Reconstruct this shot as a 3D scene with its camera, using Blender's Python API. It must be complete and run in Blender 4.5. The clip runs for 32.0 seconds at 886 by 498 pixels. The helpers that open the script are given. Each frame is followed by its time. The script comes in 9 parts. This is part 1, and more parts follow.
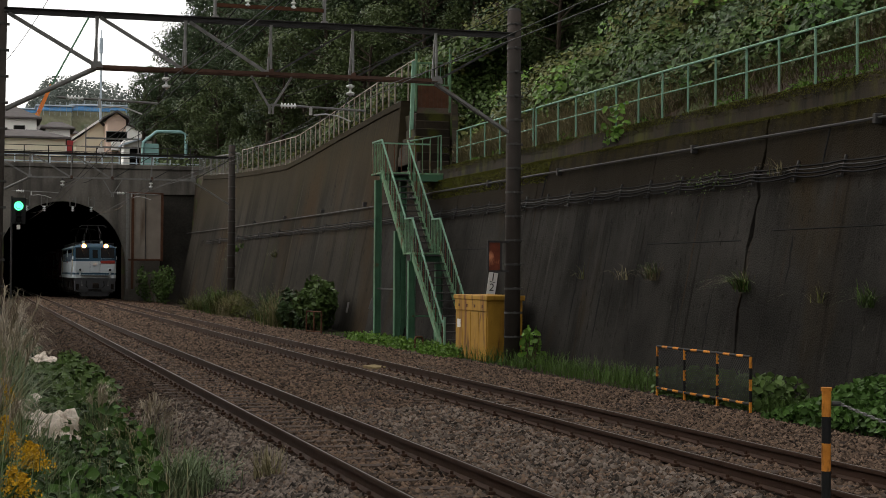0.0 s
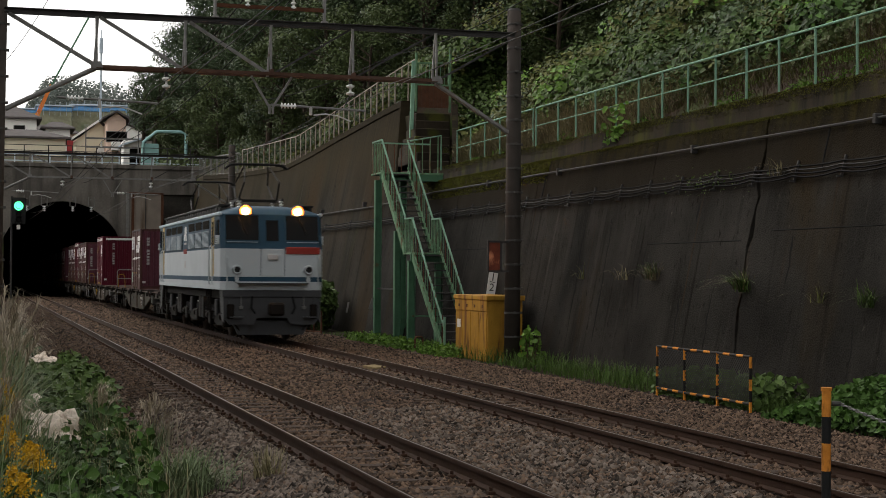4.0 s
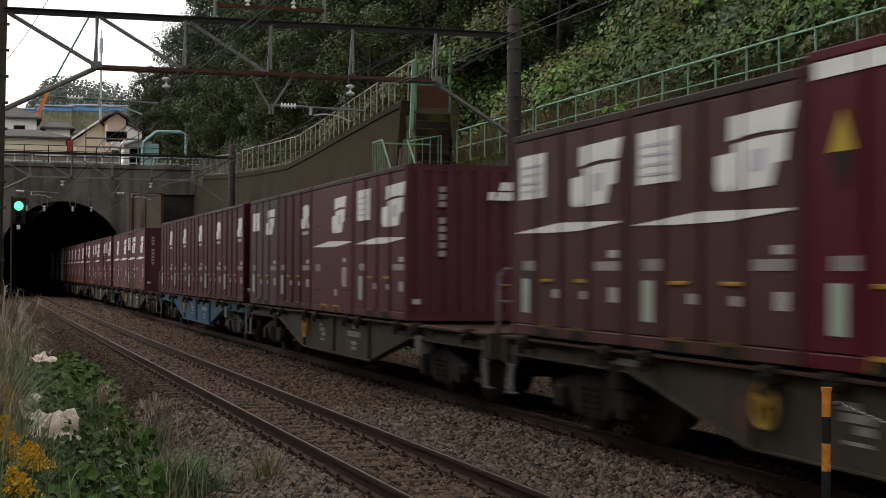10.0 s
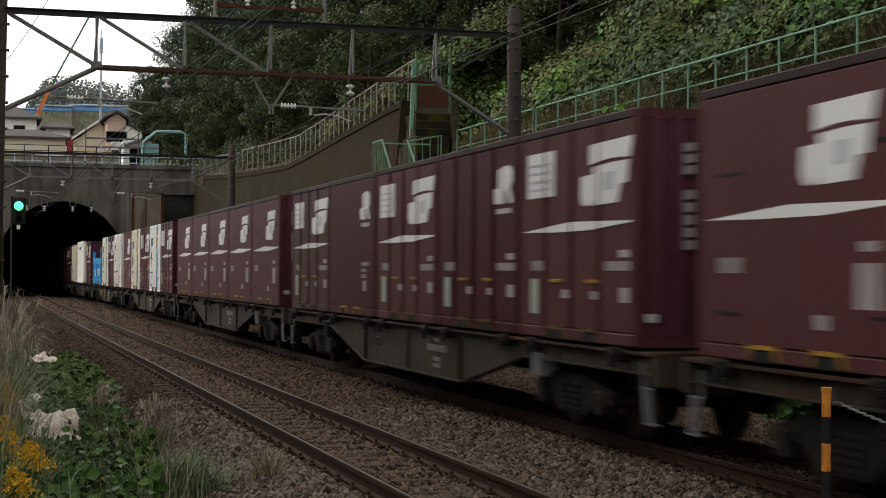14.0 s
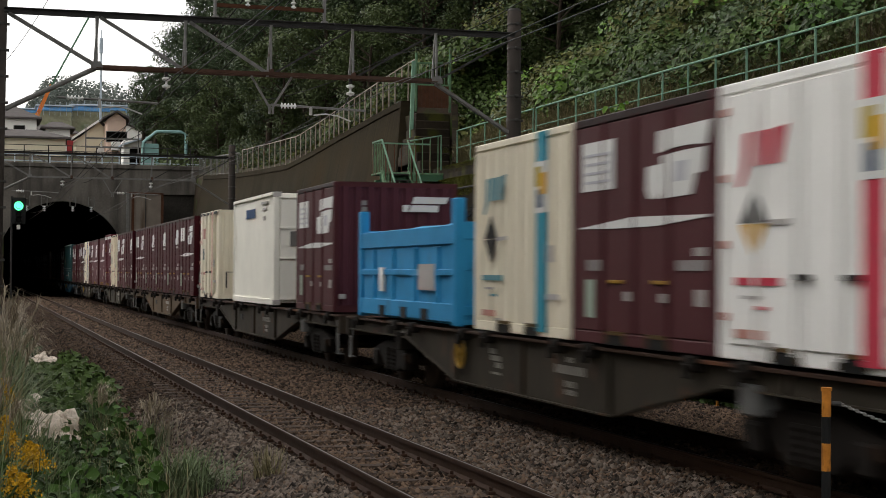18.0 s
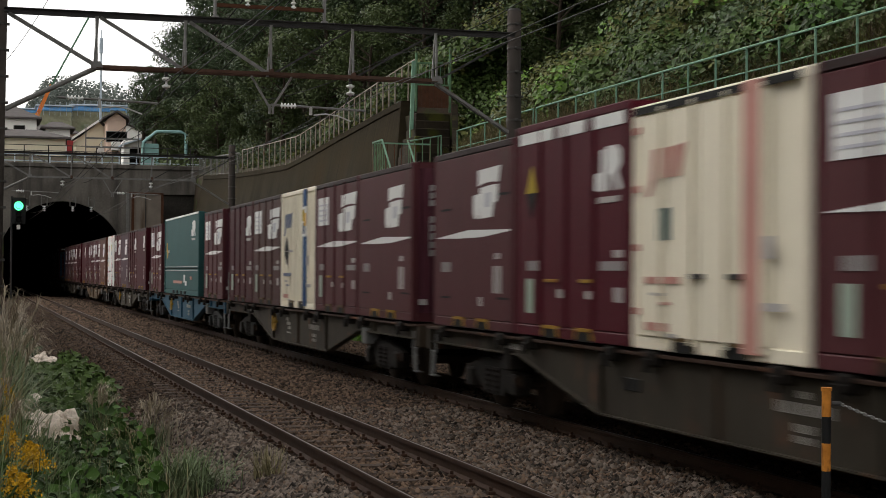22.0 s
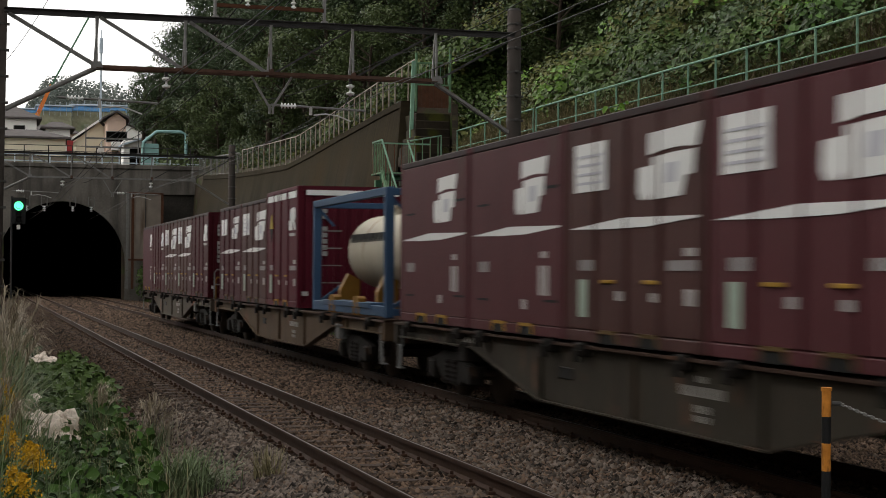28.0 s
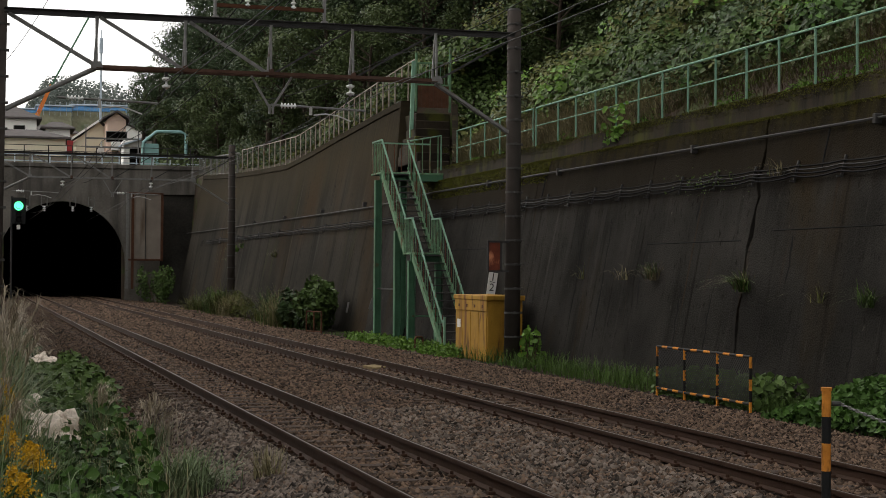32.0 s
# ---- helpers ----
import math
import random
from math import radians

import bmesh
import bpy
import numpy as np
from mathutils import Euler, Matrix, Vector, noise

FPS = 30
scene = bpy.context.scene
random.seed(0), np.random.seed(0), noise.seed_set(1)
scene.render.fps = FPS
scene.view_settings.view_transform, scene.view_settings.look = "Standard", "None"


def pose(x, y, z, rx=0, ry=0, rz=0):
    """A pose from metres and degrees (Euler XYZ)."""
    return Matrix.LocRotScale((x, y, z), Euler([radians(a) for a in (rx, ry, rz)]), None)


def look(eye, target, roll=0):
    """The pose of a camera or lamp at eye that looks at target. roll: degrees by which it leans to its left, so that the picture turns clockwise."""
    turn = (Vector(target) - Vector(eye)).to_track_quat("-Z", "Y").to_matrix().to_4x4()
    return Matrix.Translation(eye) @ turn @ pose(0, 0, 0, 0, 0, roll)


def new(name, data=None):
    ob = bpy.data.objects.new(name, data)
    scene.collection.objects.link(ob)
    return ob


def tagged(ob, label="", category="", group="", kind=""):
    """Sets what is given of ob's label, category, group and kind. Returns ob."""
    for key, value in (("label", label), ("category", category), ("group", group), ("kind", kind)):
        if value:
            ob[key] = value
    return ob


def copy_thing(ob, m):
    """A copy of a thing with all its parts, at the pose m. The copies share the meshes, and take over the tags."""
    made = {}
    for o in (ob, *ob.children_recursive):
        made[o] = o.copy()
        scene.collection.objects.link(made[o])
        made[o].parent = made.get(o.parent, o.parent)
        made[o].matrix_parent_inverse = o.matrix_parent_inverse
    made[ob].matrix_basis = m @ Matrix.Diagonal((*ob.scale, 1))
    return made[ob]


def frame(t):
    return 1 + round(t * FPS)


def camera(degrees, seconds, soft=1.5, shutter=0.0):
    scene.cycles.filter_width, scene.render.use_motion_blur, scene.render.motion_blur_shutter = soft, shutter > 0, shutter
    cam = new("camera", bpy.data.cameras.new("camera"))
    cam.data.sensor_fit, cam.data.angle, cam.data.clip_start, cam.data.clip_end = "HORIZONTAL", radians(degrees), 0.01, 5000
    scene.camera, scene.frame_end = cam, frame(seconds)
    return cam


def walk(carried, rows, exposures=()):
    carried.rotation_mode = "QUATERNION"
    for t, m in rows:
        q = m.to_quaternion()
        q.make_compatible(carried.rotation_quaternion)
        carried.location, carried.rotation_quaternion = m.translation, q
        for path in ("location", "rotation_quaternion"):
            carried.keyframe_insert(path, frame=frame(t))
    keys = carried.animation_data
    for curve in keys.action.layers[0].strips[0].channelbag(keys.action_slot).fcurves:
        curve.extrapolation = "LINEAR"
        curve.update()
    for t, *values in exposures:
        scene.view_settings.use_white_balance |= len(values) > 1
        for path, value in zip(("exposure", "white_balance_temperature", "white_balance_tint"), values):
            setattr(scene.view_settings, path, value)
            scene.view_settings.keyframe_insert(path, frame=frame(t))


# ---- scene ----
# ---- camera ----
LENGTH = 32.0
EYE = Vector((-7.821, 0.0, 1.867))
YAW, PITCH = radians(16.134), radians(0.861)
AIM = Vector((math.sin(YAW) * math.cos(PITCH), math.cos(YAW) * math.cos(PITCH), math.sin(PITCH)))
cam = camera(30.53, LENGTH, soft=0.79, shutter=0.5)
walk(cam, [(0.0, look(EYE, EYE + AIM * 50, 0.425)), (LENGTH, look(EYE, EYE + AIM * 50, 0.425))])

# ---- world, sun, exposure: a dull, overcast late afternoon ----
scene.view_settings.exposure = 0.66
world = bpy.data.worlds.new("overcast_sky")
scene.world = world
world.use_nodes = True
wn = world.node_tree.nodes
sky = wn.new("ShaderNodeTexSky")
sky.sky_type, sky.sun_disc = "NISHITA", False
SUN_UP, SUN_AZ = radians(36), radians(-44)      # haze-veiled sun, to the left of the line
sky.sun_elevation, sky.sun_rotation = SUN_UP, SUN_AZ % (2 * math.pi)
sky.air_density, sky.dust_density, sky.ozone_density = 1.0, 5.0, 0.6
soften = wn.new("ShaderNodeHueSaturation")
soften.inputs["Saturation"].default_value = 0.25
world.node_tree.links.new(sky.outputs[0], soften.inputs["Color"])
cloud = wn.new("ShaderNodeMix")                     # an even veil of cloud over the whole sky
cloud.data_type = "RGBA"
cloud.inputs["Factor"].default_value = 0.6
cloud.inputs["B"].default_value = (4.6, 4.5, 4.3, 1)
world.node_tree.links.new(soften.outputs[0], cloud.inputs["A"])
world.node_tree.links.new(cloud.outputs["Result"], wn["Background"].inputs[0])
wn["Background"].inputs[1].default_value = 0.19
sun = new("sun", bpy.data.lights.new("sun", "SUN"))
sun.data.energy, sun.data.angle, sun.data.color = 0.3, radians(60), (1.0, 0.96, 0.9)
sun.matrix_world = look((0, 0, 30), Vector((0, 0, 30)) - Vector((math.sin(SUN_AZ) * math.cos(SUN_UP), math.cos(SUN_AZ) * math.cos(SUN_UP), math.sin(SUN_UP))) * 10)


# ---- materials ----
def mat(name, base, rough=0.7, metal=0.0, var=0.3, scale=2.0, fine=40.0, bump=0.15, stain=None, band=None, island=0.0, obrand=0.0, stretch=(1, 1, 1), spec=0.1):
    """A surface with broad and fine variation. stain: (colour, amount 0-1, scale, stretch).
    band: (colour, height where it begins, where it is full, raggedness), growth along the top of a wall."""
    m = bpy.data.materials.new(name)
    m.use_nodes = True
    nt = m.node_tree
    n, l = nt.nodes, nt.links
    p = n["Principled BSDF"]
    p.inputs["Metallic"].default_value = metal
    p.inputs["Specular IOR Level"].default_value = spec
    co = n.new("ShaderNodeTexCoord")
    mp = n.new("ShaderNodeMapping")
    mp.inputs["Scale"].default_value = stretch
    l.new(co.outputs["Object"], mp.inputs["Vector"])

    def noise_tex(sc, detail=4.0, vec=None):
        t = n.new("ShaderNodeTexNoise")
        t.inputs["Scale"].default_value, t.inputs["Detail"].default_value = sc, detail
        l.new(vec or mp.outputs[0], t.inputs["Vector"])
        return t.outputs["Fac"]

    def math_node(op, a, b):
        t = n.new("ShaderNodeMath")
        t.operation = op
        for i, v in enumerate((a, b)):
            if isinstance(v, (int, float)):
                t.inputs[i].default_value = v
            else:
                l.new(v, t.inputs[i])
        return t.outputs[0]

    broad, grain = noise_tex(scale), noise_tex(fine, 3.0)
    k = math_node("ADD", math_node("MULTIPLY", math_node("SUBTRACT", broad, 0.5), 2.2 * var), math_node("MULTIPLY", math_node("SUBTRACT", grain, 0.5), 1.1 * var))
    if island:
        g = n.new("ShaderNodeNewGeometry")
        k = math_node("ADD", k, math_node("MULTIPLY", math_node("SUBTRACT", g.outputs["Random Per Island"], 0.5), 2 * island))
    if obrand:
        g = n.new("ShaderNodeObjectInfo")
        k = math_node("ADD", k, math_node("MULTIPLY", math_node("SUBTRACT", g.outputs["Random"], 0.5), 2 * obrand))
    k = math_node("MAXIMUM", math_node("ADD", k, 1.0), 0.15)
    mix = n.new("ShaderNodeVectorMath")
    mix.operation = "SCALE"
    mix.inputs[0].default_value = base
    l.new(k, mix.inputs["Scale"])
    col = mix.outputs[0]
    for s_col, amount, s_scale, s_stretch in (stain or ()):
        mp2 = n.new("ShaderNodeMapping")
        mp2.inputs["Scale"].default_value = s_stretch
        l.new(co.outputs["Object"], mp2.inputs["Vector"])
        f = noise_tex(s_scale, 5.0, mp2.outputs[0])
        ramp = n.new("ShaderNodeMapRange")
        ramp.inputs["From Min"].default_value = 0.72 - 0.34 * amount
        ramp.inputs["From Max"].default_value = 0.86 - 0.30 * amount
        l.new(f, ramp.inputs["Value"])
        mx = n.new("ShaderNodeMix")
        mx.data_type = "RGBA"
        l.new(ramp.outputs[0], mx.inputs["Factor"])
        l.new(col, mx.inputs["A"])
        mx.inputs["B"].default_value = (*s_col, 1)
        col = mx.outputs["Result"]
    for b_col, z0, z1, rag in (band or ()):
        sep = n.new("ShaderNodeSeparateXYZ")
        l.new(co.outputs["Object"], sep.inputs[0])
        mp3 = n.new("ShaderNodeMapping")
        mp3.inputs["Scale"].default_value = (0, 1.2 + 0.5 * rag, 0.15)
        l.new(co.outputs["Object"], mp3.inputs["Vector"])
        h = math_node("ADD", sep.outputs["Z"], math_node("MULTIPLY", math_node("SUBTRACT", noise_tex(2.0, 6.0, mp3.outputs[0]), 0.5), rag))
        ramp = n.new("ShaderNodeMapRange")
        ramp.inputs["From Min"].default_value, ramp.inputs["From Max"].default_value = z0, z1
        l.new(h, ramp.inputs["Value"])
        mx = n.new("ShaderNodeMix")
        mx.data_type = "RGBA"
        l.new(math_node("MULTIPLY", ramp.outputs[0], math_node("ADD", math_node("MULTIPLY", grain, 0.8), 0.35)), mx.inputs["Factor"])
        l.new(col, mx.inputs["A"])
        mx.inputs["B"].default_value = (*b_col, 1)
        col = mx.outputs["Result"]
    l.new(col, p.inputs["Base Color"])
    r = math_node("ADD", math_node("MULTIPLY", math_node("SUBTRACT", grain, 0.5), 0.25), rough)
    l.new(r, p.inputs["Roughness"])
    if bump:
        b = n.new("ShaderNodeBump")
        b.inputs["Strength"].default_value, b.inputs["Distance"].default_value = bump, 0.02
        l.new(grain, b.inputs["Height"])
        l.new(b.outputs[0], p.inputs["Normal"])
    return m


def glow(name, colour, strength):
    m = bpy.data.materials.new(name)
    m.use_nodes = True
    p = m.node_tree.nodes["Principled BSDF"]
    p.inputs["Base Color"].default_value = (*colour, 1)
    p.inputs["Emission Color"].default_value = (*colour, 1)
    p.inputs["Emission Strength"].default_value = strength
    return m


RUST = (0.12, 0.048, 0.024)
GRIME = (0.03, 0.027, 0.024)
STREAK = (1.0, 1.0, 0.12)
M = {
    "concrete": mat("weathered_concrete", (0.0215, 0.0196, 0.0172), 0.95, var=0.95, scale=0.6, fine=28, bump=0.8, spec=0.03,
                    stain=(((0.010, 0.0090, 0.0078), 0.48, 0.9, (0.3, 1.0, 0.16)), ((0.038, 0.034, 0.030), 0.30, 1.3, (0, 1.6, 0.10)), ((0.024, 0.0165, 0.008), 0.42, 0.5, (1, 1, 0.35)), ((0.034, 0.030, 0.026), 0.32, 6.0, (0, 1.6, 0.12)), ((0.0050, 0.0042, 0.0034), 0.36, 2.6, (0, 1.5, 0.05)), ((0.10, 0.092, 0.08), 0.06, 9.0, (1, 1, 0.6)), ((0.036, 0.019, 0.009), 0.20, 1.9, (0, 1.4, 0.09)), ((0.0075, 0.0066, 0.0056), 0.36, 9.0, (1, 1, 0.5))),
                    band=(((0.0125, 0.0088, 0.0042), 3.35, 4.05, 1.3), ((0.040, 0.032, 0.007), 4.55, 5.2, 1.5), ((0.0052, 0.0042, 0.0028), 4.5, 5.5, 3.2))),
    "concrete_far": mat("sooty_concrete", (0.0252, 0.0220, 0.0172), 0.95, var=1.0, scale=0.22, fine=9, bump=0.4, spec=0.03,
                    stain=(((0.008, 0.0072, 0.0062), 0.56, 0.5, (0, 0.9, 0.10)), ((0.046, 0.042, 0.037), 0.28, 0.9, (0, 1.2, 0.10)), ((0.030, 0.0185, 0.008), 0.5, 0.16, (0, 1, 0.5)), ((0.007, 0.006, 0.005), 0.36, 1.6, (0, 1.0, 0.06)), ((0.030, 0.031, 0.012), 0.3, 0.5, (0, 1, 0.3)), ((0.010, 0.009, 0.008), 0.36, 4.0, (1, 1, 0.5))),
                    band=(((0.031, 0.0235, 0.0115), 4.6, 7.2, 3.4), ((0.010, 0.008, 0.0055), 6.6, 8.6, 3.2))),
    # concrete darkened for the shade in the alcove
    "alcove": mat("alcove_shade_concrete", (0.032, 0.029, 0.025), 0.95, var=0.7, scale=0.5, fine=8, spec=0.03),
    "concrete_top": mat("mossy_concrete", (0.024, 0.0185, 0.0122), 0.95, var=0.8, scale=0.9, fine=24, bump=0.6,
                        stain=(((0.045, 0.047, 0.009), 0.55, 1.6, (1, 1, 0.7)), ((0.008, 0.0065, 0.005), 0.6, 3.0, (0, 1, 0.10)), ((0.042, 0.032, 0.018), 0.46, 5.0, (0, 1, 0.12)), ((0.0055, 0.0045, 0.0035), 0.42, 9.0, (0, 1, 0.10)))),
    "crack": mat("black_crack", (0.006, 0.006, 0.006), 1.0, bump=0),
    "moss": mat("yellow_green_moss", (0.060, 0.062, 0.012), 1.0, var=0.6, scale=3, fine=30, bump=0.6, stain=(((0.032, 0.025, 0.012), 0.6, 2.0, (1, 1, 1)),)),
    "portal": mat("portal_concrete", (0.135, 0.122, 0.106), 0.9, var=0.5, scale=0.4, fine=8, stain=((GRIME, 0.5, 0.6, (1, 1, 0.12)), ((0.05, 0.045, 0.04), 0.45, 0.3, (1, 1, 0.6)))),
    # darkness inside the tunnel put into a near-black colour
    "soot": mat("tunnel_darkness_lining", (0.0025, 0.0024, 0.0023), 1.0, spec=0.0),
    "soil": mat("dark_soil", (0.04, 0.029, 0.021), 1.0, var=0.5, scale=1.5, fine=18, bump=0.6, stain=(((0.036, 0.052, 0.014), 0.7, 1.0, (1, 1, 1)),)),
    "ballast": mat("rust_stained_ballast", (0.022, 0.0145, 0.0105), 0.95, var=0.55, scale=0.7, fine=22, bump=1.0, stain=(((0.04, 0.029, 0.023), 0.55, 14.0, (1, 1, 1)),)),
    "stone_dark": mat("dusty_brown_ballast_stone", (0.046, 0.0302, 0.0208), 0.95, var=0.3, scale=0.6, fine=30, bump=0.2, island=0.8),
    "stone": mat("ballast_stone", (0.077, 0.0510, 0.0352), 0.9, var=0.3, scale=0.6, fine=30, bump=0.2, island=0.95, stain=(((0.086, 0.072, 0.061), 0.3, 0.8, (1, 1, 1)),)),
    "stone_grey": mat("grey_ballast_stone", (0.094, 0.0745, 0.0605), 0.9, var=0.3, scale=0.6, fine=30, bump=0.2, island=0.9),
    "sleeper": mat("concrete_sleeper", (0.055, 0.039, 0.030), 0.9, var=0.35, scale=4, fine=30, obrand=0.15),
    "rail": mat("rusty_rail_side", (0.038, 0.020, 0.0125), 0.8, 0.1, var=0.35, scale=3, fine=30),
    "railhead": mat("dull_rusty_rail_head", (0.030, 0.0175, 0.0115), 0.75, var=0.35, scale=6, fine=50, bump=0.03, spec=0.02),
    "polished": mat("polished_rail_strip", (0.045, 0.034, 0.028), 0.36, 0.4, var=0.3, scale=6, fine=50, bump=0.02, spec=0.2),
    "rust": mat("rusty_steel", (0.085, 0.038, 0.022), 0.85, 0.2, var=0.5, scale=4, fine=30, stain=(((0.09, 0.045, 0.03), 0.5, 3.0, (1, 1, 1)),)),
    "galv": mat("dull_galvanised_steel", (0.165, 0.16, 0.152), 0.65, 0.15, var=0.3, scale=5, fine=30, stain=(((0.10, 0.075, 0.055), 0.35, 4.0, (1, 1, 1)),)),
    "darksteel": mat("dark_steel", (0.045, 0.043, 0.042), 0.7, 0.3, var=0.3, scale=6),
    "pole": mat("dark_concrete_pole", (0.045, 0.037, 0.032), 0.9, var=0.35, scale=2.5, fine=30, stain=((GRIME, 0.5, 1.5, (1, 1, 0.15)),)),
    "green": mat("chalky_green_paint", (0.105, 0.19, 0.11), 0.75, var=0.45, scale=4, fine=30, stain=(((0.085, 0.045, 0.022), 0.52, 5.0, (1, 1, 0.5)),)),
    "green_light": mat("faded_pale_green_paint", (0.145, 0.255, 0.18), 0.75, var=0.3, scale=4, fine=30, stain=(((0.14, 0.09, 0.05), 0.32, 7.0, (1, 1, 0.5)),)),
    "green_deep": mat("dark_green_paint", (0.060, 0.135, 0.078), 0.7, var=0.3, scale=3, fine=30, stain=((RUST, 0.22, 5.0, (1, 1, 0.4)),)),
    "yellow": mat("rust_streaked_yellow_paint", (0.31, 0.17, 0.024), 0.65, var=0.3, scale=3, fine=30, stain=(((0.14, 0.055, 0.015), 0.58, 2.6, (1, 1, 0.10)), ((0.07, 0.03, 0.012), 0.42, 6.0, (1, 1, 0.2)))),
    "orange": mat("safety_orange_paint", (0.55, 0.21, 0.028), 0.65, var=0.4, scale=12, fine=60, stain=(((0.1, 0.05, 0.022), 0.45, 11.0, (1, 1, 0.5)), ((0.02, 0.016, 0.012), 0.42, 16.0, (1, 1, 0.35)))),
    "black": mat("black_paint", (0.012, 0.012, 0.012), 0.6, var=0.3),
    "rubber": mat("black_cable_sheath", (0.015, 0.015, 0.0155), 0.75, var=0.3, scale=5, spec=0.02),
    "conduit": mat("dull_dark_conduit", (0.032, 0.031, 0.029), 0.6, var=0.4, scale=3, stain=(((0.02, 0.018, 0.016), 0.45, 3.0, (1, 1, 1)),), spec=0.08),
    "cable_grey": mat("pale_grey_conduit", (0.14, 0.135, 0.125), 0.65, var=0.3, scale=3, stain=(((0.07, 0.065, 0.06), 0.35, 3.0, (1, 1, 1)),)),
    "white": mat("off_white_paint", (0.66, 0.65, 0.63), 0.6, var=0.12, scale=4, fine=40, bump=0.05),
    "porcelain": mat("white_porcelain", (0.7, 0.7, 0.68), 0.25, var=0.08),
    "glass_dark": mat("dark_window_glass", (0.004, 0.004, 0.004), 0.1, var=0.1, bump=0, spec=0.06),
    "signal_black": mat("signal_housing_black", (0.02, 0.02, 0.02), 0.6),
    "signal_green": glow("green_signal_light", (0.09, 1.0, 0.38), 1.5),
    "headlight": glow("headlight_glow", (1.0, 0.50, 0.16), 420.0),
    "headlight_halo": glow("headlight_halo_glow", (1.0, 0.20, 0.03), 1.7),
}


# ---- mesh building ----
class Geo:
    """Collects vertices and faces of one mesh."""

    def __init__(self):
        self.v, self.f = [], []

    def add(self, vs, fs):
        k = len(self.v)
        self.v += [tuple(p) for p in vs]
        self.f += [tuple(i + k for i in f) for f in fs]
        return self

    def box(self, x0, x1, y0, y1, z0, z1):
        return self.add([(x, y, z) for x in (x0, x1) for y in (y0, y1) for z in (z0, z1)],
                        [(0, 1, 3, 2), (4, 6, 7, 5), (0, 4, 5, 1), (2, 3, 7, 6), (0, 2, 6, 4), (1, 5, 7, 3)])

    def cbox(self, x0, x1, y0, y1, z0, z1, c=0.01):
        """A box with chamfered edges."""
        vs, idx = [], {}
        for sx in (0, 1):
            for sy in (0, 1):
                for sz in (0, 1):
                    X, Y, Z = (x0, x1)[sx], (y0, y1)[sy], (z0, z1)[sz]
                    ix, iy, iz = X + (c, -c)[sx], Y + (c, -c)[sy], Z + (c, -c)[sz]
                    for a, p in (("x", (X, iy, iz)), ("y", (ix, Y, iz)), ("z", (ix, iy, Z))):
                        idx[(sx, sy, sz, a)] = len(vs)
                        vs.append(p)
        fs = []
        for s in (0, 1):
            fs.append([idx[(s, a, b, "x")] for a, b in ((0, 0), (1, 0), (1, 1), (0, 1))][:: 1 if s else -1])
            fs.append([idx[(a, s, b, "y")] for a, b in ((0, 0), (0, 1), (1, 1), (1, 0))][:: 1 if s else -1])
            fs.append([idx[(a, b, s, "z")] for a, b in ((0, 0), (1, 0), (1, 1), (0, 1))][:: 1 if s else -1])
            for u in (0, 1):
                fs.append([idx[(s, u, 0, "x")], idx[(s, u, 1, "x")], idx[(s, u, 1, "y")], idx[(s, u, 0, "y")]])
                fs.append([idx[(s, 0, u, "x")], idx[(s, 1, u, "x")], idx[(s, 1, u, "z")], idx[(s, 0, u, "z")]])
                fs.append([idx[(0, s, u, "y")], idx[(1, s, u, "y")], idx[(1, s, u, "z")], idx[(0, s, u, "z")]])
                for w in (0, 1):
                    fs.append([idx[(s, u, w, a)] for a in "xyz"])
        return self.add(vs, fs)

    def prism(self, pts, axis, a, b):
        """A closed outline in the other two axes (in xyz order), drawn out along axis from a to b."""
        n = len(pts)
        def place(p, t):
            return {"x": (t, p[0], p[1]), "y": (p[0], t, p[1]), "z": (p[0], p[1], t)}[axis]
        vs = [place(p, a) for p in pts] + [place(p, b) for p in pts]
        return self.add(vs, [tuple(range(n))[::-1], tuple(range(n, 2 * n))] + [(i, (i + 1) % n, n + (i + 1) % n, n + i) for i in range(n)])

    def bar(self, p, q, w, h=None, up=(0, 0, 1)):
        """A straight square bar from p to q."""
        p, q, h = Vector(p), Vector(q), h or w
        d = (q - p).normalized()
        s = d.cross(Vector(up))
        s = s.normalized() if s.length > 1e-4 else Vector((1, 0, 0))
        u = s.cross(d)
        vs = [e + s * a * w / 2 + u * b * h / 2 for e in (p, q) for a, b in ((-1, -1), (1, -1), (1, 1), (-1, 1))]
        return self.add(vs, [(3, 2, 1, 0), (4, 5, 6, 7)] + [(i, (i + 1) % 4, 4 + (i + 1) % 4, 4 + i) for i in range(4)])

    def cyl(self, p, q, r, r2=None, n=10, caps=True):
        p, q = Vector(p), Vector(q)
        r2 = r if r2 is None else r2
        d = (q - p).normalized()
        s = d.orthogonal().normalized()
        u = d.cross(s)
        ring = [(math.cos(2 * math.pi * i / n), math.sin(2 * math.pi * i / n)) for i in range(n)]
        vs = [e + (s * c + u * w) * rr for e, rr in ((p, r), (q, r2)) for c, w in ring]
        fs = [(i, (i + 1) % n, n + (i + 1) % n, n + i) for i in range(n)]
        return self.add(vs, fs + ([tuple(range(n))[::-1], tuple(range(n, 2 * n))] if caps else []))

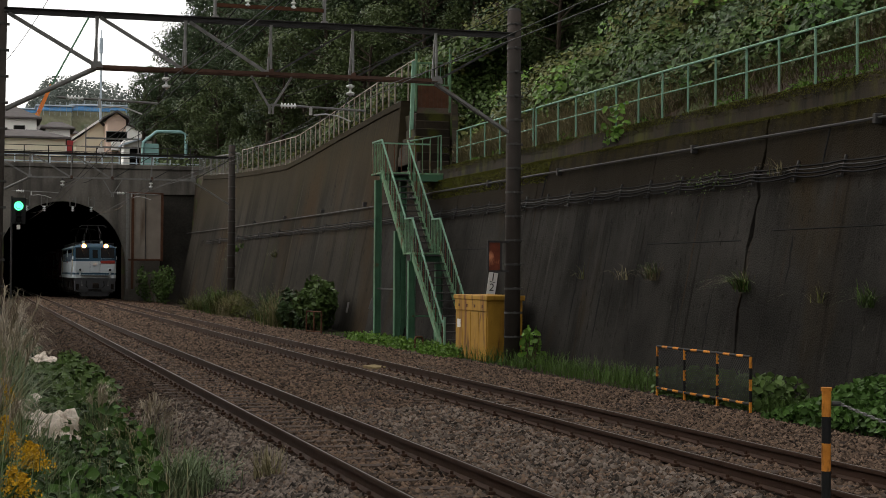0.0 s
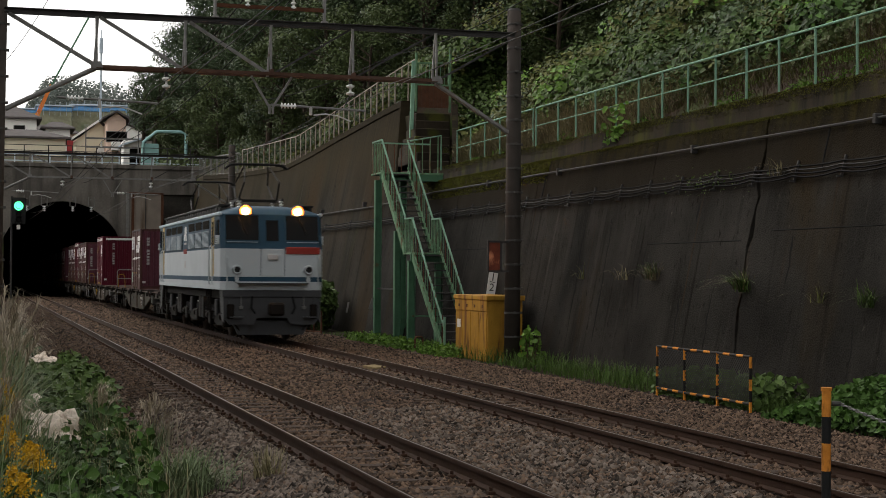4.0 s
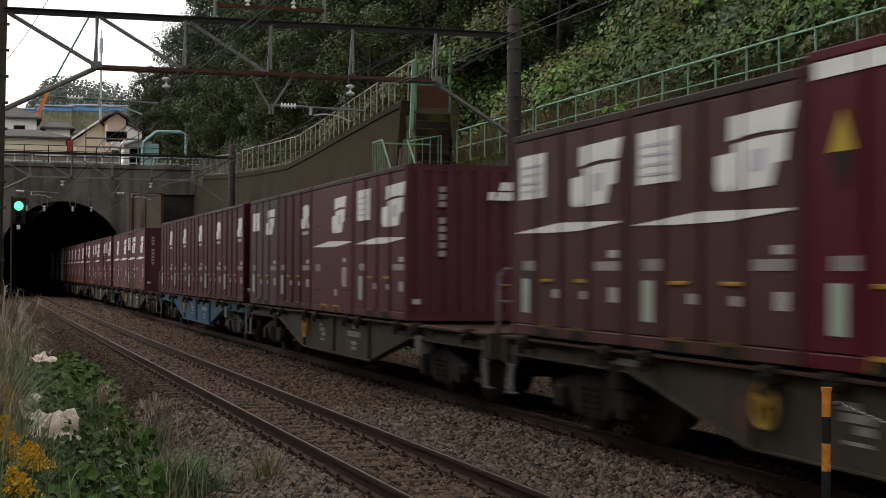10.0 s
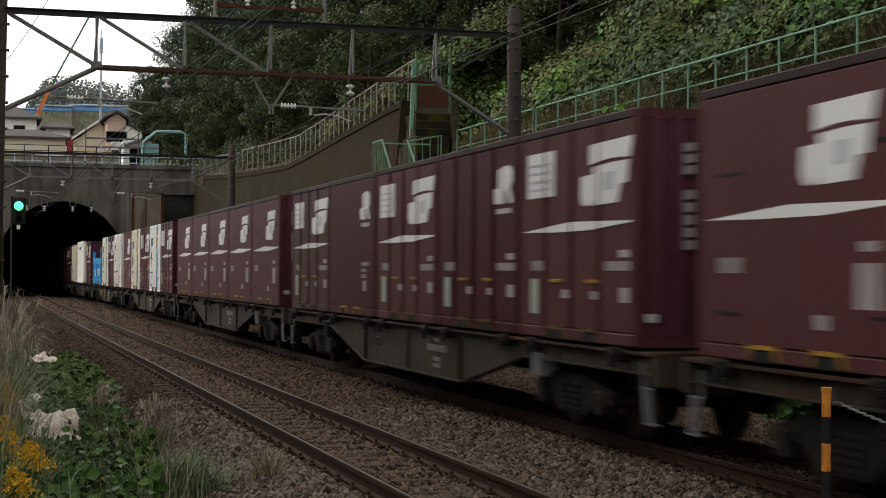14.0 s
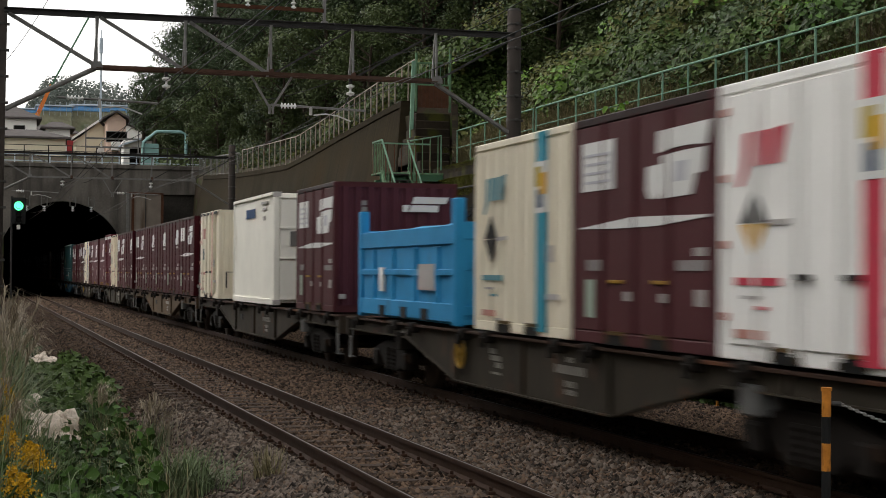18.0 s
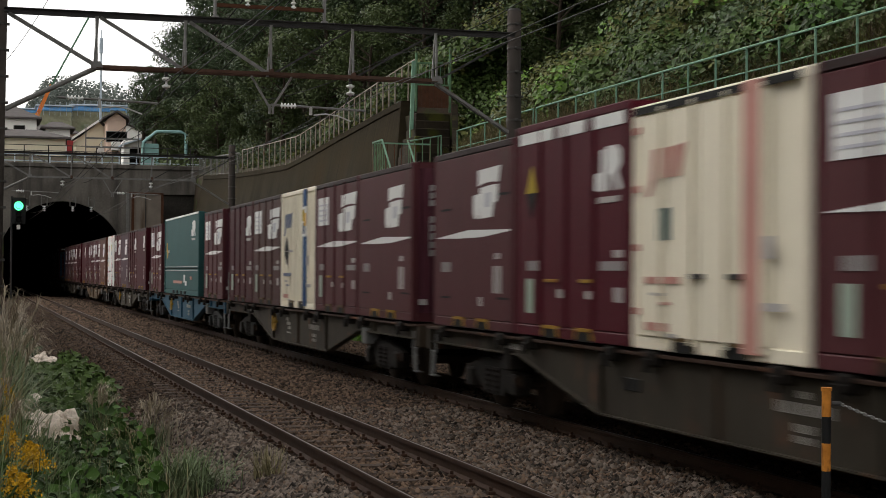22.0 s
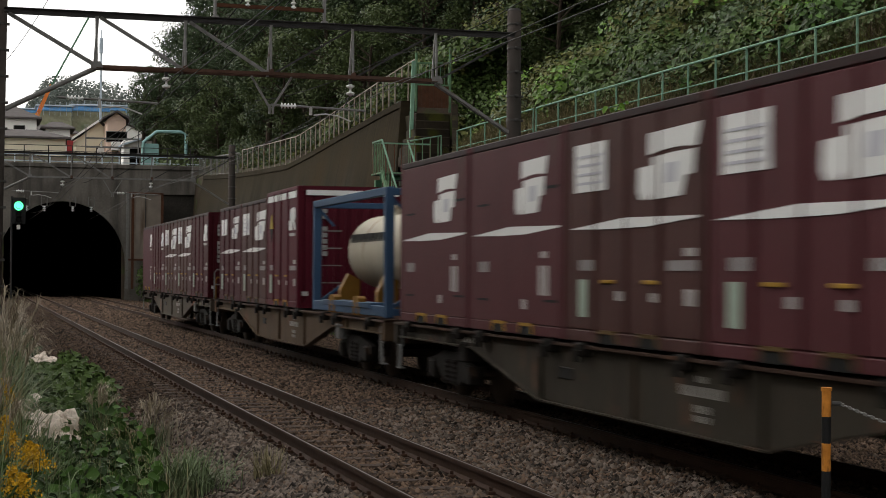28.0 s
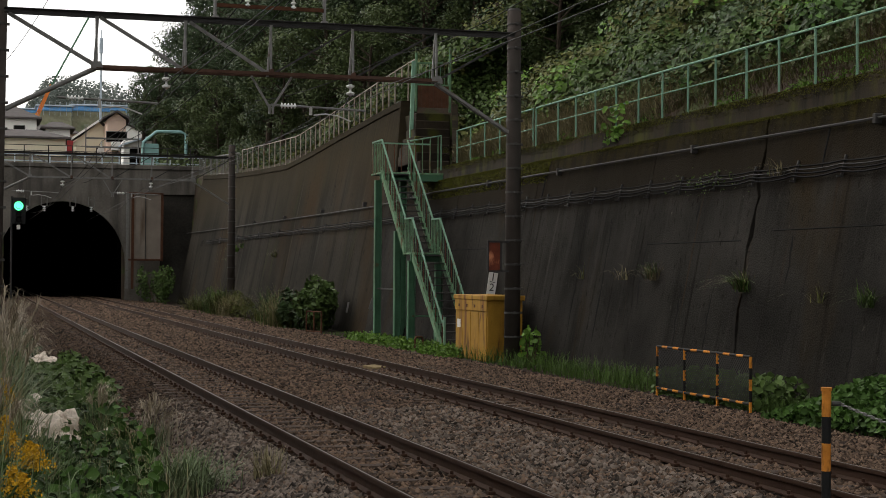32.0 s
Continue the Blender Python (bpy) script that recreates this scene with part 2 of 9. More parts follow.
    def tube(self, pts, r, n=6):
        """One round bar swept along a line of points."""
        pts = [Vector(p) for p in pts]
        vs, fs, side = [], [], None
        for i, p in enumerate(pts):
            d = (pts[min(i + 1, len(pts) - 1)] - pts[max(i - 1, 0)]).normalized()
            side = d.orthogonal().normalized() if side is None else (side - d * side.dot(d)).normalized()
            u = d.cross(side)
            vs += [p + (side * math.cos(2 * math.pi * k / n) + u * math.sin(2 * math.pi * k / n)) * r for k in range(n)]
        for i in range(len(pts) - 1):
            fs += [(i * n + k, i * n + (k + 1) % n, (i + 1) * n + (k + 1) % n, (i + 1) * n + k) for k in range(n)]
        m = (len(pts) - 1) * n
        return self.add(vs, fs + [tuple(range(n))[::-1], tuple(range(m, m + n))])

    def lathe(self, base, prof, n=14, axis=(0, 0, 1)):
        """Rings (distance along the axis, radius) from base."""
        d = Vector(axis).normalized()
        s = d.orthogonal().normalized()
        u = d.cross(s)
        vs, fs, m = [], [], len(prof)
        for t, r in prof:
            vs += [Vector(base) + d * t + (s * math.cos(2 * math.pi * i / n) + u * math.sin(2 * math.pi * i / n)) * r for i in range(n)]
        for j in range(m - 1):
            fs += [(j * n + i, j * n + (i + 1) % n, (j + 1) * n + (i + 1) % n, (j + 1) * n + i) for i in range(n)]
        fs += [tuple(range(n))[::-1], tuple(range((m - 1) * n, m * n))]
        return self.add(vs, fs)

    def quad(self, a, b, c, d):
        return self.add([a, b, c, d], [(0, 1, 2, 3)])

    def mesh(self, name, material, smooth=False):
        me = bpy.data.meshes.new(name)
        me.from_pydata(self.v, [], self.f)
        bm = bmesh.new()
        bm.from_mesh(me)
        bmesh.ops.recalc_face_normals(bm, faces=bm.faces)
        bm.to_mesh(me)
        bm.free()
        me.materials.append(material)
        if smooth:
            me.polygons.foreach_set("use_smooth", [True] * len(me.polygons))
        return me


def part(name, geo, material, parent=None, label="", smooth=False, at=None):
    """Links a Geo as one mesh object, under a thing or a part."""
    ob = new(name, geo.mesh(name, material, smooth))
    if parent:
        ob.parent = parent
    if at:
        ob.location = at
    return tagged(ob, label)


def thing(name, label, category, group="", at=None):
    ob = new(name)
    ob.empty_display_size = 0.2
    if at:
        ob.location = at
    return tagged(ob, label, category, group)


def soup(name, verts, faces_n, material, kind="", label="", smooth=False):
    """A large mesh from arrays: verts (N, 3), and faces (F, k) of vertex numbers."""
    me = bpy.data.meshes.new(name)
    nv, (nf, k) = len(verts), faces_n.shape
    me.vertices.add(nv)
    me.vertices.foreach_set("co", np.asarray(verts, np.float32).ravel())
    me.loops.add(nf * k)
    me.loops.foreach_set("vertex_index", faces_n.astype(np.int32).ravel())
    me.polygons.add(nf)
    me.polygons.foreach_set("loop_start", np.arange(0, nf * k, k, dtype=np.int32))
    me.polygons.foreach_set("loop_total", np.full(nf, k, np.int32))
    me.update(calc_edges=True)
    me.validate()
    me.materials.append(material)
    if smooth:
        me.polygons.foreach_set("use_smooth", np.ones(nf, bool))
    return tagged(new(name, me), label, kind=kind)


def structure(name, geo, material, label="", smooth=False):
    ob = part(name, geo, material, None, label, smooth)
    return tagged(ob, kind="structure")


rng = np.random.default_rng(7)
# ---- ground: one sheet, with the cutting, the hill, and the land above the tunnel ----
PORTAL_Y = 120.0
WALL_X, BATTER = 6.0, 0.20
BORE_X, BORE_R = -1.68, 4.48


def wall_x(z):
    return WALL_X + BATTER * (z + 0.3)


def wall_top(y):
    """Height of the retaining wall's top along the cutting."""
    return float(np.interp(y, [0, 58.0, 58.05, 62, 70, 76, 81.5, 90, 99, 110, 121], [5.42, 5.42, 8.45, 8.32, 7.93, 7.6, 7.36, 7.6, 7.9, 8.4, 9.0]))


def smooth01(a, b, v):
    t = min(max((v - a) / (b - a), 0), 1)
    return t * t * (3 - 2 * t)


def land(x, y):
    """Height of the ground."""
    n = noise.noise(Vector((x * 0.09, y * 0.09, 1.7))) * 1.2 + noise.noise(Vector((x * 0.35, y * 0.35, 5.0))) * 0.25
    if y > 120.35:
        up = smooth01(121, 190, y)
        base = 9.2 + 5.5 * up + max(0.0, (y - 190)) * 0.075
        if y > 420:
            base = 32 + 26 * smooth01(420, 760, y) - 30 * smooth01(900, 2000, y)
        hill = max(0.0, x - 11.5 - 0.06 * (y - 120)) * 0.85
        h = base + min(hill, 34) + (n * 0.4 if y > 124 else 0)
        if x < -8:
            h += 0.05 * (-8 - x)
        return min(h, 62)
    if x > 7:
        t = wall_top(y)
        if x < 7.3:
            return -0.8
        if 53.5 < y < 59 and x < 8.2 + (y - 54.4) * 0.29:
            return 4.6 + max(0.0, y - 54.4) * 0.62
        return t - 0.05 + min((x - 7.9) * (0.75 if y < 52 else 0.62), 30) + (n * 0.5 if x > 8.5 else 0)
    if x > -6.4:
        return -0.8
    # beyond x -11 the unseen bank is raised to block low sky light
    return -0.62 + 0.95 * smooth01(-6.5, -9.5, x) + min(max(0, -11 - x) * 0.55, 13) * smooth01(-25, 8, y) + n * 0.08


xs = [-1500, -700, -320, -150, -80, -50, -34, -24, -18, -14, -12, -10.5, -9.5, -8.8, -8.2, -7.6, -7.1, -6.7, -6.4, -5.75, -3.8, -1.6, 0.6, 2.55, 4.5, 6.4, 7.25, 7.9, 8.2] + [8.5 + 0.7 * i for i in range(26)] + [28, 31, 35, 40, 48, 60, 80, 120, 200, 360, 700, 1500]
ys = [-300, -120, -50, -20, -8] + [-4 + 2.0 * i for i in range(30)] + [56.5, 58, 60] + [62 + 2.0 * i for i in range(29)] + [119, 120.3, 120.4, 121.5, 123] + [126 + 4 * i for i in range(20)] + [210, 225, 245, 270, 300, 340, 380, 420, 470, 530, 600, 680, 760, 850, 950, 1100, 1300, 1600, 2000, 2600, 3500]
gv = np.array([(x, y, land(x, y)) for y in ys for x in xs])
nx = len(xs)
gf = []
for j in range(len(ys) - 1):
    for i in range(nx - 1):
        if 119.5 < ys[j + 1] < 122 and xs[i] > -5.8 and xs[i + 1] < 2.6:
            continue
        gf.append((j * nx + i, j * nx + i + 1, (j + 1) * nx + i + 1, (j + 1) * nx + i))
soup("ground", gv, np.array(gf), M["soil"], "structure", "dark weedy soil of a railway cutting")

# ---- track bed ----
BED = [(-7.0, -0.66), (-6.4, -0.56), (-5.9, -0.42), (-5.4, -0.27), (-5.0, -0.165), (-4.2, -0.148), (-3.78, -0.16), (-3.3, -0.148), (-2.6, -0.165), (-1.9, -0.24), (-1.2, -0.19), (-0.5, -0.175), (0, -0.19), (0.5, -0.175), (1.3, -0.2), (2.0, -0.28), (3.0, -0.38), (4.4, -0.43), (6.3, -0.42)]


def bed_z(x):
    return np.interp(x, [p[0] for p in BED], [p[1] for p in BED])


def sheet(name, x0, x1, dx, y0, y1, dy, amp, material, label):
    xa, ya = np.arange(x0, x1 + 1e-6, dx), np.arange(y0, y1 + 1e-6, dy)
    X, Y = np.meshgrid(xa, ya)
    Z = bed_z(X) + rng.normal(0, amp, X.shape)
    n = len(xa)
    a = np.arange(len(xa) * len(ya)).reshape(X.shape)
    f = np.stack([a[:-1, :-1], a[:-1, 1:], a[1:, 1:], a[1:, :-1]], -1).reshape(-1, 4)
    return soup(name, np.stack([X, Y, Z], -1).reshape(-1, 3), f, material, "structure", label)


sheet("track_bed", -7.0, 6.3, 0.1, 8, 44, 0.1, 0.017, M["ballast"], "rust-brown crushed stone ballast under two tracks")
sheet("track_bed", -7.0, 6.3, 0.19, 44, 128, 0.3, 0.012, M["ballast"], "rust-brown crushed stone ballast leading into the tunnel")
sheet("track_bed", -7.0, 6.3, 0.7, -60, 8, 1.0, 0.01, M["ballast"], "rust-brown crushed stone ballast under two tracks")


def stones(name, count, material, label, xlo, xhi, ylo, yhi, size, prefer=None):
    """Loose broken stones lying on the bed."""
    y = ylo * (yhi / ylo) ** rng.random(count)
    x = xlo + (xhi - xlo) * rng.random(count)
    keep = x < -7.4 + 0.62 * y
    if prefer:
        keep &= prefer(x, y)
    x, y = x[keep], y[keep]
    n = len(x)
    s = size * (0.6 + 0.8 * rng.random(n)) * (1 + 0.012 * np.maximum(y - 25, 0))
    z = bed_z(x) + s * 0.15
    base = np.array([(1, 0, 0), (0, 1, 0), (-1, 0, 0), (0, -1, 0), (0, 0, 1), (0, 0, -1)], float)
    a = rng.random(n) * 6.28
    v = base[None] * (0.65 + 0.7 * rng.random((n, 6, 1))) + rng.normal(0, 0.30, (n, 6, 3))
    v[:, :, 2] *= 0.75
    c, w = np.cos(a)[:, None], np.sin(a)[:, None]
    v = np.stack([v[..., 0] * c - v[..., 1] * w, v[..., 0] * w + v[..., 1] * c, v[..., 2]], -1) * (s * 0.62)[:, None, None]
    v += np.stack([x, y, z], -1)[:, None]
    t = np.array([(0, 1, 4), (1, 2, 4), (2, 3, 4), (3, 0, 4), (1, 0, 5), (2, 1, 5), (3, 2, 5), (0, 3, 5)])
    f = (np.arange(n)[:, None, None] * 6 + t[None]).reshape(-1, 3)
    return soup(name, v.reshape(-1, 3), f, material, "stuff", label)


def off_rails(x, y):
    k = np.ones(len(x), bool)
    for r in (-0.566, 0.566, -4.344, -3.212):
        k &= abs(x - r) > 0.09
    return k


def dusty(x, y):
    """The trodden brown shoulder between the bank and the near track."""
    return (x < -4.42) & (y > 21 + 5 * np.sin(x * 3.0))


stones("ballast_stones", 165000, M["stone"], "rust-brown angular ballast stones", -6.2, 4.6, 11, 70, 0.052, lambda x, y: off_rails(x, y) & ~dusty(x, y))
stones("brown_ballast_stones", 26000, M["stone_dark"], "dusty dark brown ballast on the track shoulder", -6.2, -4.42, 18, 75, 0.05, lambda x, y: off_rails(x, y) & dusty(x, y))
stones("pale_ballast_stones", 36000, M["stone_grey"], "grey angular ballast stones beside the track", -6.6, -4.5, 11, 26, 0.06, lambda x, y: off_rails(x, y) & (y < 15 + 11 * rng.random(len(y)) ** 0.8))
stones("pale_ballast_stones", 9000, M["stone_grey"], "grey angular ballast stones between the tracks", -3.0, -0.8, 11, 24, 0.06, off_rails)

# ---- rails and sleepers ----
NEAR_UP = 0.028
RAIL = [(-0.063, -0.153), (0.063, -0.153), (0.063, -0.14), (0.012, -0.12), (0.010, -0.045), (0.032, -0.036), (0.0325, -0.006), (-0.0325, -0.006), (-0.032, -0.036), (-0.010, -0.045), (-0.012, -0.12), (-0.063, -0.14)]
for track_x, nm in ((0.0, "far"), (-3.778, "near")):
    for side in (-0.566, 0.566):
        r = thing("rail", "rust-brown steel rail with a worn running head", "rail", "rails of the two tracks", (track_x + side, 0, NEAR_UP if nm == "near" else 0.0))
        part("web", Geo().prism(RAIL, "y", -60, 198), M["rail"], r)
        part("running_head", Geo().prism([(-0.0325, -0.006), (0.0325, -0.006), (0.028, 0.001), (-0.028, 0.001)], "y", -60, 198), M["railhead"], r, "dull worn running surface")
        part("polished_strip", Geo().prism([(-0.009, 0.0), (0.009, 0.0), (0.007, 0.003), (-0.007, 0.003)], "y", -60, 198), M["polished"], r, "thin polished strip")
sl = Geo().prism([(-0.12, -0.33), (0.12, -0.33), (0.1, -0.155), (-0.1, -0.155)], "x", -1.0, 1.0)
fast = Geo()
for rx in (-0.566, 0.566):
    for s in (-1, 1):
        fast.cbox(rx + s * 0.105 - 0.035, rx + s * 0.105 + 0.035, -0.05, 0.05, -0.155, -0.118, 0.008)
        fast.cyl((rx + s * 0.105, 0, -0.12), (rx + s * 0.105, 0, -0.085), 0.018, n=6)
sl_me = sl.mesh("sleeper", M["sleeper"])
fv, ff = np.array(fast.v), fast.f
clips = Geo()
for track_x in (0.0, -3.778):
    for i in range(150):
        o = tagged(new("sleeper", sl_me), "dusty concrete railway sleeper half buried in ballast", "sleeper", "sleepers of the two tracks")
        o.location = (track_x, 9 + i * 0.62, NEAR_UP if track_x < 0 else 0.0)
        if i < 110:
            clips.add(fv + np.array(o.location), ff)
tagged(part("rail_clips", clips, M["rail"], None, "small rusty clips holding the rails"), kind="stuff")

# ---- retaining wall ----
edges = [2, 13, 20.5, 28.3, 33.6, 41.5, 49.0, 58.1]


def ragged(y, z, amp):
    """An uneven joint line up the wall."""
    return y + amp * (noise.noise(Vector((y, z * 1.3, 0))) + 0.5 * noise.noise(Vector((y, z * 4.1, 7.0)))) + 0.05 * z


ROUGH = {28.3: (0.22, 0.048), 13: (0.04, 0.008), 20.5: (0.10, 0.012), 33.6: (0.10, 0.012), 41.5: (0.06, 0.01), 49.0: (0.04, 0.01)}
LV = [-0.9 + 0.195 * i for i in range(31)]
for a, b in zip(edges, edges[1:]):
    ra, ga = ROUGH.get(a, (0, 0))
    rb, gb = ROUGH.get(b, (0, 0))
    vs, fs, n = [], [], len(LV)
    for z in LV:
        z = min(z, 4.95)
        open_a, open_b = ga * (0.5 + abs(noise.noise(Vector((a, z * 2.0, 3.0)))) * 2), gb * (0.5 + abs(noise.noise(Vector((b, z * 2.0, 3.0)))) * 2)
        ya, yb = (ragged(a, z, ra) + open_a if ra else a), (ragged(b, z, rb) - open_b if rb else b)
        vs += [(wall_x(z), ya, z), (wall_x(z), yb, z), (wall_x(z) + 0.45, yb, z), (wall_x(z) + 0.45, ya, z)]
    for i in range(n - 1):
        fs += [(4 * i + k, 4 * i + (k + 1) % 4, 4 * i + 4 + (k + 1) % 4, 4 * i + 4 + k) for k in range(4)]
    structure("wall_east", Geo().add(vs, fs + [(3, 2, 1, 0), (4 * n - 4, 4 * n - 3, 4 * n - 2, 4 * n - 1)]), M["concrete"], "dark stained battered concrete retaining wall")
structure("wall_backing", Geo().prism([(wall_x(-0.9) + 0.3, -0.9), (wall_x(4.9) + 0.3, 4.9), (wall_x(4.9) + 0.6, 4.9), (wall_x(-0.9) + 0.9, -0.9)], "y", 2.2, 57.9), M["crack"], "dark fill behind the joints of the wall")
for z, y0, y1 in ((2.72, 14, 27.6), (2.55, 28.8, 33.4), (2.6, 42, 52)):
    vs = [(wall_x(z + dz) - o, y, z + dz) for y in (y0, y1) for dz, o in ((-0.012, 0.0), (0.0, 0.007), (0.012, 0.0), (0.0, -0.02))]
    structure("wall_pour_line", Geo().add(vs, [(0, 1, 2, 3), (7, 6, 5, 4), (0, 4, 5, 1), (1, 5, 6, 2), (2, 6, 7, 3), (3, 7, 4, 0)]), M["crack"], "dark horizontal pour line in the wall")
# short open cracks running down the face
for y, z0, z1, w in ((33.3, 1.1, 2.6, 0.016), (31.1, 0.2, 1.7, 0.02), (29.6, 0.3, 1.6, 0.018), (30.9, 3.0, 3.4, 0.02), (26.6, 1.6, 2.6, 0.018), (35.6, 0.3, 3.2, 0.022), (24.0, 0.1, 1.1, 0.014), (37.3, 0.0, 3.6, 0.02), (44.0, 0.6, 3.0, 0.018), (46.8, 1.2, 3.4, 0.018), (21.8, 2.6, 3.7, 0.014), (62.5, -0.3, 3.4, 0.03), (66.2, 0.4, 3.5, 0.025), (71.0, -0.3, 3.6, 0.035), (76.5, 0.2, 3.2, 0.03), (82.5, -0.3, 3.6, 0.045), (90.0, 0.0, 3.4, 0.045), (98.0, 0.3, 3.6, 0.05), (106.0, 0.3, 3.4, 0.06), (68.4, 4.6, 6.0, 0.02), (74.2, 4.7, 6.2, 0.025)):
    vs, fs, n = [], [], 14
    for i in range(n + 1):
        z = z0 + (z1 - z0) * i / n
        h = (w * 1.6 if y < 50 else w) * (0.35 + abs(noise.noise(Vector((y, z * 3.0, 1.0)))) * 1.6) * min(1.0, 0.25 + 3 * min(i, n - i) / n)
        yy = ragged(y, z, 0.09)
        vs += [(wall_x(z) - 0.003, yy - h, z), (wall_x(z) - 0.003, yy + h, z), (wall_x(z) + 0.01, yy + h, z), (wall_x(z) + 0.01, yy - h, z)]
    for i in range(n):
        fs += [(4 * i + k, 4 * i + (k + 1) % 4, 4 * i + 4 + (k + 1) % 4, 4 * i + 4 + k) for k in range(4)]
    structure("wall_crack", Geo().add(vs, fs), M["crack"], "dark crack in the concrete wall")
g = Geo().prism([(wall_x(4.95) + 0.14, 4.9), (wall_x(4.95) + 0.17, 5.42), (7.98, 5.44), (7.98, 4.9)], "y", 2, 53.2)
structure("wall_parapet", g, M["concrete_top"], "mossy concrete upstand on the retaining wall")
ws = [58.0, 59.5, 62, 65, 68, 70, 73, 76, 79, 81.5, 85, 90, 95, 99, 104, 110, 115, 119.9]
for sec in ((0, 5), (5, 10), (10, 13), (13, 17)):
    yy = ws[sec[0]: sec[1]]
    if sec[1] < 17:
        yy = ws[sec[0]: sec[1] + 1]
    g = Geo()
    vs = []
    for y in yy:
        t = wall_top(y)
        vs += [(wall_x(-0.9), y, -0.9), (wall_x(t - 0.28), y, t - 0.28), (wall_x(t - 0.28) - 0.05, y, t - 0.26), (wall_x(t) - 0.04, y, t), (8.25, y, t + 0.02), (wall_x(-0.9) + 1.3, y, -0.9)]
    fs = [(0, 1, 2, 3, 4, 5), tuple(6 * (len(yy) - 1) + i for i in (5, 4, 3, 2, 1, 0))]
    for j in range(len(yy) - 1):
        fs += [(6 * j + i, 6 * j + (i + 1) % 6, 6 * j + 6 + (i + 1) % 6, 6 * j + 6 + i) for i in range(6)]
    structure("wall_east_high", g.add(vs, fs), M["concrete_far"], "tall stained concrete retaining wall with a sloping coping")

# ---- tunnel portal ----
def arch(r, n=22, foot=-0.8, spring=2.4):
    """Outline of the bore from the left foot over the crown to the right foot."""
    pts = [(BORE_X - r * 0.985, foot), (BORE_X - r, 1.2)]
    for i in range(n + 1):
        a = math.pi - math.pi * i / n
        pts.append((BORE_X + r * math.cos(a), spring + r * math.sin(a)))
    return pts + [(BORE_X + r, 1.2), (BORE_X + r * 0.985, foot)]


inner = arch(BORE_R)
g = Geo()
m = len(inner)
o2 = []
for i in range(m):
    f = i / (m - 1)
    if i == 0:
        o2.append((-16, -0.9))
    elif i == 1:
        o2.append((-16, 1.2))
    elif i == m - 2:
        o2.append((5.3, 1.2))
    elif i == m - 1:
        o2.append((5.3, -0.9))
    else:
        x, z = inner[i]
        k = (i - 2) / (m - 5)
        o2.append((-16 + 21.3 * k, 9.3))
vs = []
for y in (PORTAL_Y, PORTAL_Y + 0.6):
    vs += [(x, y, z) for x, z in inner] + [(x, y, z) for x, z in o2]
fs = []
for b in (0, 2 * m):
    fs += [(b + i, b + i + 1, b + m + i + 1, b + m + i) for i in range(m - 1)]
fs += [(i, i + 1, 2 * m + i + 1, 2 * m + i) for i in range(m - 1)] + [(m + i, m + i + 1, 3 * m + i + 1, 3 * m + i) for i in range(m - 1)]
structure("wall_portal", g.add(vs, fs), M["portal"], "grey concrete tunnel portal wall")
structure("wall_portal", Geo().box(5.303, 9.0, PORTAL_Y, PORTAL_Y + 0.6, 7.5, 9.3), M["portal"], "grey concrete lintel over a dark alcove beside the portal")
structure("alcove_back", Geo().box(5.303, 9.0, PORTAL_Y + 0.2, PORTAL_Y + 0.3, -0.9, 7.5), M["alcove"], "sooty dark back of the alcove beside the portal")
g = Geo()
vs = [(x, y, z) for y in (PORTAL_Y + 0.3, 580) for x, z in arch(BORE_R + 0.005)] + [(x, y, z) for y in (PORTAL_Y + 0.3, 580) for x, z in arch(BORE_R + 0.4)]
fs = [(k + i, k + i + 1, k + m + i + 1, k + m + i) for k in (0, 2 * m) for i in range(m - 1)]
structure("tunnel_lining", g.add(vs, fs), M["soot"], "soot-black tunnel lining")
# end sheet and floor added to close the tunnel against stray sky light
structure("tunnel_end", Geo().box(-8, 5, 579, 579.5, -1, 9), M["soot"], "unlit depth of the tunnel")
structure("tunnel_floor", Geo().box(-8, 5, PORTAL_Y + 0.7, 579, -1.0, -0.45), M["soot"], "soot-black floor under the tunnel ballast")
structure("portal_coping", Geo().cbox(-16, 9, PORTAL_Y - 0.14, PORTAL_Y + 0.72, 9.3, 9.62, 0.04), M["portal"], "concrete coping over the tunnel portal")
ring = Geo()
a_in, a_out = arch(BORE_R), arch(BORE_R + 0.42)
ring.add([(x, PORTAL_Y - 0.07, z) for x, z in a_in] + [(x, PORTAL_Y - 0.07, z) for x, z in a_out] + [(x, PORTAL_Y - 0.002, z) for x, z in a_in] + [(x, PORTAL_Y - 0.002, z) for x, z in a_out],
         [(i, i + 1, m + i + 1, m + i) for i in range(m - 1)] + [(m + i, m + i + 1, 3 * m + i + 1, 3 * m + i) for i in range(m - 1)] + [(i, i + 1, 2 * m + i + 1, 2 * m + i) for i in range(m - 1)])
structure("portal_ring", ring, M["portal"], "raised concrete ring round the tunnel mouth")


# ---- overhead line gantries ----
def insulator(name, p, q, parent, n=5, r=0.075):
    """A string of porcelain discs from p to q."""
    p, q = Vector(p), Vector(q)
    L = (q - p).length
    prof = [(0, 0.02)]
    for i in range(n):
        t = L * (i + 0.5) / n
        prof += [(t - 0.3 * L / n, 0.028), (t - 0.1 * L / n, r), (t + 0.16 * L / n, r * 0.9), (t + 0.3 * L / n, 0.028)]
    prof.append((L, 0.02))
    return part(name, Geo().lathe(p, prof, 10, q - p), M["porcelain"], parent, "ribbed white porcelain insulator", True)


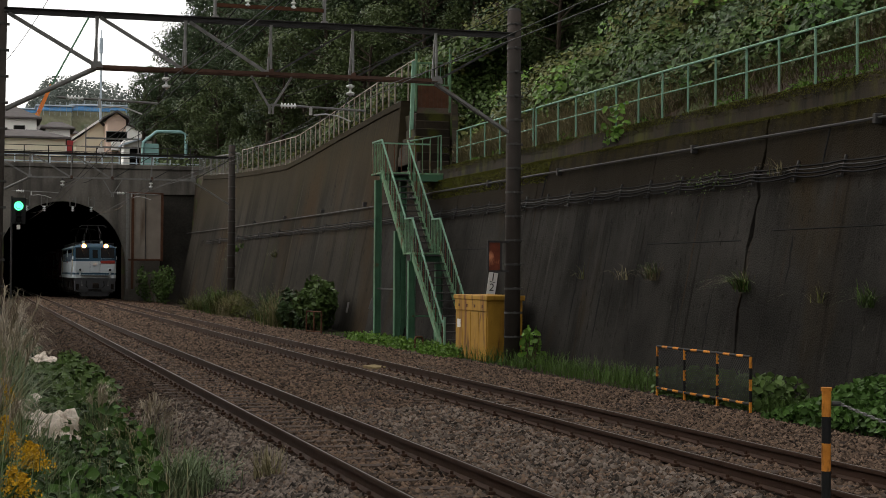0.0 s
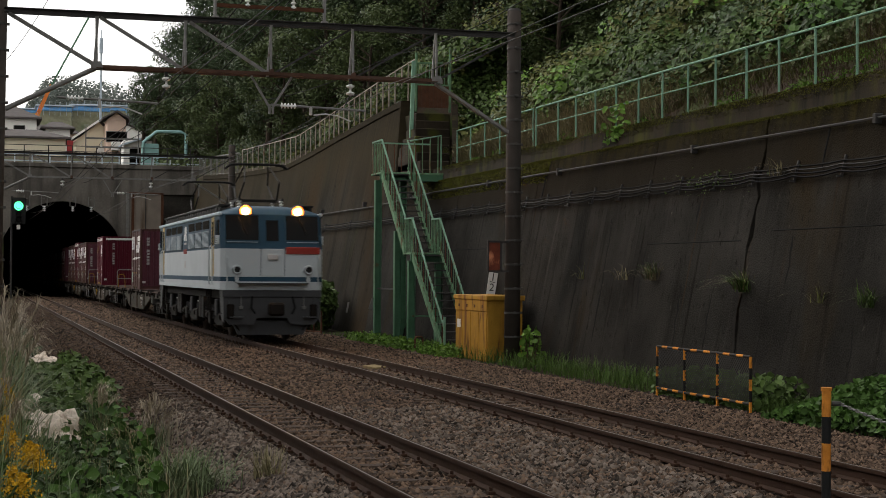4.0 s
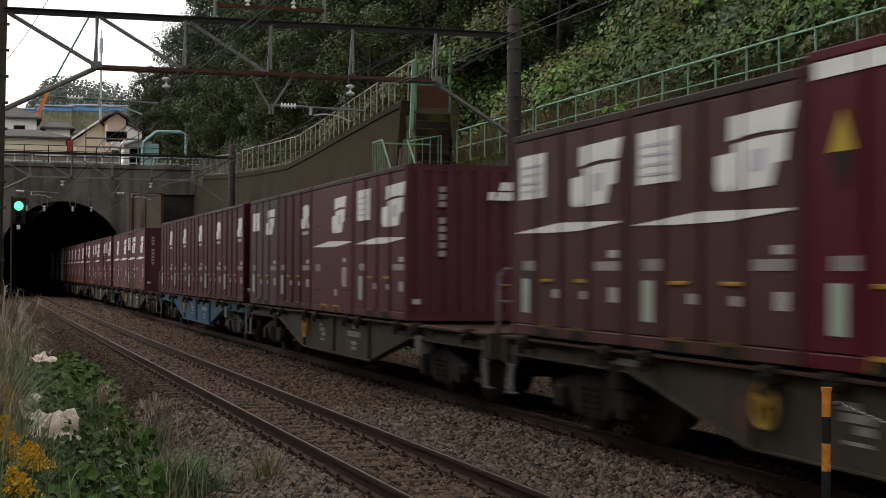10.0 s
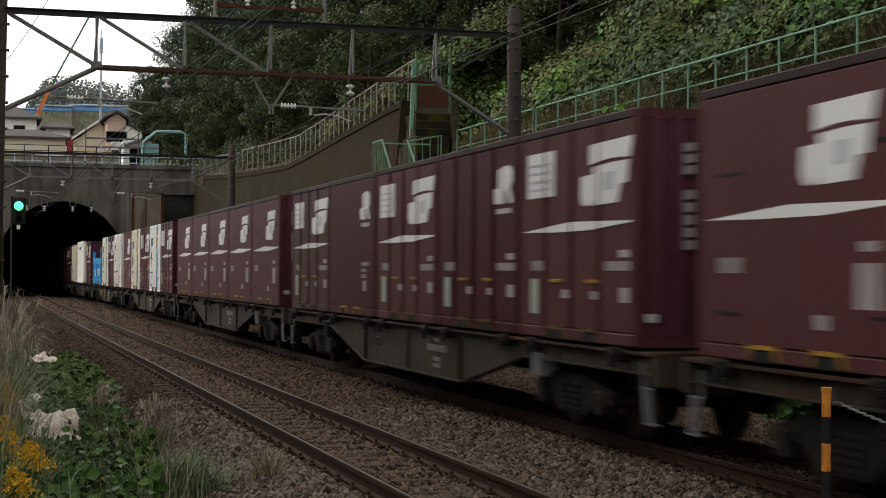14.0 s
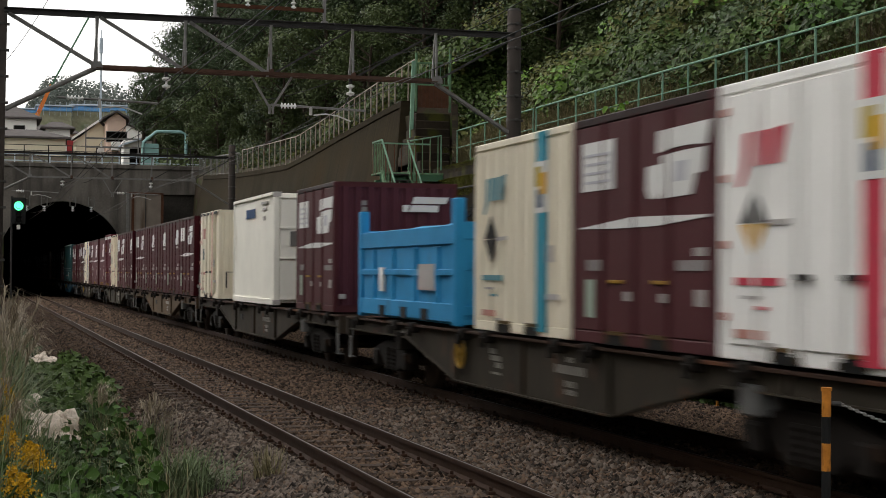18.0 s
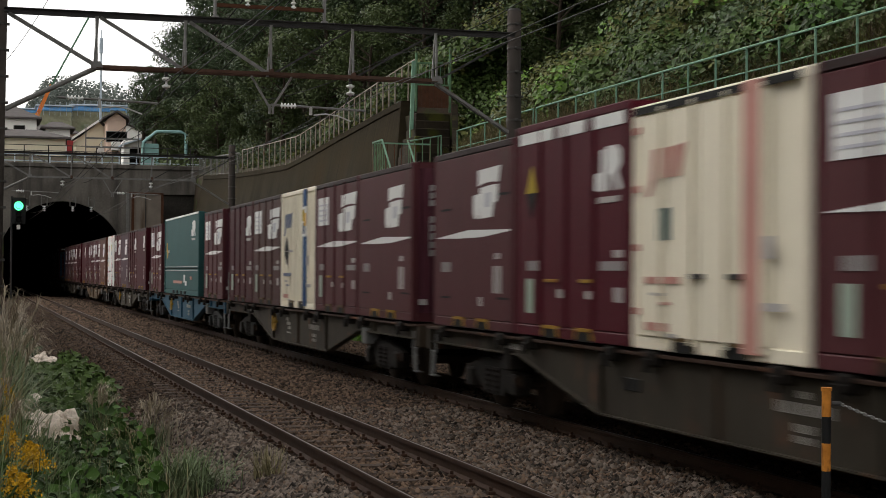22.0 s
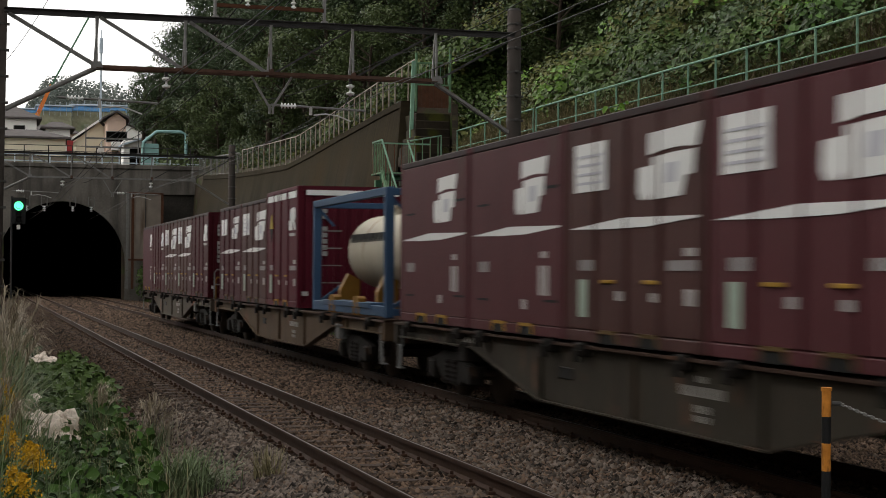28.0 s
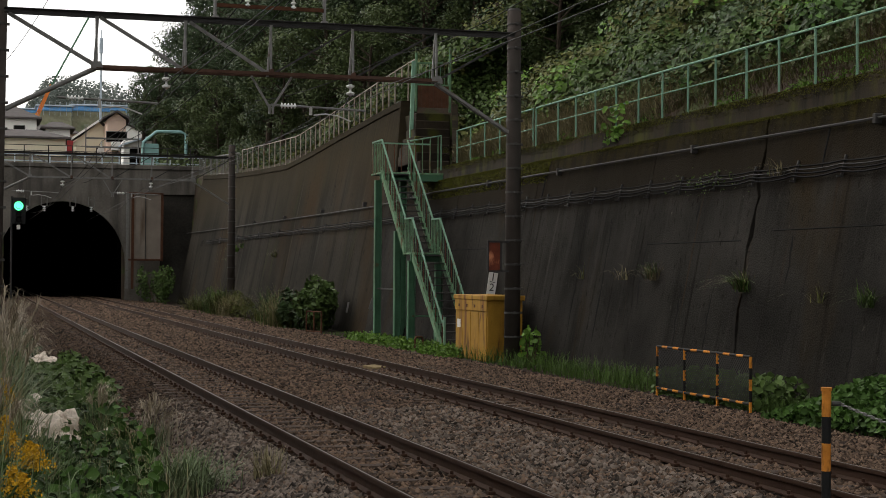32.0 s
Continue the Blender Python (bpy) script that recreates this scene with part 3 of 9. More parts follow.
M["chord_rust"] = mat("dull_rusted_angle", (0.075, 0.042, 0.030), 0.85, 0.1, var=0.5, scale=1.5, fine=20, stain=(((0.05, 0.047, 0.044), 0.45, 0.8, (1, 1, 1)),))
M["cable_pale"] = mat("pale_weathered_tube", (0.40, 0.39, 0.37), 0.6, var=0.15, scale=3)
M["band"] = mat("grey_steel_band", (0.062, 0.058, 0.055), 0.6, 0.2, var=0.3, scale=8)


def gantry(y):
    g0 = thing("overhead_line_gantry", "steel lattice gantry on dark concrete poles over both tracks", "gantry", "overhead line gantries", (0, y, 0))
    for x in (-7.2, 5.32):
        lean = 0.013 if x < 0 else 0.0            # one pole leans in a little
        x -= 7 * lean
        p = part("pole", Geo().cyl((x - 9.34 * lean, 0, -0.8), (x, 0, 8.54), 0.21, 0.175, 20), M["pole"], g0, "dark tapered concrete pole", True)
        part("cap", Geo().cyl((x, 0, 8.54), (x, 0, 8.60), 0.178, 0.14, 16), M["darksteel"], p)
        head = x
        for i in range(14):
            z = 0.25 + i * 0.61
            x = head + lean * (z - 8.54)
            r = 0.21 - 0.0037 * (z + 0.8) + 0.006
            b = Geo().cyl((x, 0, z), (x, 0, z + 0.05), r, n=20, caps=False)
            b.cbox(x - 0.04, x + 0.04, -r - 0.05, -r, z - 0.005, z + 0.055, 0.005)
            b.cbox(x + r - 0.01, x + r + 0.05, -0.03, 0.03, z - 0.005, z + 0.055, 0.005)
            part("step_band", b, M["band"], p)
    for dy in (-0.16, 0.16):
        part("top_chord", Geo().bar((-7.2, dy, 7.91), (5.3, dy, 7.91), 0.03, 0.09).bar((-7.2, dy * 1.2, 7.96), (5.3, dy * 1.2, 7.96), 0.09, 0.016), M["darksteel"], g0, "dark steel angle")
        part("bottom_chord", Geo().bar((-5.1, dy, 6.68), (3.26, dy, 6.68), 0.03, 0.075).bar((-5.1, dy * 1.2, 6.64), (3.26, dy * 1.2, 6.64), 0.08, 0.016), M["chord_rust"], g0, "dull rust-brown steel angle")
    nodes = [-5.08, -3.0, -0.93, 1.11, 3.24]
    for i, x in enumerate(nodes):
        for dy in (-0.12, 0.12):
            part("post_angle", Geo().bar((x - 0.05 * (dy > 0), dy, 6.63), (x + 0.06 * (dy > 0) - 0.02, dy, 7.95), 0.06, 0.05), M["galv"], g0)
        k = 0.14 if i in (0, 4) else 0.07
        part("gusset", Geo().prism([(x - k, 6.62), (x - k * 0.9, 6.76), (x + k * 0.5, 6.80), (x + k, 6.70), (x + k, 6.60)], "y", -0.19, -0.178), M["galv" if i in (0, 4) else "chord_rust"], g0)
    for (x0, z0), (x1, z1), w, mt in (((-7.1, 7.86), (-5.1, 6.72), 0.09, "galv"), ((-5.0, 7.86), (-3.05, 6.72), 0.08, "galv"), ((-2.9, 7.86), (-1.0, 6.7), 0.08, "galv"),
                                      ((-0.85, 6.7), (1.05, 7.86), 0.045, "darksteel"), ((1.2, 6.7), (3.2, 7.86), 0.045, "darksteel"), ((3.3, 6.7), (5.2, 7.8), 0.05, "darksteel")):
        part("diagonal", Geo().bar((x0, 0, z0), (x1, 0, z1), w, 0.05, up=(0, 1, 0)), M[mt], g0)
    part("knee_brace", Geo().cyl((-5.12, 0, 6.64), (-7.15, 0, 5.62), 0.06, n=10), M["galv"], g0)
    for dy in (-0.07, 0.07):
        part("knee_brace", Geo().bar((3.24, dy, 6.62), (5.22, dy, 5.42), 0.07, 0.06, up=(0, 1, 0)), M["galv"], g0)
    # cantilevers and droppers over each track
    for cx, nm in ((-0.9, "far"), (-5.98, "near")):
        if nm == "far":
            v = Geo().bar((-1.4, 0, 6.63), (-0.93, 0, 5.85), 0.05, 0.05, up=(0, 1, 0)).bar((-0.4, 0, 6.63), (-0.88, 0, 5.85), 0.05, 0.05, up=(0, 1, 0)).bar((-0.94, 0, 5.72), (-0.94, 0, 5.95), 0.05).bar((-0.86, 0, 5.72), (-0.86, 0, 5.95), 0.05)
            part("hanger", v, M["galv"], g0)
        insulator("insulator", (cx + 0.22, 0, 5.93), (cx + 0.62, 0, 5.925), g0)
        part("cantilever_tube", Geo().cyl((cx, 0, 5.94), (cx + 0.22, 0, 5.93), 0.03).cyl((cx + 0.62, 0, 5.925), (cx + 2.35, 0, 5.87), 0.03), M["galv"], g0)
        pts = [(cx + 1.05, 0, 5.72), (cx + 1.35, 0, 5.76), (cx + 1.65, 0, 5.72), (cx + 1.98, 0, 5.6)]
        part("registration_arm", Geo().tube(pts, 0.018).cyl((cx + 0.98, 0, 5.72), (cx + 0.98, 0, 5.92), 0.04), M["cable_pale"], g0, "pale curved registration arm")
        sx = cx + 1.97 if nm == "far" else cx + 2.54
        insulator("insulator", (sx, 0, 6.55), (sx, 0, 6.2), g0, 2, 0.11)
        part("saddle", Geo().bar((sx, 0, 6.63), (sx, 0, 6.5), 0.08).bar((sx - 0.02, 0, 6.22), (sx - 0.12, 0, 6.0), 0.03), M["darksteel"], g0)
    # feeder bracket on the top chord
    for x in (-2.29, 0.4):
        part("bracket_post", Geo().bar((x, -0.06, 7.9), (x, -0.06, 9.3), 0.05).bar((x, 0.06, 7.9), (x, 0.06, 9.3), 0.05).cbox(x - 0.08, x + 0.08, -0.09, 0.09, 7.97, 8.03, 0.01), M["galv"], g0)
    part("bracket_bar", Geo().bar((-2.3, 0, 8.3), (0.42, 0, 8.3), 0.06, 0.09).bar((-2.3, 0, 8.75), (0.42, 0, 8.75), 0.06, 0.09), M["rust"], g0)
    for x in (-1.5, -0.37):
        insulator("insulator", (x, 0, 8.28), (x, 0, 8.6), g0, 3, 0.07)
    return g0


gan = gantry(39.06)
far_gan = copy_thing(gan, pose(0, 85.9, 0))
for o in far_gan.children_recursive:
    if o.name.split(".")[0] in ("bottom_chord", "bracket_bar"):
        o.data = o.data.copy()
        o.data.materials[0] = M["galv"]
copy_thing(gan, pose(0, -9.0, 0))


def wire(label, pts, r=0.008, material="rubber", name="overhead_wire", sag=0.0):
    g = Geo()
    for (p, q) in zip(pts, pts[1:]):
        p, q = Vector(p), Vector(q)
        n = 14
        line = [p.lerp(q, i / n) - Vector((0, 0, sag * 4 * (i / n) * (1 - i / n))) for i in range(n + 1)]
        g.tube(line, r, 5)
    return tagged(part(name, g, M[material]), label, "cable")


for tx, off in ((0.0, (0.2, -0.2)), (-3.778, (-0.2, 0.2))):
    for a, b, s0, s1 in ((-9, 39.06, 1, 0), (39.06, 85.9, 0, 1), (85.9, 124, 1, 0)):
        wire("thin bare copper contact wire", [(tx + off[s0], a, 5.55), (tx + off[s1], b, 5.55)], 0.008, "darksteel")
        wire("stranded messenger wire over the track", [(tx + off[s0] + (0.85 if tx == 0 else 0.2), a, 6.2), (tx + off[s1] + (0.85 if tx == 0 else 0.2), b, 6.2)], 0.009, "darksteel", sag=0.45)
for x in (-1.5, -0.37):
    wire("black feeder wire on the gantry tops", [(x, -9, 8.6), (x, 39.06, 8.6), (x, 85.9, 8.6), (x, 119.9, 8.2)], 0.014, "rubber", sag=0.5)
# ---- the freight train ----
SPEED, START = 16.747, 109.79          # metres a second, and where its nose is at the start
LOCO, PITCH_W, SLOT = 16.5, 20.4, 3.79
MOVERS = []


def nose(t):
    return START - SPEED * t + 0.00184 * t * t


def joins(ob, back):
    """Puts a thing into the train, its middle that far behind the nose."""
    ob.location = (0, START + back, ob.location.z)
    MOVERS.append((ob, back, ob.location.z))
    return ob


def motions():
    for ob, back, z in MOVERS:
        walk(ob, [(t, pose(0, nose(t) + back, z)) for t in (0.0, 8.0, 16.0, 24.0, LENGTH)])


def paint(name, base, var=0.12, stain=None, rough=0.55):
    return mat(name, base, rough, 0.0, var=var, scale=1.3, fine=35, bump=0.04, stain=stain)


DUST = (0.056, 0.033, 0.027)
P = {
    "brown": paint("brown_container_paint", (0.075, 0.0222, 0.0258), 0.2, ((DUST, 0.22, 1.1, (1, 1, 0.3)),)),
    "brown_old": paint("weathered_brown_container_paint", (0.062, 0.027, 0.024), 0.3, ((DUST, 0.4, 0.9, (1, 1, 0.25)), (RUST, 0.2, 5.0, (1, 1, 0.3)))),
    "purple": paint("purplish_container_paint", (0.060, 0.032, 0.041), 0.18, ((DUST, 0.2, 1.2, (1, 1, 0.3)),)),
    "end_purple": paint("purplish_container_end_paint", (0.082, 0.026, 0.036), 0.25, ((DUST, 0.2, 1.4, (1, 1, 0.3)),)),
    "roof_shade": paint("shade_dark_container_roof_rail", (0.026, 0.014, 0.013), 0.3),
    "soft": paint("pale_grey_print", (0.46, 0.46, 0.50), 0.15),
    "red": paint("maroon_container_paint", (0.0445, 0.0047, 0.0083), 0.22, ((DUST, 0.16, 1.2, (1, 1, 0.3)),)),
    "red_new": paint("crimson_container_paint", (0.068, 0.0062, 0.0135), 0.14),
    "orange_brown": paint("orange_brown_container_paint", (0.085, 0.034, 0.02), 0.3, ((RUST, 0.4, 2.0, (1, 1, 0.3)),)),
    "cream": paint("cream_container_paint", (0.78, 0.715, 0.57), 0.12, (((0.30, 0.21, 0.12), 0.3, 1.6, (1, 1, 0.2)),)),
    "white": paint("white_container_paint", (0.85, 0.84, 0.81), 0.1, (((0.32, 0.28, 0.22), 0.24, 1.6, (1, 1, 0.2)),)),
    "reefer": paint("dusty_white_reefer_paint", (0.82, 0.80, 0.72), 0.1, (((0.45, 0.38, 0.28), 0.2, 1.0, (1, 1, 0.3)),)),
    "bin": paint("bright_blue_bin_paint", (0.03, 0.25, 0.50), 0.18, (((0.05, 0.13, 0.2), 0.3, 2.0, (1, 1, 0.3)),)),
    "teal": paint("teal_green_container_paint", (0.026, 0.08, 0.08), 0.15, (((0.03, 0.07, 0.07), 0.3, 1.4, (1, 1, 0.3)),)),
    "tankcream": paint("cream_tank_paint", (0.40, 0.36, 0.28), 0.14, (((0.25, 0.18, 0.11), 0.35, 2.2, (0.3, 1, 0.3)),)),
    "tankblue": paint("blue_tank_frame_paint", (0.032, 0.064, 0.118), 0.25, ((GRIME, 0.25, 2.0, (1, 1, 0.4)),)),
    "mark": paint("white_stencil_paint", (0.68, 0.68, 0.66), 0.12, (((0.42, 0.38, 0.34), 0.2, 1.6, (1, 1, 0.3)),)),
    "mark_faded": paint("faded_stencil_paint", (0.27, 0.25, 0.245), 0.35),
    "mark_dirty": paint("dusty_stencil_paint", (0.40, 0.375, 0.36), 0.25),
    "label_green": paint("pale_green_placard", (0.33, 0.4, 0.33), 0.2),
    "handle": paint("yellow_handle_paint", (0.3, 0.175, 0.025), 0.25),
    "yellow_dull": paint("grimy_yellow_edge_paint", (0.085, 0.055, 0.02), 0.5),
    "yellow_post": paint("yellow_handrail_paint", (0.17, 0.085, 0.014), 0.3),
    "cyan": paint("cyan_stripe_paint", (0.035, 0.25, 0.34), 0.15),
    "cyan_faded": paint("faded_cyan_lettering_paint", (0.10, 0.24, 0.28), 0.2),
    "navy_faded": paint("faded_navy_lettering_paint", (0.12, 0.14, 0.20), 0.2),
    "navy": paint("navy_stripe_paint", (0.022, 0.065, 0.16), 0.15),
    "scarlet": paint("scarlet_stripe_paint", (0.5, 0.05, 0.08), 0.2),
    "rose": paint("faded_red_stripe_paint", (0.48, 0.24, 0.20), 0.25),
    "amber": paint("amber_emblem_paint", (0.6, 0.34, 0.04), 0.2),
    "hazard": paint("hazard_yellow_paint", (0.38, 0.28, 0.03), 0.2),
    "frame_grey": paint("olive_grey_wagon_paint", (0.036, 0.03, 0.022), 0.4, (((0.016, 0.012, 0.009), 0.5, 1.3, (1, 1, 0.3)), ((0.055, 0.038, 0.026), 0.42, 2.4, (1, 1, 0.4)), (RUST, 0.32, 3.0, (1, 1, 0.6))), 0.8),
    "frame_tan": paint("tan_dust_wagon_paint", (0.075, 0.050, 0.031), 0.35, ((RUST, 0.35, 1.3, (1, 1, 0.7)),), 0.8),
    "frame_blue": paint("blue_wagon_paint", (0.014, 0.055, 0.09), 0.25, ((GRIME, 0.3, 1.5, (1, 1, 1)),), 0.65),
    "frame_pale": paint("pale_dusty_wagon_paint", (0.056, 0.045, 0.034), 0.25, ((RUST, 0.3, 1.5, (1, 1, 1)),), 0.8),
    "deck": paint("rust_brown_deck", (0.038, 0.021, 0.0145), 0.35, ((RUST, 0.4, 1.5, (1, 1, 1)),), 0.85),
    "bogie": paint("rusty_black_bogie", (0.010, 0.0078, 0.0064), 0.4, (((0.045, 0.025, 0.015), 0.3, 3.0, (1, 1, 1)),), 0.85),
    "bogie_grey": paint("grey_bogie", (0.024, 0.024, 0.025), 0.3, ((GRIME, 0.4, 3.0, (1, 1, 1)),), 0.75),
    "faint": paint("worn_stencil_paint", (0.22, 0.205, 0.185), 0.4),
    "step": paint("pale_grey_step_iron", (0.12, 0.118, 0.114), 0.3),
    "wheel": mat("worn_wheel_steel", (0.05, 0.036, 0.027), 0.6, 0.5, var=0.4, scale=5),
}

NEAR = -1.225      # the side that faces the camera's bank


def plate(parent, name, material, y0, y1, z0, z1, x=NEAR, label="", out=0.006):
    """A thin painted panel on the near side."""
    return part(name, Geo().box(x - out, x + 0.004, y0, y1, z0, z1), material, parent, label)


def side_poly(parent, name, material, pts, x=NEAR, label="", out=0.006):
    return part(name, Geo().prism(pts, "x", x - out, x + 0.004), material, parent, label)


def end_poly(parent, name, material, pts, y, label="", out=0.006):
    return part(name, Geo().prism(pts, "y", y - out, y + 0.004), material, parent, label)


def emblem_slanted(parent, y0, y1, z0, z1, x=NEAR):
    """The operator's emblem: a slanted top bar over a hook and a block."""
    def q(u, v):
        return (y1 - u * (y1 - y0), z0 + v * (z1 - z0))
    side_poly(parent, "emblem_bar", P["mark"], [q(0.19, 0.655), q(0.45, 0.70), q(0.7, 0.71), q(0.94, 0.68), q(1.0, 1.0), q(0.2, 0.97)], x, "white slanted emblem bar")
    side_poly(parent, "emblem_block", P["mark"], [q(0.26, 0.0), q(0.72, 0.02), q(0.78, 0.30), q(0.89, 0.31), q(0.92, 0.645), q(0.62, 0.645), q(0.26, 0.61)], x, "white emblem block")
    side_poly(parent, "emblem_hook", P["mark"], [q(0.01, 0.14), q(0.06, 0.02), q(0.18, 0.0), q(0.24, 0.1), q(0.24, 0.5), q(0.02, 0.48)], x, "white emblem hook")
    side_poly(parent, "emblem_gap", P["soft"], [q(0.46, 0.22), q(0.64, 0.22), q(0.66, 0.5), q(0.48, 0.5)], x, "grey gap in the emblem", 0.010)


def emblem_round(parent, y0, y1, z0, z1, x=NEAR):
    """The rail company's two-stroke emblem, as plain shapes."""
    w, h = y1 - y0, z1 - z0
    def q(a, b):
        return (y1 - a * w, z0 + b * h)
    side_poly(parent, "emblem_hook", P["mark"], [q(0.0, 0.22), q(0.34, 0.18), q(0.36, 0.95), q(0.22, 0.95), q(0.22, 0.55), q(0.0, 0.52)], x, "white emblem stroke")
    side_poly(parent, "emblem_bow", P["mark"], [q(0.42, 0.2), q(0.56, 0.2), q(0.56, 0.5), q(0.66, 0.5), q(0.86, 0.18), q(1.0, 0.22), q(0.84, 0.52), q(0.98, 0.66), q(0.95, 0.9), q(0.8, 1.0), q(0.42, 1.0)], x, "white emblem stroke")
    plate(parent, "caption_bar", P["mark_dirty"], y0 + 0.1 * w, y1 - 0.12 * w, z0 - 0.02 * h, z0 + 0.09 * h, x)


def comb(lo, hi, base, top, n, fill=0.68):
    """Outline of n characters standing on one thin line, from lo to hi, between base and top."""
    d, foot = (hi - lo) / n, base + 0.06 * (top - base)
    pts = [(lo, base)]
    for i in range(n):
        a, b = lo + d * i, lo + d * (i + fill)
        pts += [(a, top), (b, top)] + ([(b, foot), (lo + d * (i + 1), foot)] if i < n - 1 else [(b, base)])
    return pts


def end_marks(parent, y, h, white_band=False, logo=True, wide=2.45, inset=0.27):
    """Writing on the front end: a column of number bars, and the emblem."""
    x0 = -wide / 2
    col = Geo()
    zt = h * 0.87
    a, b = x0 + inset, x0 + inset + 0.11
    for pts in (comb(zt - 0.36, zt, a, b, 3, 0.72), comb(zt - 1.15, zt - 0.49, a, b, 5, 0.72)):
        col.prism([(q, p) for p, q in pts], "y", y - 0.04, y - 0.004)
    part("number_column", col, P["mark_faded"], parent, "column of worn white stencilled characters")
    if white_band:
        part("end_stripe", Geo().box(x0 + 0.18, -x0 - 0.25, y - 0.042, y - 0.03, h - 0.20, h - 0.09), P["mark"], parent, "white stripe")
        part("maker_bar", Geo().box(x0 + 1.72, x0 + 2.12, y - 0.042, y - 0.03, h - 0.72, h - 0.63), P["mark_dirty"], parent)
    elif logo:
        xa, za = x0 + 1.35, h - 0.58
        for nm, pts in (("end_emblem_bar", [(0.18, 0.18), (0.86, 0.18), (0.92, 0.31), (0.22, 0.31)]), ("end_emblem_block", [(0.12, 0.02), (0.70, 0.02), (0.72, 0.15), (0.17, 0.15)]), ("end_emblem_hook", [(0.0, 0.02), (0.10, 0.02), (0.13, 0.15), (0.0, 0.15)])):
            part(nm, Geo().prism([(xa + a, za + b) for a, b in pts], "y", y - 0.042, y - 0.03), P["mark"], parent, "white slanted emblem block")
    for dx in (0.1, 2.2) if logo else (0.1,):
        part("vent_plate", Geo().cbox(x0 + dx, x0 + dx + 0.13, y - 0.045, y - 0.028, 0.26, 0.35, 0.004), P["mark_dirty"], parent)


def box_body(th, material, L, h, wide=2.45, ribs=9, side_ribs=0, doors_end=False):
    """Shell, corner posts, rails, ribbed ends."""
    w = wide / 2
    part("body", Geo().cbox(-w + 0.03, w - 0.03, -L / 2 + 0.05, L / 2 - 0.05, 0.06, h - 0.02, 0.01), P[material], th)
    for sx in (-1, 1):
        for sy in (-1, 1):
            part("corner_post", Geo().cbox(sx * w - (0.09 if sx > 0 else 0), sx * w + (0.09 if sx < 0 else 0), sy * L / 2 - (0.1 if sy > 0 else 0), sy * L / 2 + (0.1 if sy < 0 else 0), 0, h, 0.012), P[material], th)
        # brown and maroon kinds: roof overhang shadow put into the rail's colour
        part("top_rail", Geo().cbox(sx * w - (0.06 if sx > 0 else 0), sx * w + (0.06 if sx < 0 else 0), -L / 2 + 0.1, L / 2 - 0.1, h - 0.09, h, 0.01), P["roof_shade" if material in ("brown", "brown_old", "purple", "red", "orange_brown") else material], th)
        b = Geo().cbox(sx * w - (0.06 if sx > 0 else 0), sx * w + (0.06 if sx < 0 else 0), -L / 2 + 0.1, L / 2 - 0.1, 0.0, 0.13, 0.01)
        part("bottom_rail", b, P[material], th)
    for sy in (-1, 1):
        yy = sy * (L / 2 - 0.03)
        sheet_pts, pitch = [(-w + 0.06, yy + sy * 0.002)], (wide - 0.24) / ribs
        for i in range(ribs):
            a = -w + 0.12 + pitch * (i + 0.14)
            b = a + pitch * 0.64
            sheet_pts += [(a, yy - sy * 0.012), (a + 0.016, yy + sy * 0.036), (b - 0.016, yy + sy * 0.036), (b, yy - sy * 0.012)]
        sheet_pts += [(w - 0.06, yy + sy * 0.002), (w - 0.06, yy - sy * 0.03), (-w + 0.06, yy - sy * 0.03)]
        end_mat = "end_purple" if material in ("brown", "brown_old", "purple") else material
        part("end_corrugation", Geo().prism(sheet_pts, "z", 0.13, h - 0.09), P[end_mat], th)
        for za, zb in ((0, 0.14), (h - 0.1, h)):
            part("end_rail", Geo().cbox(-w + 0.09, w - 0.09, yy - 0.02, yy + sy * 0.03, za, zb, 0.005), P[material], th)


def side_doors(th, material, L, h, leaves=4):
    """Folding side doors with hinge posts, rods and yellow handles on both sides."""
    w = 1.225
    for sx in (-1, 1):
        step = (L - 0.22) / leaves if sx < 0 else L - 0.22
        for i in range(leaves if sx < 0 else 1):
            y0 = -L / 2 + 0.11 + i * step
            x0, x1 = (sx * w - sx * 0.028, sx * w - sx * 0.004)
            d = Geo().cbox(min(x0, x1), max(x0, x1), y0 + 0.012, y0 + step - 0.012, 0.14, h - 0.1, 0.008)
            part("side_door", d, P[material], th)
        if sx > 0:
            continue
        for i in range(1, leaves):
            y0 = -L / 2 + 0.11 + i * step
            part("lock_rod", Geo().cyl((sx * (w + 0.004), y0 + 0.06, 0.1), (sx * (w + 0.004), y0 + 0.06, h - 0.06), 0.016, n=6), P[material], th)
        for y in (-0.62, 0.55):
            part("door_handle", Geo().cbox(sx * w - 0.02, sx * w + 0.02, y - 0.18, y + 0.18, 0.66, 0.70, 0.006), P["handle"], th, "yellow bar handle")


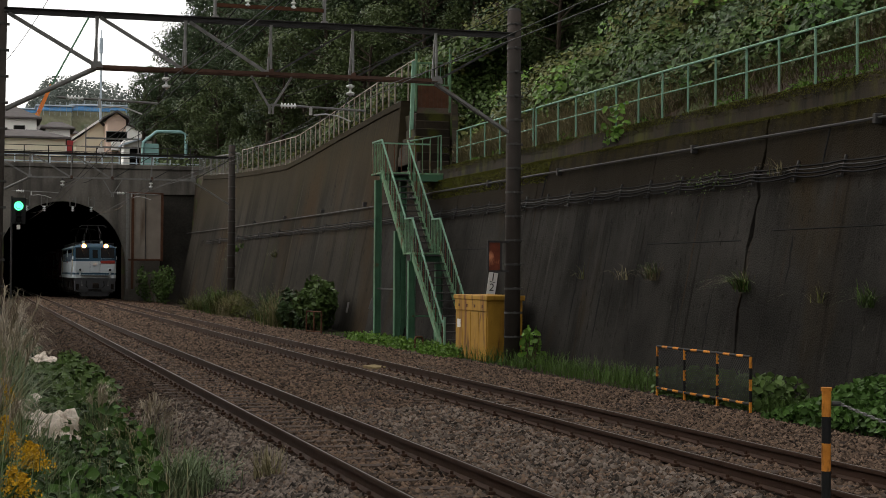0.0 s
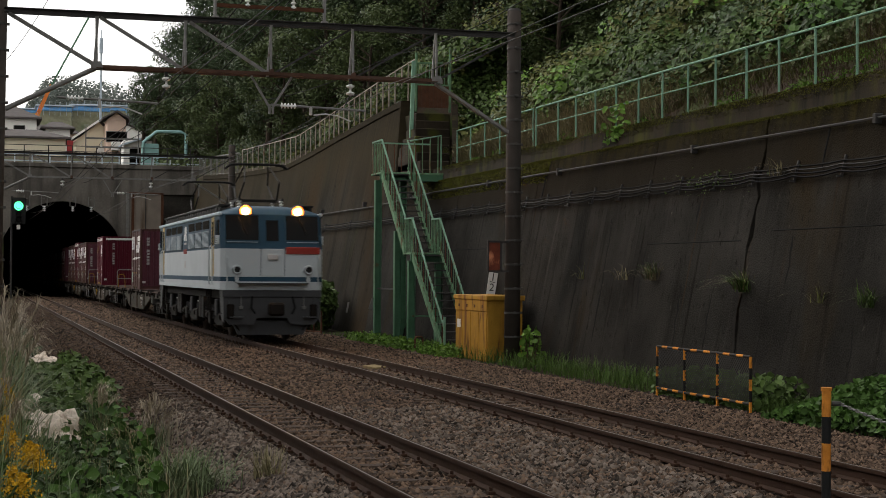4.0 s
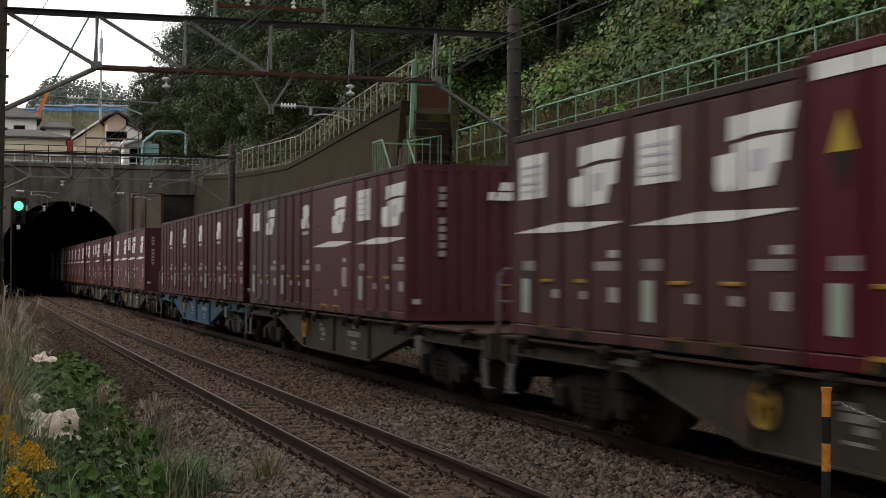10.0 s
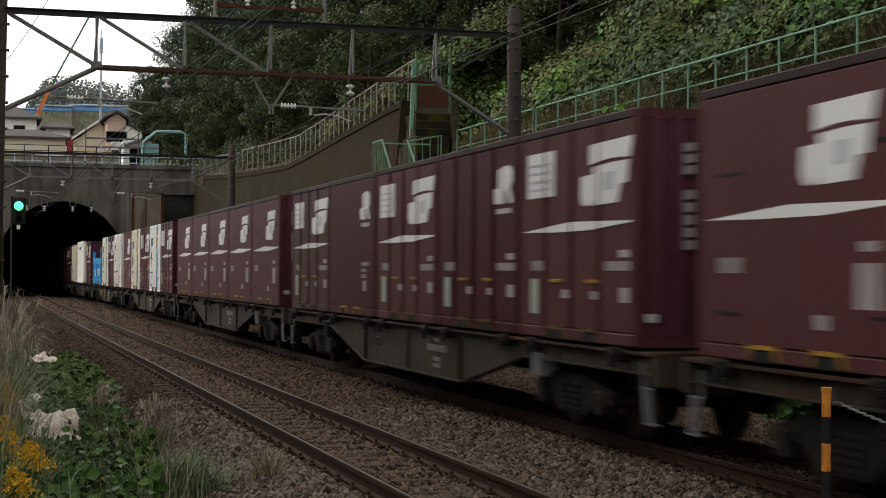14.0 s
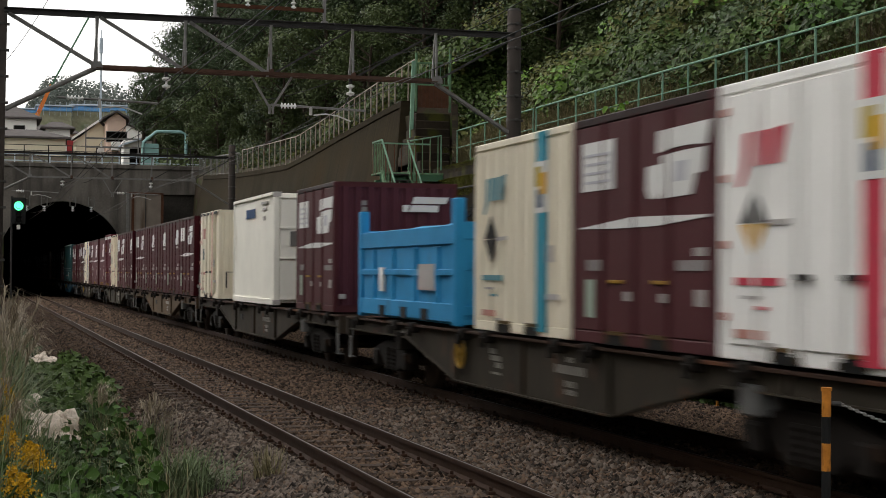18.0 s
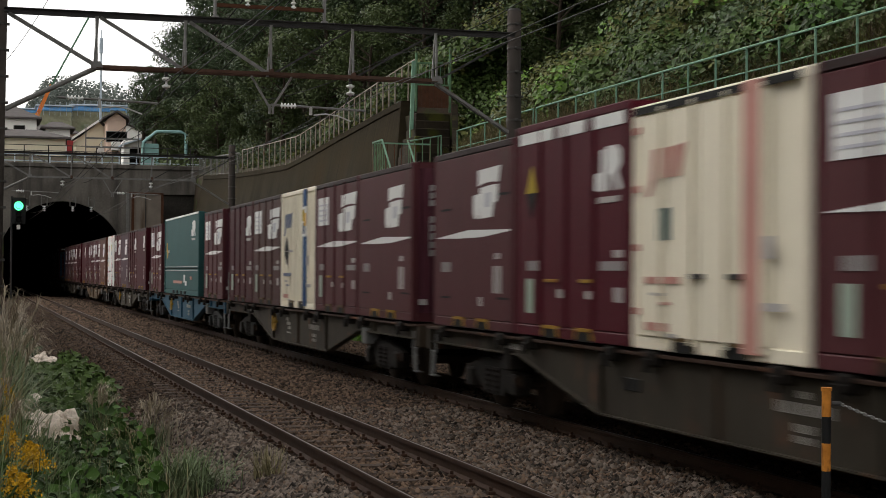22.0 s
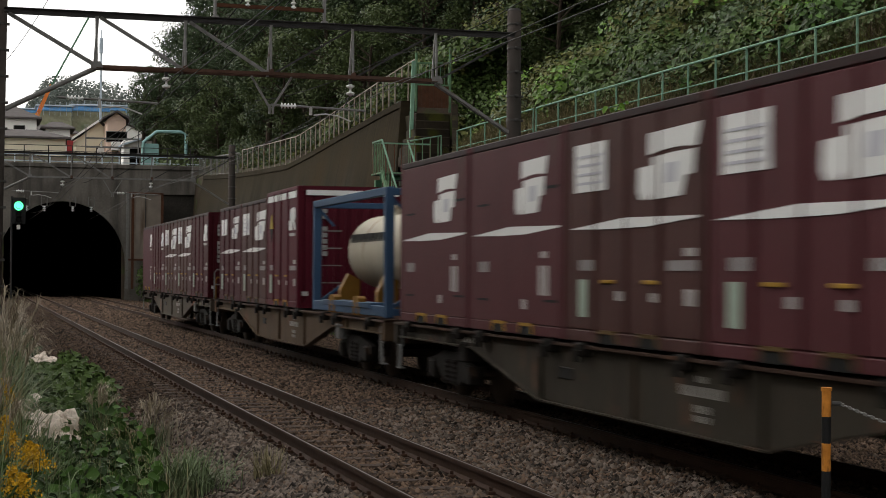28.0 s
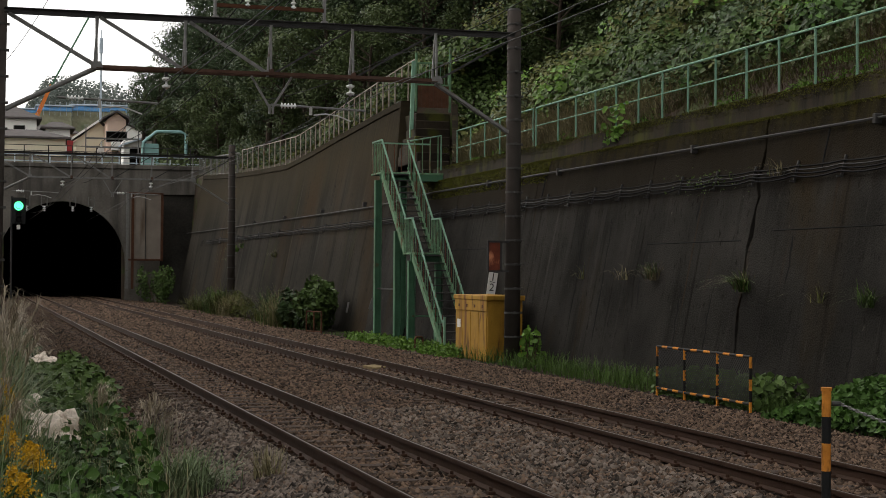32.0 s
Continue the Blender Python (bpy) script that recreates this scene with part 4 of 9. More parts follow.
def small_writing(th, kind, h):
    bars = [(0.98, 1.42, 0.80, 0.92), (-1.7, -1.0, 0.80, 0.90), (-1.66, -1.4, 0.94, 1.02), (-1.66, -1.42, 0.46, 0.62), (0.15, 0.34, 0.48, 0.58), (-0.75, -0.58, 0.48, 0.57)]
    if kind == "B":
        bars = [(0.98, 1.45, 0.78, 0.92), (-1.3, -1.05, 0.95, 1.03), (-1.35, -1.2, 0.5, 0.86), (-1.15, -1.0, 0.5, 0.86), (-0.55, -0.35, 0.32, 0.44)]
    if kind == "C":
        bars = [(-1.42, -0.85, 0.88, 0.95), (-1.2, -0.85, 0.77, 0.83), (-1.2, -0.85, 0.67, 0.73), (-1.2, -0.98, 0.44, 0.62)]
    for y0, y1, z0, z1 in bars:
        # rows of small characters, not to be read
        g = Geo().prism(comb(y0, y1, z0, z1, max(3, int((y1 - y0) / 0.065)), 0.66), "x", NEAR - 0.006, NEAR + 0.004)
        part("writing_bar", g, P["mark_faded" if y1 - y0 > 0.3 else "mark_dirty"], th)
    if kind == "A":
        plate(th, "placard", P["label_green"], 1.18, 1.42, 0.28, 0.70, label="pale green placard")


def forklift_pockets(th, L, bright=True):
    """Two fork openings, their shade drawn as black blocks, under a yellow-edged lip on the near side."""
    for y in (-0.55, 0.55):
        pk = part("fork_pocket", Geo().prism([(y - 0.25, 0.0), (y - 0.21, 0.105), (y + 0.21, 0.105), (y + 0.25, 0.0)], "x", -1.232, -1.0), M["black"], th, "dark fork pocket")
        part("pocket_lip", Geo().prism([(y - 0.27, 0.02), (y - 0.23, 0.15), (y + 0.23, 0.15), (y + 0.27, 0.02), (y + 0.245, 0.02), (y + 0.205, 0.112), (y - 0.205, 0.112), (y - 0.245, 0.02)], "x", -1.245, -1.19), P["handle" if bright else "yellow_dull"], pk, "yellow-edged lip" if bright else "grimy lip")


GROUP = "containers on the freight train"


def container(kind, material, label):
    """One kind of twelve-foot container, made once and copied."""
    h = 2.6 if kind == "tall" else 2.5
    L = 3.715
    th = thing("freight_container", label, "container", GROUP)
    if kind in ("stripe", "B", "small", "plain"):
        box_body(th, material, L, h)
        if kind == "B":
            for sx in (-1, 1):
                part("side_panel", Geo().cbox(sx * 1.215 - 0.012, sx * 1.215 + 0.012, -L / 2 + 0.11, L / 2 - 0.11, 0.14, h - 0.1, 0.006), P[material], th)
            part("hatch_slot", Geo().box(-1.234, -1.22, -1.66, -1.2, 1.78, 1.815), M["black"], th)
            for y0, z0 in ((-1.66, 0.42), (1.0, 1.66), (1.0, 0.40)):
                part("hatch_slot", Geo().box(-1.234, -1.22, y0, y0 + 0.46, z0, z0 + 0.03), M["black"], th)
            emblem_slanted(th, -1.3, -0.1, 1.50, 2.18)
        elif kind in ("small", "plain"):
            side_doors(th, material, L, h)
            emblem_slanted(th, -1.5, -0.4, 1.62, 2.2)
            plate(th, "notice_panel", P["mark"], 0.55, 1.45, 1.75, 2.18, label="white notice panel")
        else:
            side_doors(th, material, L, h)
            emblem_slanted(th, -1.77, -0.25, 1.52, 2.22)
            plate(th, "notice_panel", P["mark"], 0.62, 1.55, 1.68, 2.22, label="white notice panel")
            nl = Geo().prism([(q, p) for p, q in comb(1.76, 2.16, 0.7, 1.45, 4, 0.3)], "x", NEAR - 0.012, NEAR - 0.004)
            part("notice_writing", nl, P["soft"], th, "grey lines of small writing")
        if kind != "plain":
            side_poly(th, "wedge_stripe", P["mark"], [(1.72, 1.27), (0.1, 1.36), (-1.72, 1.33), (-1.72, 1.31), (-0.5, 1.25), (0.6, 1.25)], label="thin white wedge stripe")
        end_marks(th, -L / 2, h, inset=0.53 if material == "brown" and kind == "stripe" else 0.27)
    elif kind in ("round", "roundB", "tall"):
        box_body(th, material, L, h)
        if kind == "roundB":
            part("side_panel", Geo().cbox(-1.227, -1.2, -L / 2 + 0.11, L / 2 - 0.11, 0.14, h - 0.1, 0.006), P[material], th)
        else:
            side_doors(th, material, L, h)
        if kind == "roundB":
            emblem_round(th, -1.47, -0.75, 1.58, 2.18)
        else:
            emblem_round(th, -1.63, -0.88, 1.55, 2.15)
        if kind == "tall":
            for a, b in ((-1.7, -0.75), (-0.55, 0.3), (0.5, 1.7)):
                plate(th, "top_stripe", P["mark"], a, b, h - 0.24, h - 0.1, label="white stripe")
            side_poly(th, "hazard_mark", P["hazard"], [(1.44, 1.75), (1.25, 2.08), (1.06, 1.75)], label="yellow hazard mark")
            side_poly(th, "hazard_mark", M["black"], [(1.44, 1.75), (1.25, 1.44), (1.06, 1.75)], label="black hazard mark")
        end_marks(th, -L / 2, h, kind == "tall", False, inset=0.27 if kind == "round" else 0.53)
    small_writing(th, {"B": "B", "roundB": "C"}.get(kind, "A"), h)
    forklift_pockets(th, L, kind in ("B", "roundB", "tall"))
    return th


def private_box(material, stripe, doors, label, rust=False):
    """A pale privately owned twelve-foot container with a coloured stripe."""
    L, h = 3.715, 2.5
    th = thing("freight_container", label, "container", GROUP)
    box_body(th, material, L, h)
    if doors:
        for i in range(4):
            y0 = -1.2 + i * 0.72
            part("side_door", Geo().cbox(-1.245, -1.205, y0 + 0.015, y0 + 0.70, 0.14, h - 0.12, 0.008), P[material], th)
            part("lock_rod", Geo().cyl((-1.262, y0 + 0.1, 0.08), (-1.262, y0 + 0.1, h - 0.06), 0.02, n=6), P[material], th)
        for y in (-0.6, 0.2):
            part("door_handle", Geo().cbox(-1.29, -1.25, y - 0.12, y + 0.12, 0.72, 0.77, 0.005), M["darksteel"], th)
        for z in (0.35, 1.0, 1.6, 2.2):
            part("hinge", Geo().cbox(-1.275, -1.245, 1.6, 1.72, z, z + 0.07, 0.004), P["rose"], th, "rust-stained hinge")
    else:
        for i in range(9):
            y = -1.6 + i * 0.4
            part("side_rib", Geo().prism([(-1.2, y - 0.09), (-1.232, y - 0.06), (-1.232, y + 0.06), (-1.2, y + 0.09)], "z", 0.14, h - 0.12), P[material], th)
    x = -1.252 if doors else -1.236
    ink = {"cyan": "cyan_faded", "navy": "navy_faded"}.get(stripe, stripe)
    plate(th, "colour_stripe", P[stripe], -1.08, -0.72, 0.06, h - 0.02, x, "vertical coloured stripe", 0.008)
    if stripe in ("cyan", "navy", "scarlet"):
        for nm, mt, a, b, z0, z1 in (("badge_ground", "mark", -1.12, -0.68, 1.50, 2.12), ("badge_sun", "hazard", -0.92, -0.72, 1.82, 2.06), ("badge_fruit", "amber", -1.10, -0.88, 1.72, 1.98), ("badge_fruit", "tankblue", -0.96, -0.78, 1.56, 1.78)):
            plate(th, nm, P[mt], a, b, z0, z1, x - (0.010 if nm == "badge_ground" else 0.016), "patch of the painted badge")
    side_poly(th, "lettering_block", P[ink], [(1.42, 1.55), (1.34, 1.55), (1.20, 1.72), (1.16, 2.02), (1.28, 2.02), (1.32, 1.72)], x, "slanted coloured lettering shape")
    side_poly(th, "lettering_block", P[ink], [(1.12, 1.72), (0.86, 1.72), (0.82, 2.02), (1.08, 2.02)], x)
    side_poly(th, "lettering_block", P[ink], [(0.78, 1.72), (0.62, 1.72), (0.50, 2.04), (0.76, 2.02)], x)
    if not doors or stripe == "scarlet":
        side_poly(th, "hazard_mark", M["black"], [(1.35, 1.22), (1.1, 1.52), (0.85, 1.22)], x, "dark upper half of a hazard diamond")
        side_poly(th, "hazard_mark", P["amber" if material == "white" else "bogie_grey"], [(1.35, 1.21), (0.85, 1.21), (1.1, 0.92)], x, "lower half of a hazard diamond")
        plate(th, "writing_bar", P["mark_dirty"], 0.45, 0.85, 1.19, 1.24, x)
    for y0, y1, z0, z1, mt in ((0.62, 1.45, 0.67, 0.74, ink), (1.0, 1.3, 0.55, 0.58, "mark_dirty"), (0.85, 1.1, 0.46, 0.49, ink), (0.9, 1.45, 0.2, 0.28, "rose"), (0.7, 0.9, 0.14, 0.18, "mark_dirty"), (-1.5, -0.9, 0.45, 0.52, "mark_dirty"), (-1.3, -1.0, 0.9, 1.1, "mark_dirty")):
        plate(th, "writing_bar", P[mt], y0, y1, z0, z1, x)
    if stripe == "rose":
        # shadow below the roof edge, painted as a black strip
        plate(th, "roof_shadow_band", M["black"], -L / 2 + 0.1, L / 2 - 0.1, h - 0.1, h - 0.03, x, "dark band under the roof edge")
        plate(th, "round_badge", P["teal"], 0.85, 1.15, 1.1, 1.42, x, "green round badge")
    if doors:
        part("end_door_rod", Geo().cyl((-0.3, -L / 2 - 0.04, 0.2), (-0.3, -L / 2 - 0.04, 2.3), 0.02, n=6), P[material], th)
        part("ladder", Geo().tube([(-1.0, -L / 2 - 0.06, 0.3), (-1.0, -L / 2 - 0.06, 0.75), (-0.7, -L / 2 - 0.06, 0.75), (-0.7, -L / 2 - 0.06, 0.3)], 0.02), M["darksteel"], th)
    forklift_pockets(th, L, False)
    return th


def reefer():
    L, h = 6.06, 2.6
    th = thing("refrigerated_container", "dusty white smooth-sided refrigerated container with rear doors", "container", GROUP)
    w = 1.22
    part("body", Geo().cbox(-w + 0.02, w - 0.02, -L / 2 + 0.04, L / 2 - 0.04, 0.05, h - 0.03, 0.015), P["reefer"], th)
    for sx in (-1, 1):
        for sy in (-1, 1):
            part("corner_post", Geo().cbox(sx * w - (0.12 if sx > 0 else 0), sx * w + (0.12 if sx < 0 else 0), sy * L / 2 - (0.14 if sy > 0 else 0), sy * L / 2 + (0.14 if sy < 0 else 0), 0, h, 0.012), P["reefer"], th)
            for z in (0.0, h - 0.12):
                part("corner_casting", Geo().cbox(sx * (w + 0.006) - (0.17 if sx > 0 else 0), sx * (w + 0.006) + (0.17 if sx < 0 else 0), sy * (L / 2 + 0.008) - (0.18 if sy > 0 else 0), sy * (L / 2 + 0.008) + (0.18 if sy < 0 else 0), z, z + 0.12, 0.01), P["mark_dirty"], th)
        part("side_rail", Geo().cbox(sx * w - 0.03, sx * w + 0.03, -L / 2 + 0.15, L / 2 - 0.15, 0, 0.14, 0.01).cbox(sx * w - 0.03, sx * w + 0.03, -L / 2 + 0.15, L / 2 - 0.15, h - 0.08, h, 0.01), P["reefer"], th)
    y = -L / 2 + 0.02
    for a, b in ((-1.08, -0.01), (0.01, 1.08)):
        part("end_door", Geo().cbox(a, b, y - 0.02, y + 0.03, 0.15, h - 0.13, 0.012), P["reefer"], th)
    for x in (-0.55, -0.12, 0.12, 0.55):
        part("lock_rod", Geo().cyl((x, y - 0.06, 0.08), (x, y - 0.06, h - 0.06), 0.025, n=8), M["galv"], th)
    for z in (0.12, 1.05, 1.75, 2.45):
        part("door_band", Geo().cbox(-1.1, 1.1, y - 0.05, y - 0.02, z, z + 0.05, 0.006), P["reefer"], th)
    for x in (-0.35, 0.35):
        part("door_handle", Geo().cbox(x - 0.22, x + 0.22, y - 0.1, y - 0.06, 0.82, 0.87, 0.006), M["darksteel"], th)
    part("hatch", Geo().cbox(-0.85, -0.45, y - 0.045, y - 0.02, 1.35, 1.7, 0.01), M["galv"], th)
    for i in range(4):
        side_poly(th, "lettering_block", P["navy"], [(0.9 - i * 0.33, 2.08), (0.62 - i * 0.33, 2.08), (0.6 - i * 0.33, 2.3), (0.88 - i * 0.33, 2.3)], -w, out=0.012)
    for y0, y1, z0, z1 in ((-2.2, -1.3, 2.36, 2.42), (-1.9, -1.5, 2.22, 2.28), (-1.85, -1.6, 1.98, 2.08)):
        plate(th, "writing_bar", P["mark_dirty"], y0, y1, z0, z1, -w, out=0.012)
    return th


def bulk_bin():
    L, h = 6.05, 1.46
    th = thing("open_bulk_container", "bright blue open steel bulk container with ribbed sides", "container", GROUP)
    w = 1.2
    part("floor_pan", Geo().cbox(-w + 0.03, w - 0.03, -L / 2 + 0.05, L / 2 - 0.05, 0.02, 0.2, 0.01), P["bin"], th)
    for sx in (-1, 1):
        a, b = sorted((sx * (w - 0.06), sx * (w - 0.02)))
        part("side_panel", Geo().cbox(a, b, -L / 2 + 0.08, L / 2 - 0.08, 0.1, h, 0.008), P["bin"], th)
        a, b = sorted((sx * (w - 0.05), sx * (w + 0.02)))
        for z0, z1 in ((0.05, 0.32), (0.72, 0.82), (h - 0.28, h)):
            part("side_rail", Geo().cbox(a, b, -L / 2 + 0.1, L / 2 - 0.1, z0, z1, 0.012), P["bin"], th)
        for y in (-2.0, -0.7, 0.7, 2.0):
            part("side_rib", Geo().cbox(a, b, y - 0.09, y + 0.09, 0.3, h - 0.3, 0.012), P["bin"], th)
        for sy in (-1, 1):
            y0, y1 = sorted((sy * L / 2, sy * (L / 2 - 0.22)))
            a2, b2 = sorted((sx * (w - 0.12), sx * (w + 0.03)))
            part("corner_post", Geo().cbox(a2, b2, y0, y1, 0, h + 0.38, 0.015), P["bin"], th)
    for sy in (-1, 1):
        y0, y1 = sorted((sy * (L / 2 - 0.04), sy * (L / 2 - 0.1)))
        part("end_panel", Geo().cbox(-w + 0.1, w - 0.1, y0, y1, 0.1, h, 0.008), P["bin"], th)
        for z in (0.15, 0.8, 1.25, h - 0.1):
            part("end_bar", Geo().cbox(-w + 0.1, w - 0.1, y0 - 0.03, y1 + 0.03, z, z + 0.14, 0.01), P["bin"], th)
    lid = Geo()
    n = 16
    vs, fs = [], []
    for i in range(n + 1):
        for j in range(7):
            x, y = -w + 0.08 + (2 * w - 0.16) * j / 6, -L / 2 + 0.12 + (L - 0.24) * i / n
            vs.append((x, y, h - 0.05 + 0.16 * math.sin(math.pi * j / 6) + 0.07 * noise.noise(Vector((x * 2, y * 2, 4)))))
    for i in range(n):
        for j in range(6):
            k = i * 7 + j
            fs.append((k, k + 1, k + 8, k + 7))
    part("tarpaulin", lid.add(vs, fs), P["bin"], th, "rumpled blue tarpaulin", True)
    # black boxes stand for the shade inside the fork pockets
    for y in (-1.35, -0.1, 1.3):
        part("fork_pocket", Geo().box(-w - 0.03, -w + 0.02, y - 0.19, y + 0.19, 0.04, 0.22), M["black"], th, "dark fork pocket")
    plate(th, "notice_panel", P["mark"], 1.2, 1.5, 0.45, 0.85, -w - 0.0, out=0.03)
    plate(th, "notice_panel", P["mark_dirty"], -1.9, -1.0, 0.5, 0.9, -w - 0.0, out=0.03)
    return th


def long_box():
    L, h = 9.1, 2.6
    th = thing("freight_container", "long teal-green side-opening freight container with white edge line", "container", GROUP)
    w = 1.23
    part("body", Geo().cbox(-w + 0.05, w - 0.05, -L / 2 + 0.04, L / 2 - 0.04, 0.05, h - 0.03, 0.012), P["teal"], th)
    for sx in (-1, 1):
        a, b = sorted((sx * (w - 0.06), sx * (w - 0.01)))
        part("wing_panel", Geo().cbox(a, b, -L / 2 + 0.28, L / 2 - 0.2, 0.86, h - 0.05, 0.008), P["teal"], th)
        part("drop_side", Geo().cbox(a, b, -L / 2 + 0.28, L / 2 - 0.2, 0.16, 0.82, 0.008), P["teal"], th)
        part("bottom_rail", Geo().cbox(a, b, -L / 2, L / 2, 0.0, 0.14, 0.01), P["teal"], th)
        a, b = sorted((sx * (w - 0.03), sx * (w + 0.006)))
        part("roof_edge", Geo().cbox(a, b, -L / 2 + 0.2, L / 2 - 0.1, h - 0.06, h, 0.01), P["mark"], th, "white roof edge line")
        for z in (0.78, 0.9):
            part("seam_line", Geo().cbox(a, b, -L / 2 + 0.28, L / 2 - 0.2, z, z + 0.02, 0.003), P["mark_dirty"], th)
        for sy in (-1, 1):
            y0, y1 = sorted((sy * L / 2, sy * (L / 2 - 0.16)))
            part("corner_post", Geo().cbox(*sorted((sx * (w - 0.16), sx * (w + 0.01))), y0, y1, 0, h, 0.012), P["teal"], th)
    y = -L / 2
    for a, b in ((-0.98, -0.02), (0.02, 0.98)):
        part("end_door", Geo().cbox(a, b, y - 0.015, y + 0.06, 0.12, h - 0.12, 0.01), P["teal"], th)
    for x in (-0.6, -0.15, 0.15, 0.6):
        part("lock_rod", Geo().cyl((x, y - 0.05, 0.06), (x, y - 0.05, h - 0.05), 0.022, n=6), P["teal"], th)
    for z in (0.2, 0.9, 1.6, 2.3):
        part("hinge", Geo().cbox(-1.1, -0.9, y - 0.06, y - 0.01, z, z + 0.12, 0.005), P["teal"], th)
    emblem_round(th, -3.7, -2.75, 1.75, 2.35, -w + 0.004)
    side_poly(th, "amber_emblem", P["amber"], [(3.95, 1.45), (3.8, 1.45), (3.8, 1.2), (3.6, 1.3), (3.55, 1.45), (3.8, 1.55), (3.75, 1.75), (3.95, 1.75)], -w + 0.004)
    for y0, y1, z0, z1, mt in ((3.1, 3.4, 1.4, 1.5, "mark_dirty"), (-0.4, 1.9, 0.36, 0.45, "rose"), (-1.2, -0.9, 0.4, 0.65, "mark"), (-1.6, -1.3, 0.3, 0.45, "mark"), (-2.9, -2.55, 0.5, 0.6, "rose")):
        plate(th, "writing_bar", P[mt], y0, y1, z0, z1, -w + 0.004, out=0.012)
    # pocket openings: inner shade drawn as black boxes
    for y in (-1.2, -0.2, 0.8, 1.8):
        part("fork_pocket", Geo().box(-w - 0.02, -w + 0.02, y - 0.17, y + 0.17, 0.02, 0.12), M["black"], th, "dark fork pocket")
    return th


def tank():
    L, h = 6.06, 2.2
    th = thing("tank_container", "cream cylindrical tank in an open blue steel frame", "container", GROUP)
    w = 1.22
    prof = [(0, 0.08), (0.05, 0.34), (0.16, 0.56), (0.32, 0.68), (0.45, 0.71), (4.55, 0.71), (4.68, 0.68), (4.84, 0.56), (4.95, 0.34), (5.0, 0.08)]
    part("tank", Geo().lathe((0, -2.5, 1.17), prof, 28, (0, 1, 0)), P["tankcream"], th, "cream domed tank", True)
    for y in (-1.9, -0.75, 0.75, 1.9):
        part("tank_band", Geo().cyl((0, y - 0.03, 1.17), (0, y + 0.03, 1.17), 0.722, n=28, caps=False), P["tankcream"], th)
    part("manway", Geo().cyl((0, 0.2, 1.82), (0, 0.2, 1.98), 0.26, n=16).cyl((0, 0.2, 1.98), (0, 0.2, 2.03), 0.3, n=16), P["tankcream"], th)
    for sx in (-1, 1):
        for sy in (-1, 1):
            part("corner_post", Geo().cbox(*sorted((sx * w, sx * (w - 0.15))), *sorted((sy * L / 2, sy * (L / 2 - 0.16))), 0, h, 0.015), P["tankblue"], th)
        part("top_beam", Geo().cbox(*sorted((sx * w, sx * (w - 0.1))), -L / 2 + 0.1, L / 2 - 0.1, h - 0.14, h, 0.01), P["tankblue"], th)
        part("bottom_beam", Geo().cbox(*sorted((sx * w, sx * (w - 0.1))), -L / 2 + 0.1, L / 2 - 0.1, 0.02, 0.2, 0.01), P["tankblue"], th)
        for y in (-1.5, 1.5):
            part("saddle", Geo().prism([(sx * 1.0, 0.1), (sx * 1.0, 0.42), (sx * 0.84, 0.74), (sx * 0.62, 0.62), (sx * 0.62, 0.1)], "y", y - 0.11, y + 0.11), P["yellow_post"], th, "yellow tank saddle")
        part("gangway_plate", Geo().cbox(*sorted((sx * (w + 0.02), sx * (w - 0.3))), -2.0, 2.0, 0.14, 0.24, 0.01), P["tankblue"], th)
    for sy in (-1, 1):
        y0, y1 = sorted((sy * L / 2, sy * (L / 2 - 0.1)))
        for z in (0.04, h - 0.14):
            part("end_beam", Geo().cbox(-w + 0.12, w - 0.12, y0, y1, z, z + 0.12, 0.01), P["tankblue"], th)
        ym = sy * (L / 2 - 0.07)
        for sx in (-1, 1):
            part("end_brace", Geo().bar((sx * (w - 0.1), ym, 0.15), (sx * 0.55, ym, 0.55), 0.06), P["tankblue"], th)
            part("end_brace", Geo().bar((sx * (w - 0.1), ym, h - 0.15), (sx * 0.8, ym, h - 0.5), 0.05), P["tankblue"], th)
    for z in (0.55, 0.9, 1.25, 1.6):
        part("ladder_rung", Geo().bar((-w + 0.15, L / 2 - 0.1, z), (-0.65, L / 2 - 0.1, z), 0.025), M["galv"], th)
    for y in (-0.9, 1.15):
        part("support_foot", Geo().prism([(y - 0.22, 0.0), (y - 0.22, 0.30), (y - 0.12, 0.34), (y + 0.12, 0.34), (y + 0.22, 0.30), (y + 0.22, 0.0), (y + 0.14, 0.0), (y + 0.14, 0.14), (y - 0.14, 0.14), (y - 0.14, 0.0)], "x", -w - 0.02, -w + 0.12), P["yellow_post"], th, "yellow support foot")
    for i in range(9):
        plate(th, "lettering_block", M["darksteel"], 1.62 - i * 0.36, 1.84 - i * 0.36, 1.34, 1.5, -0.64, out=0.06)
    return th


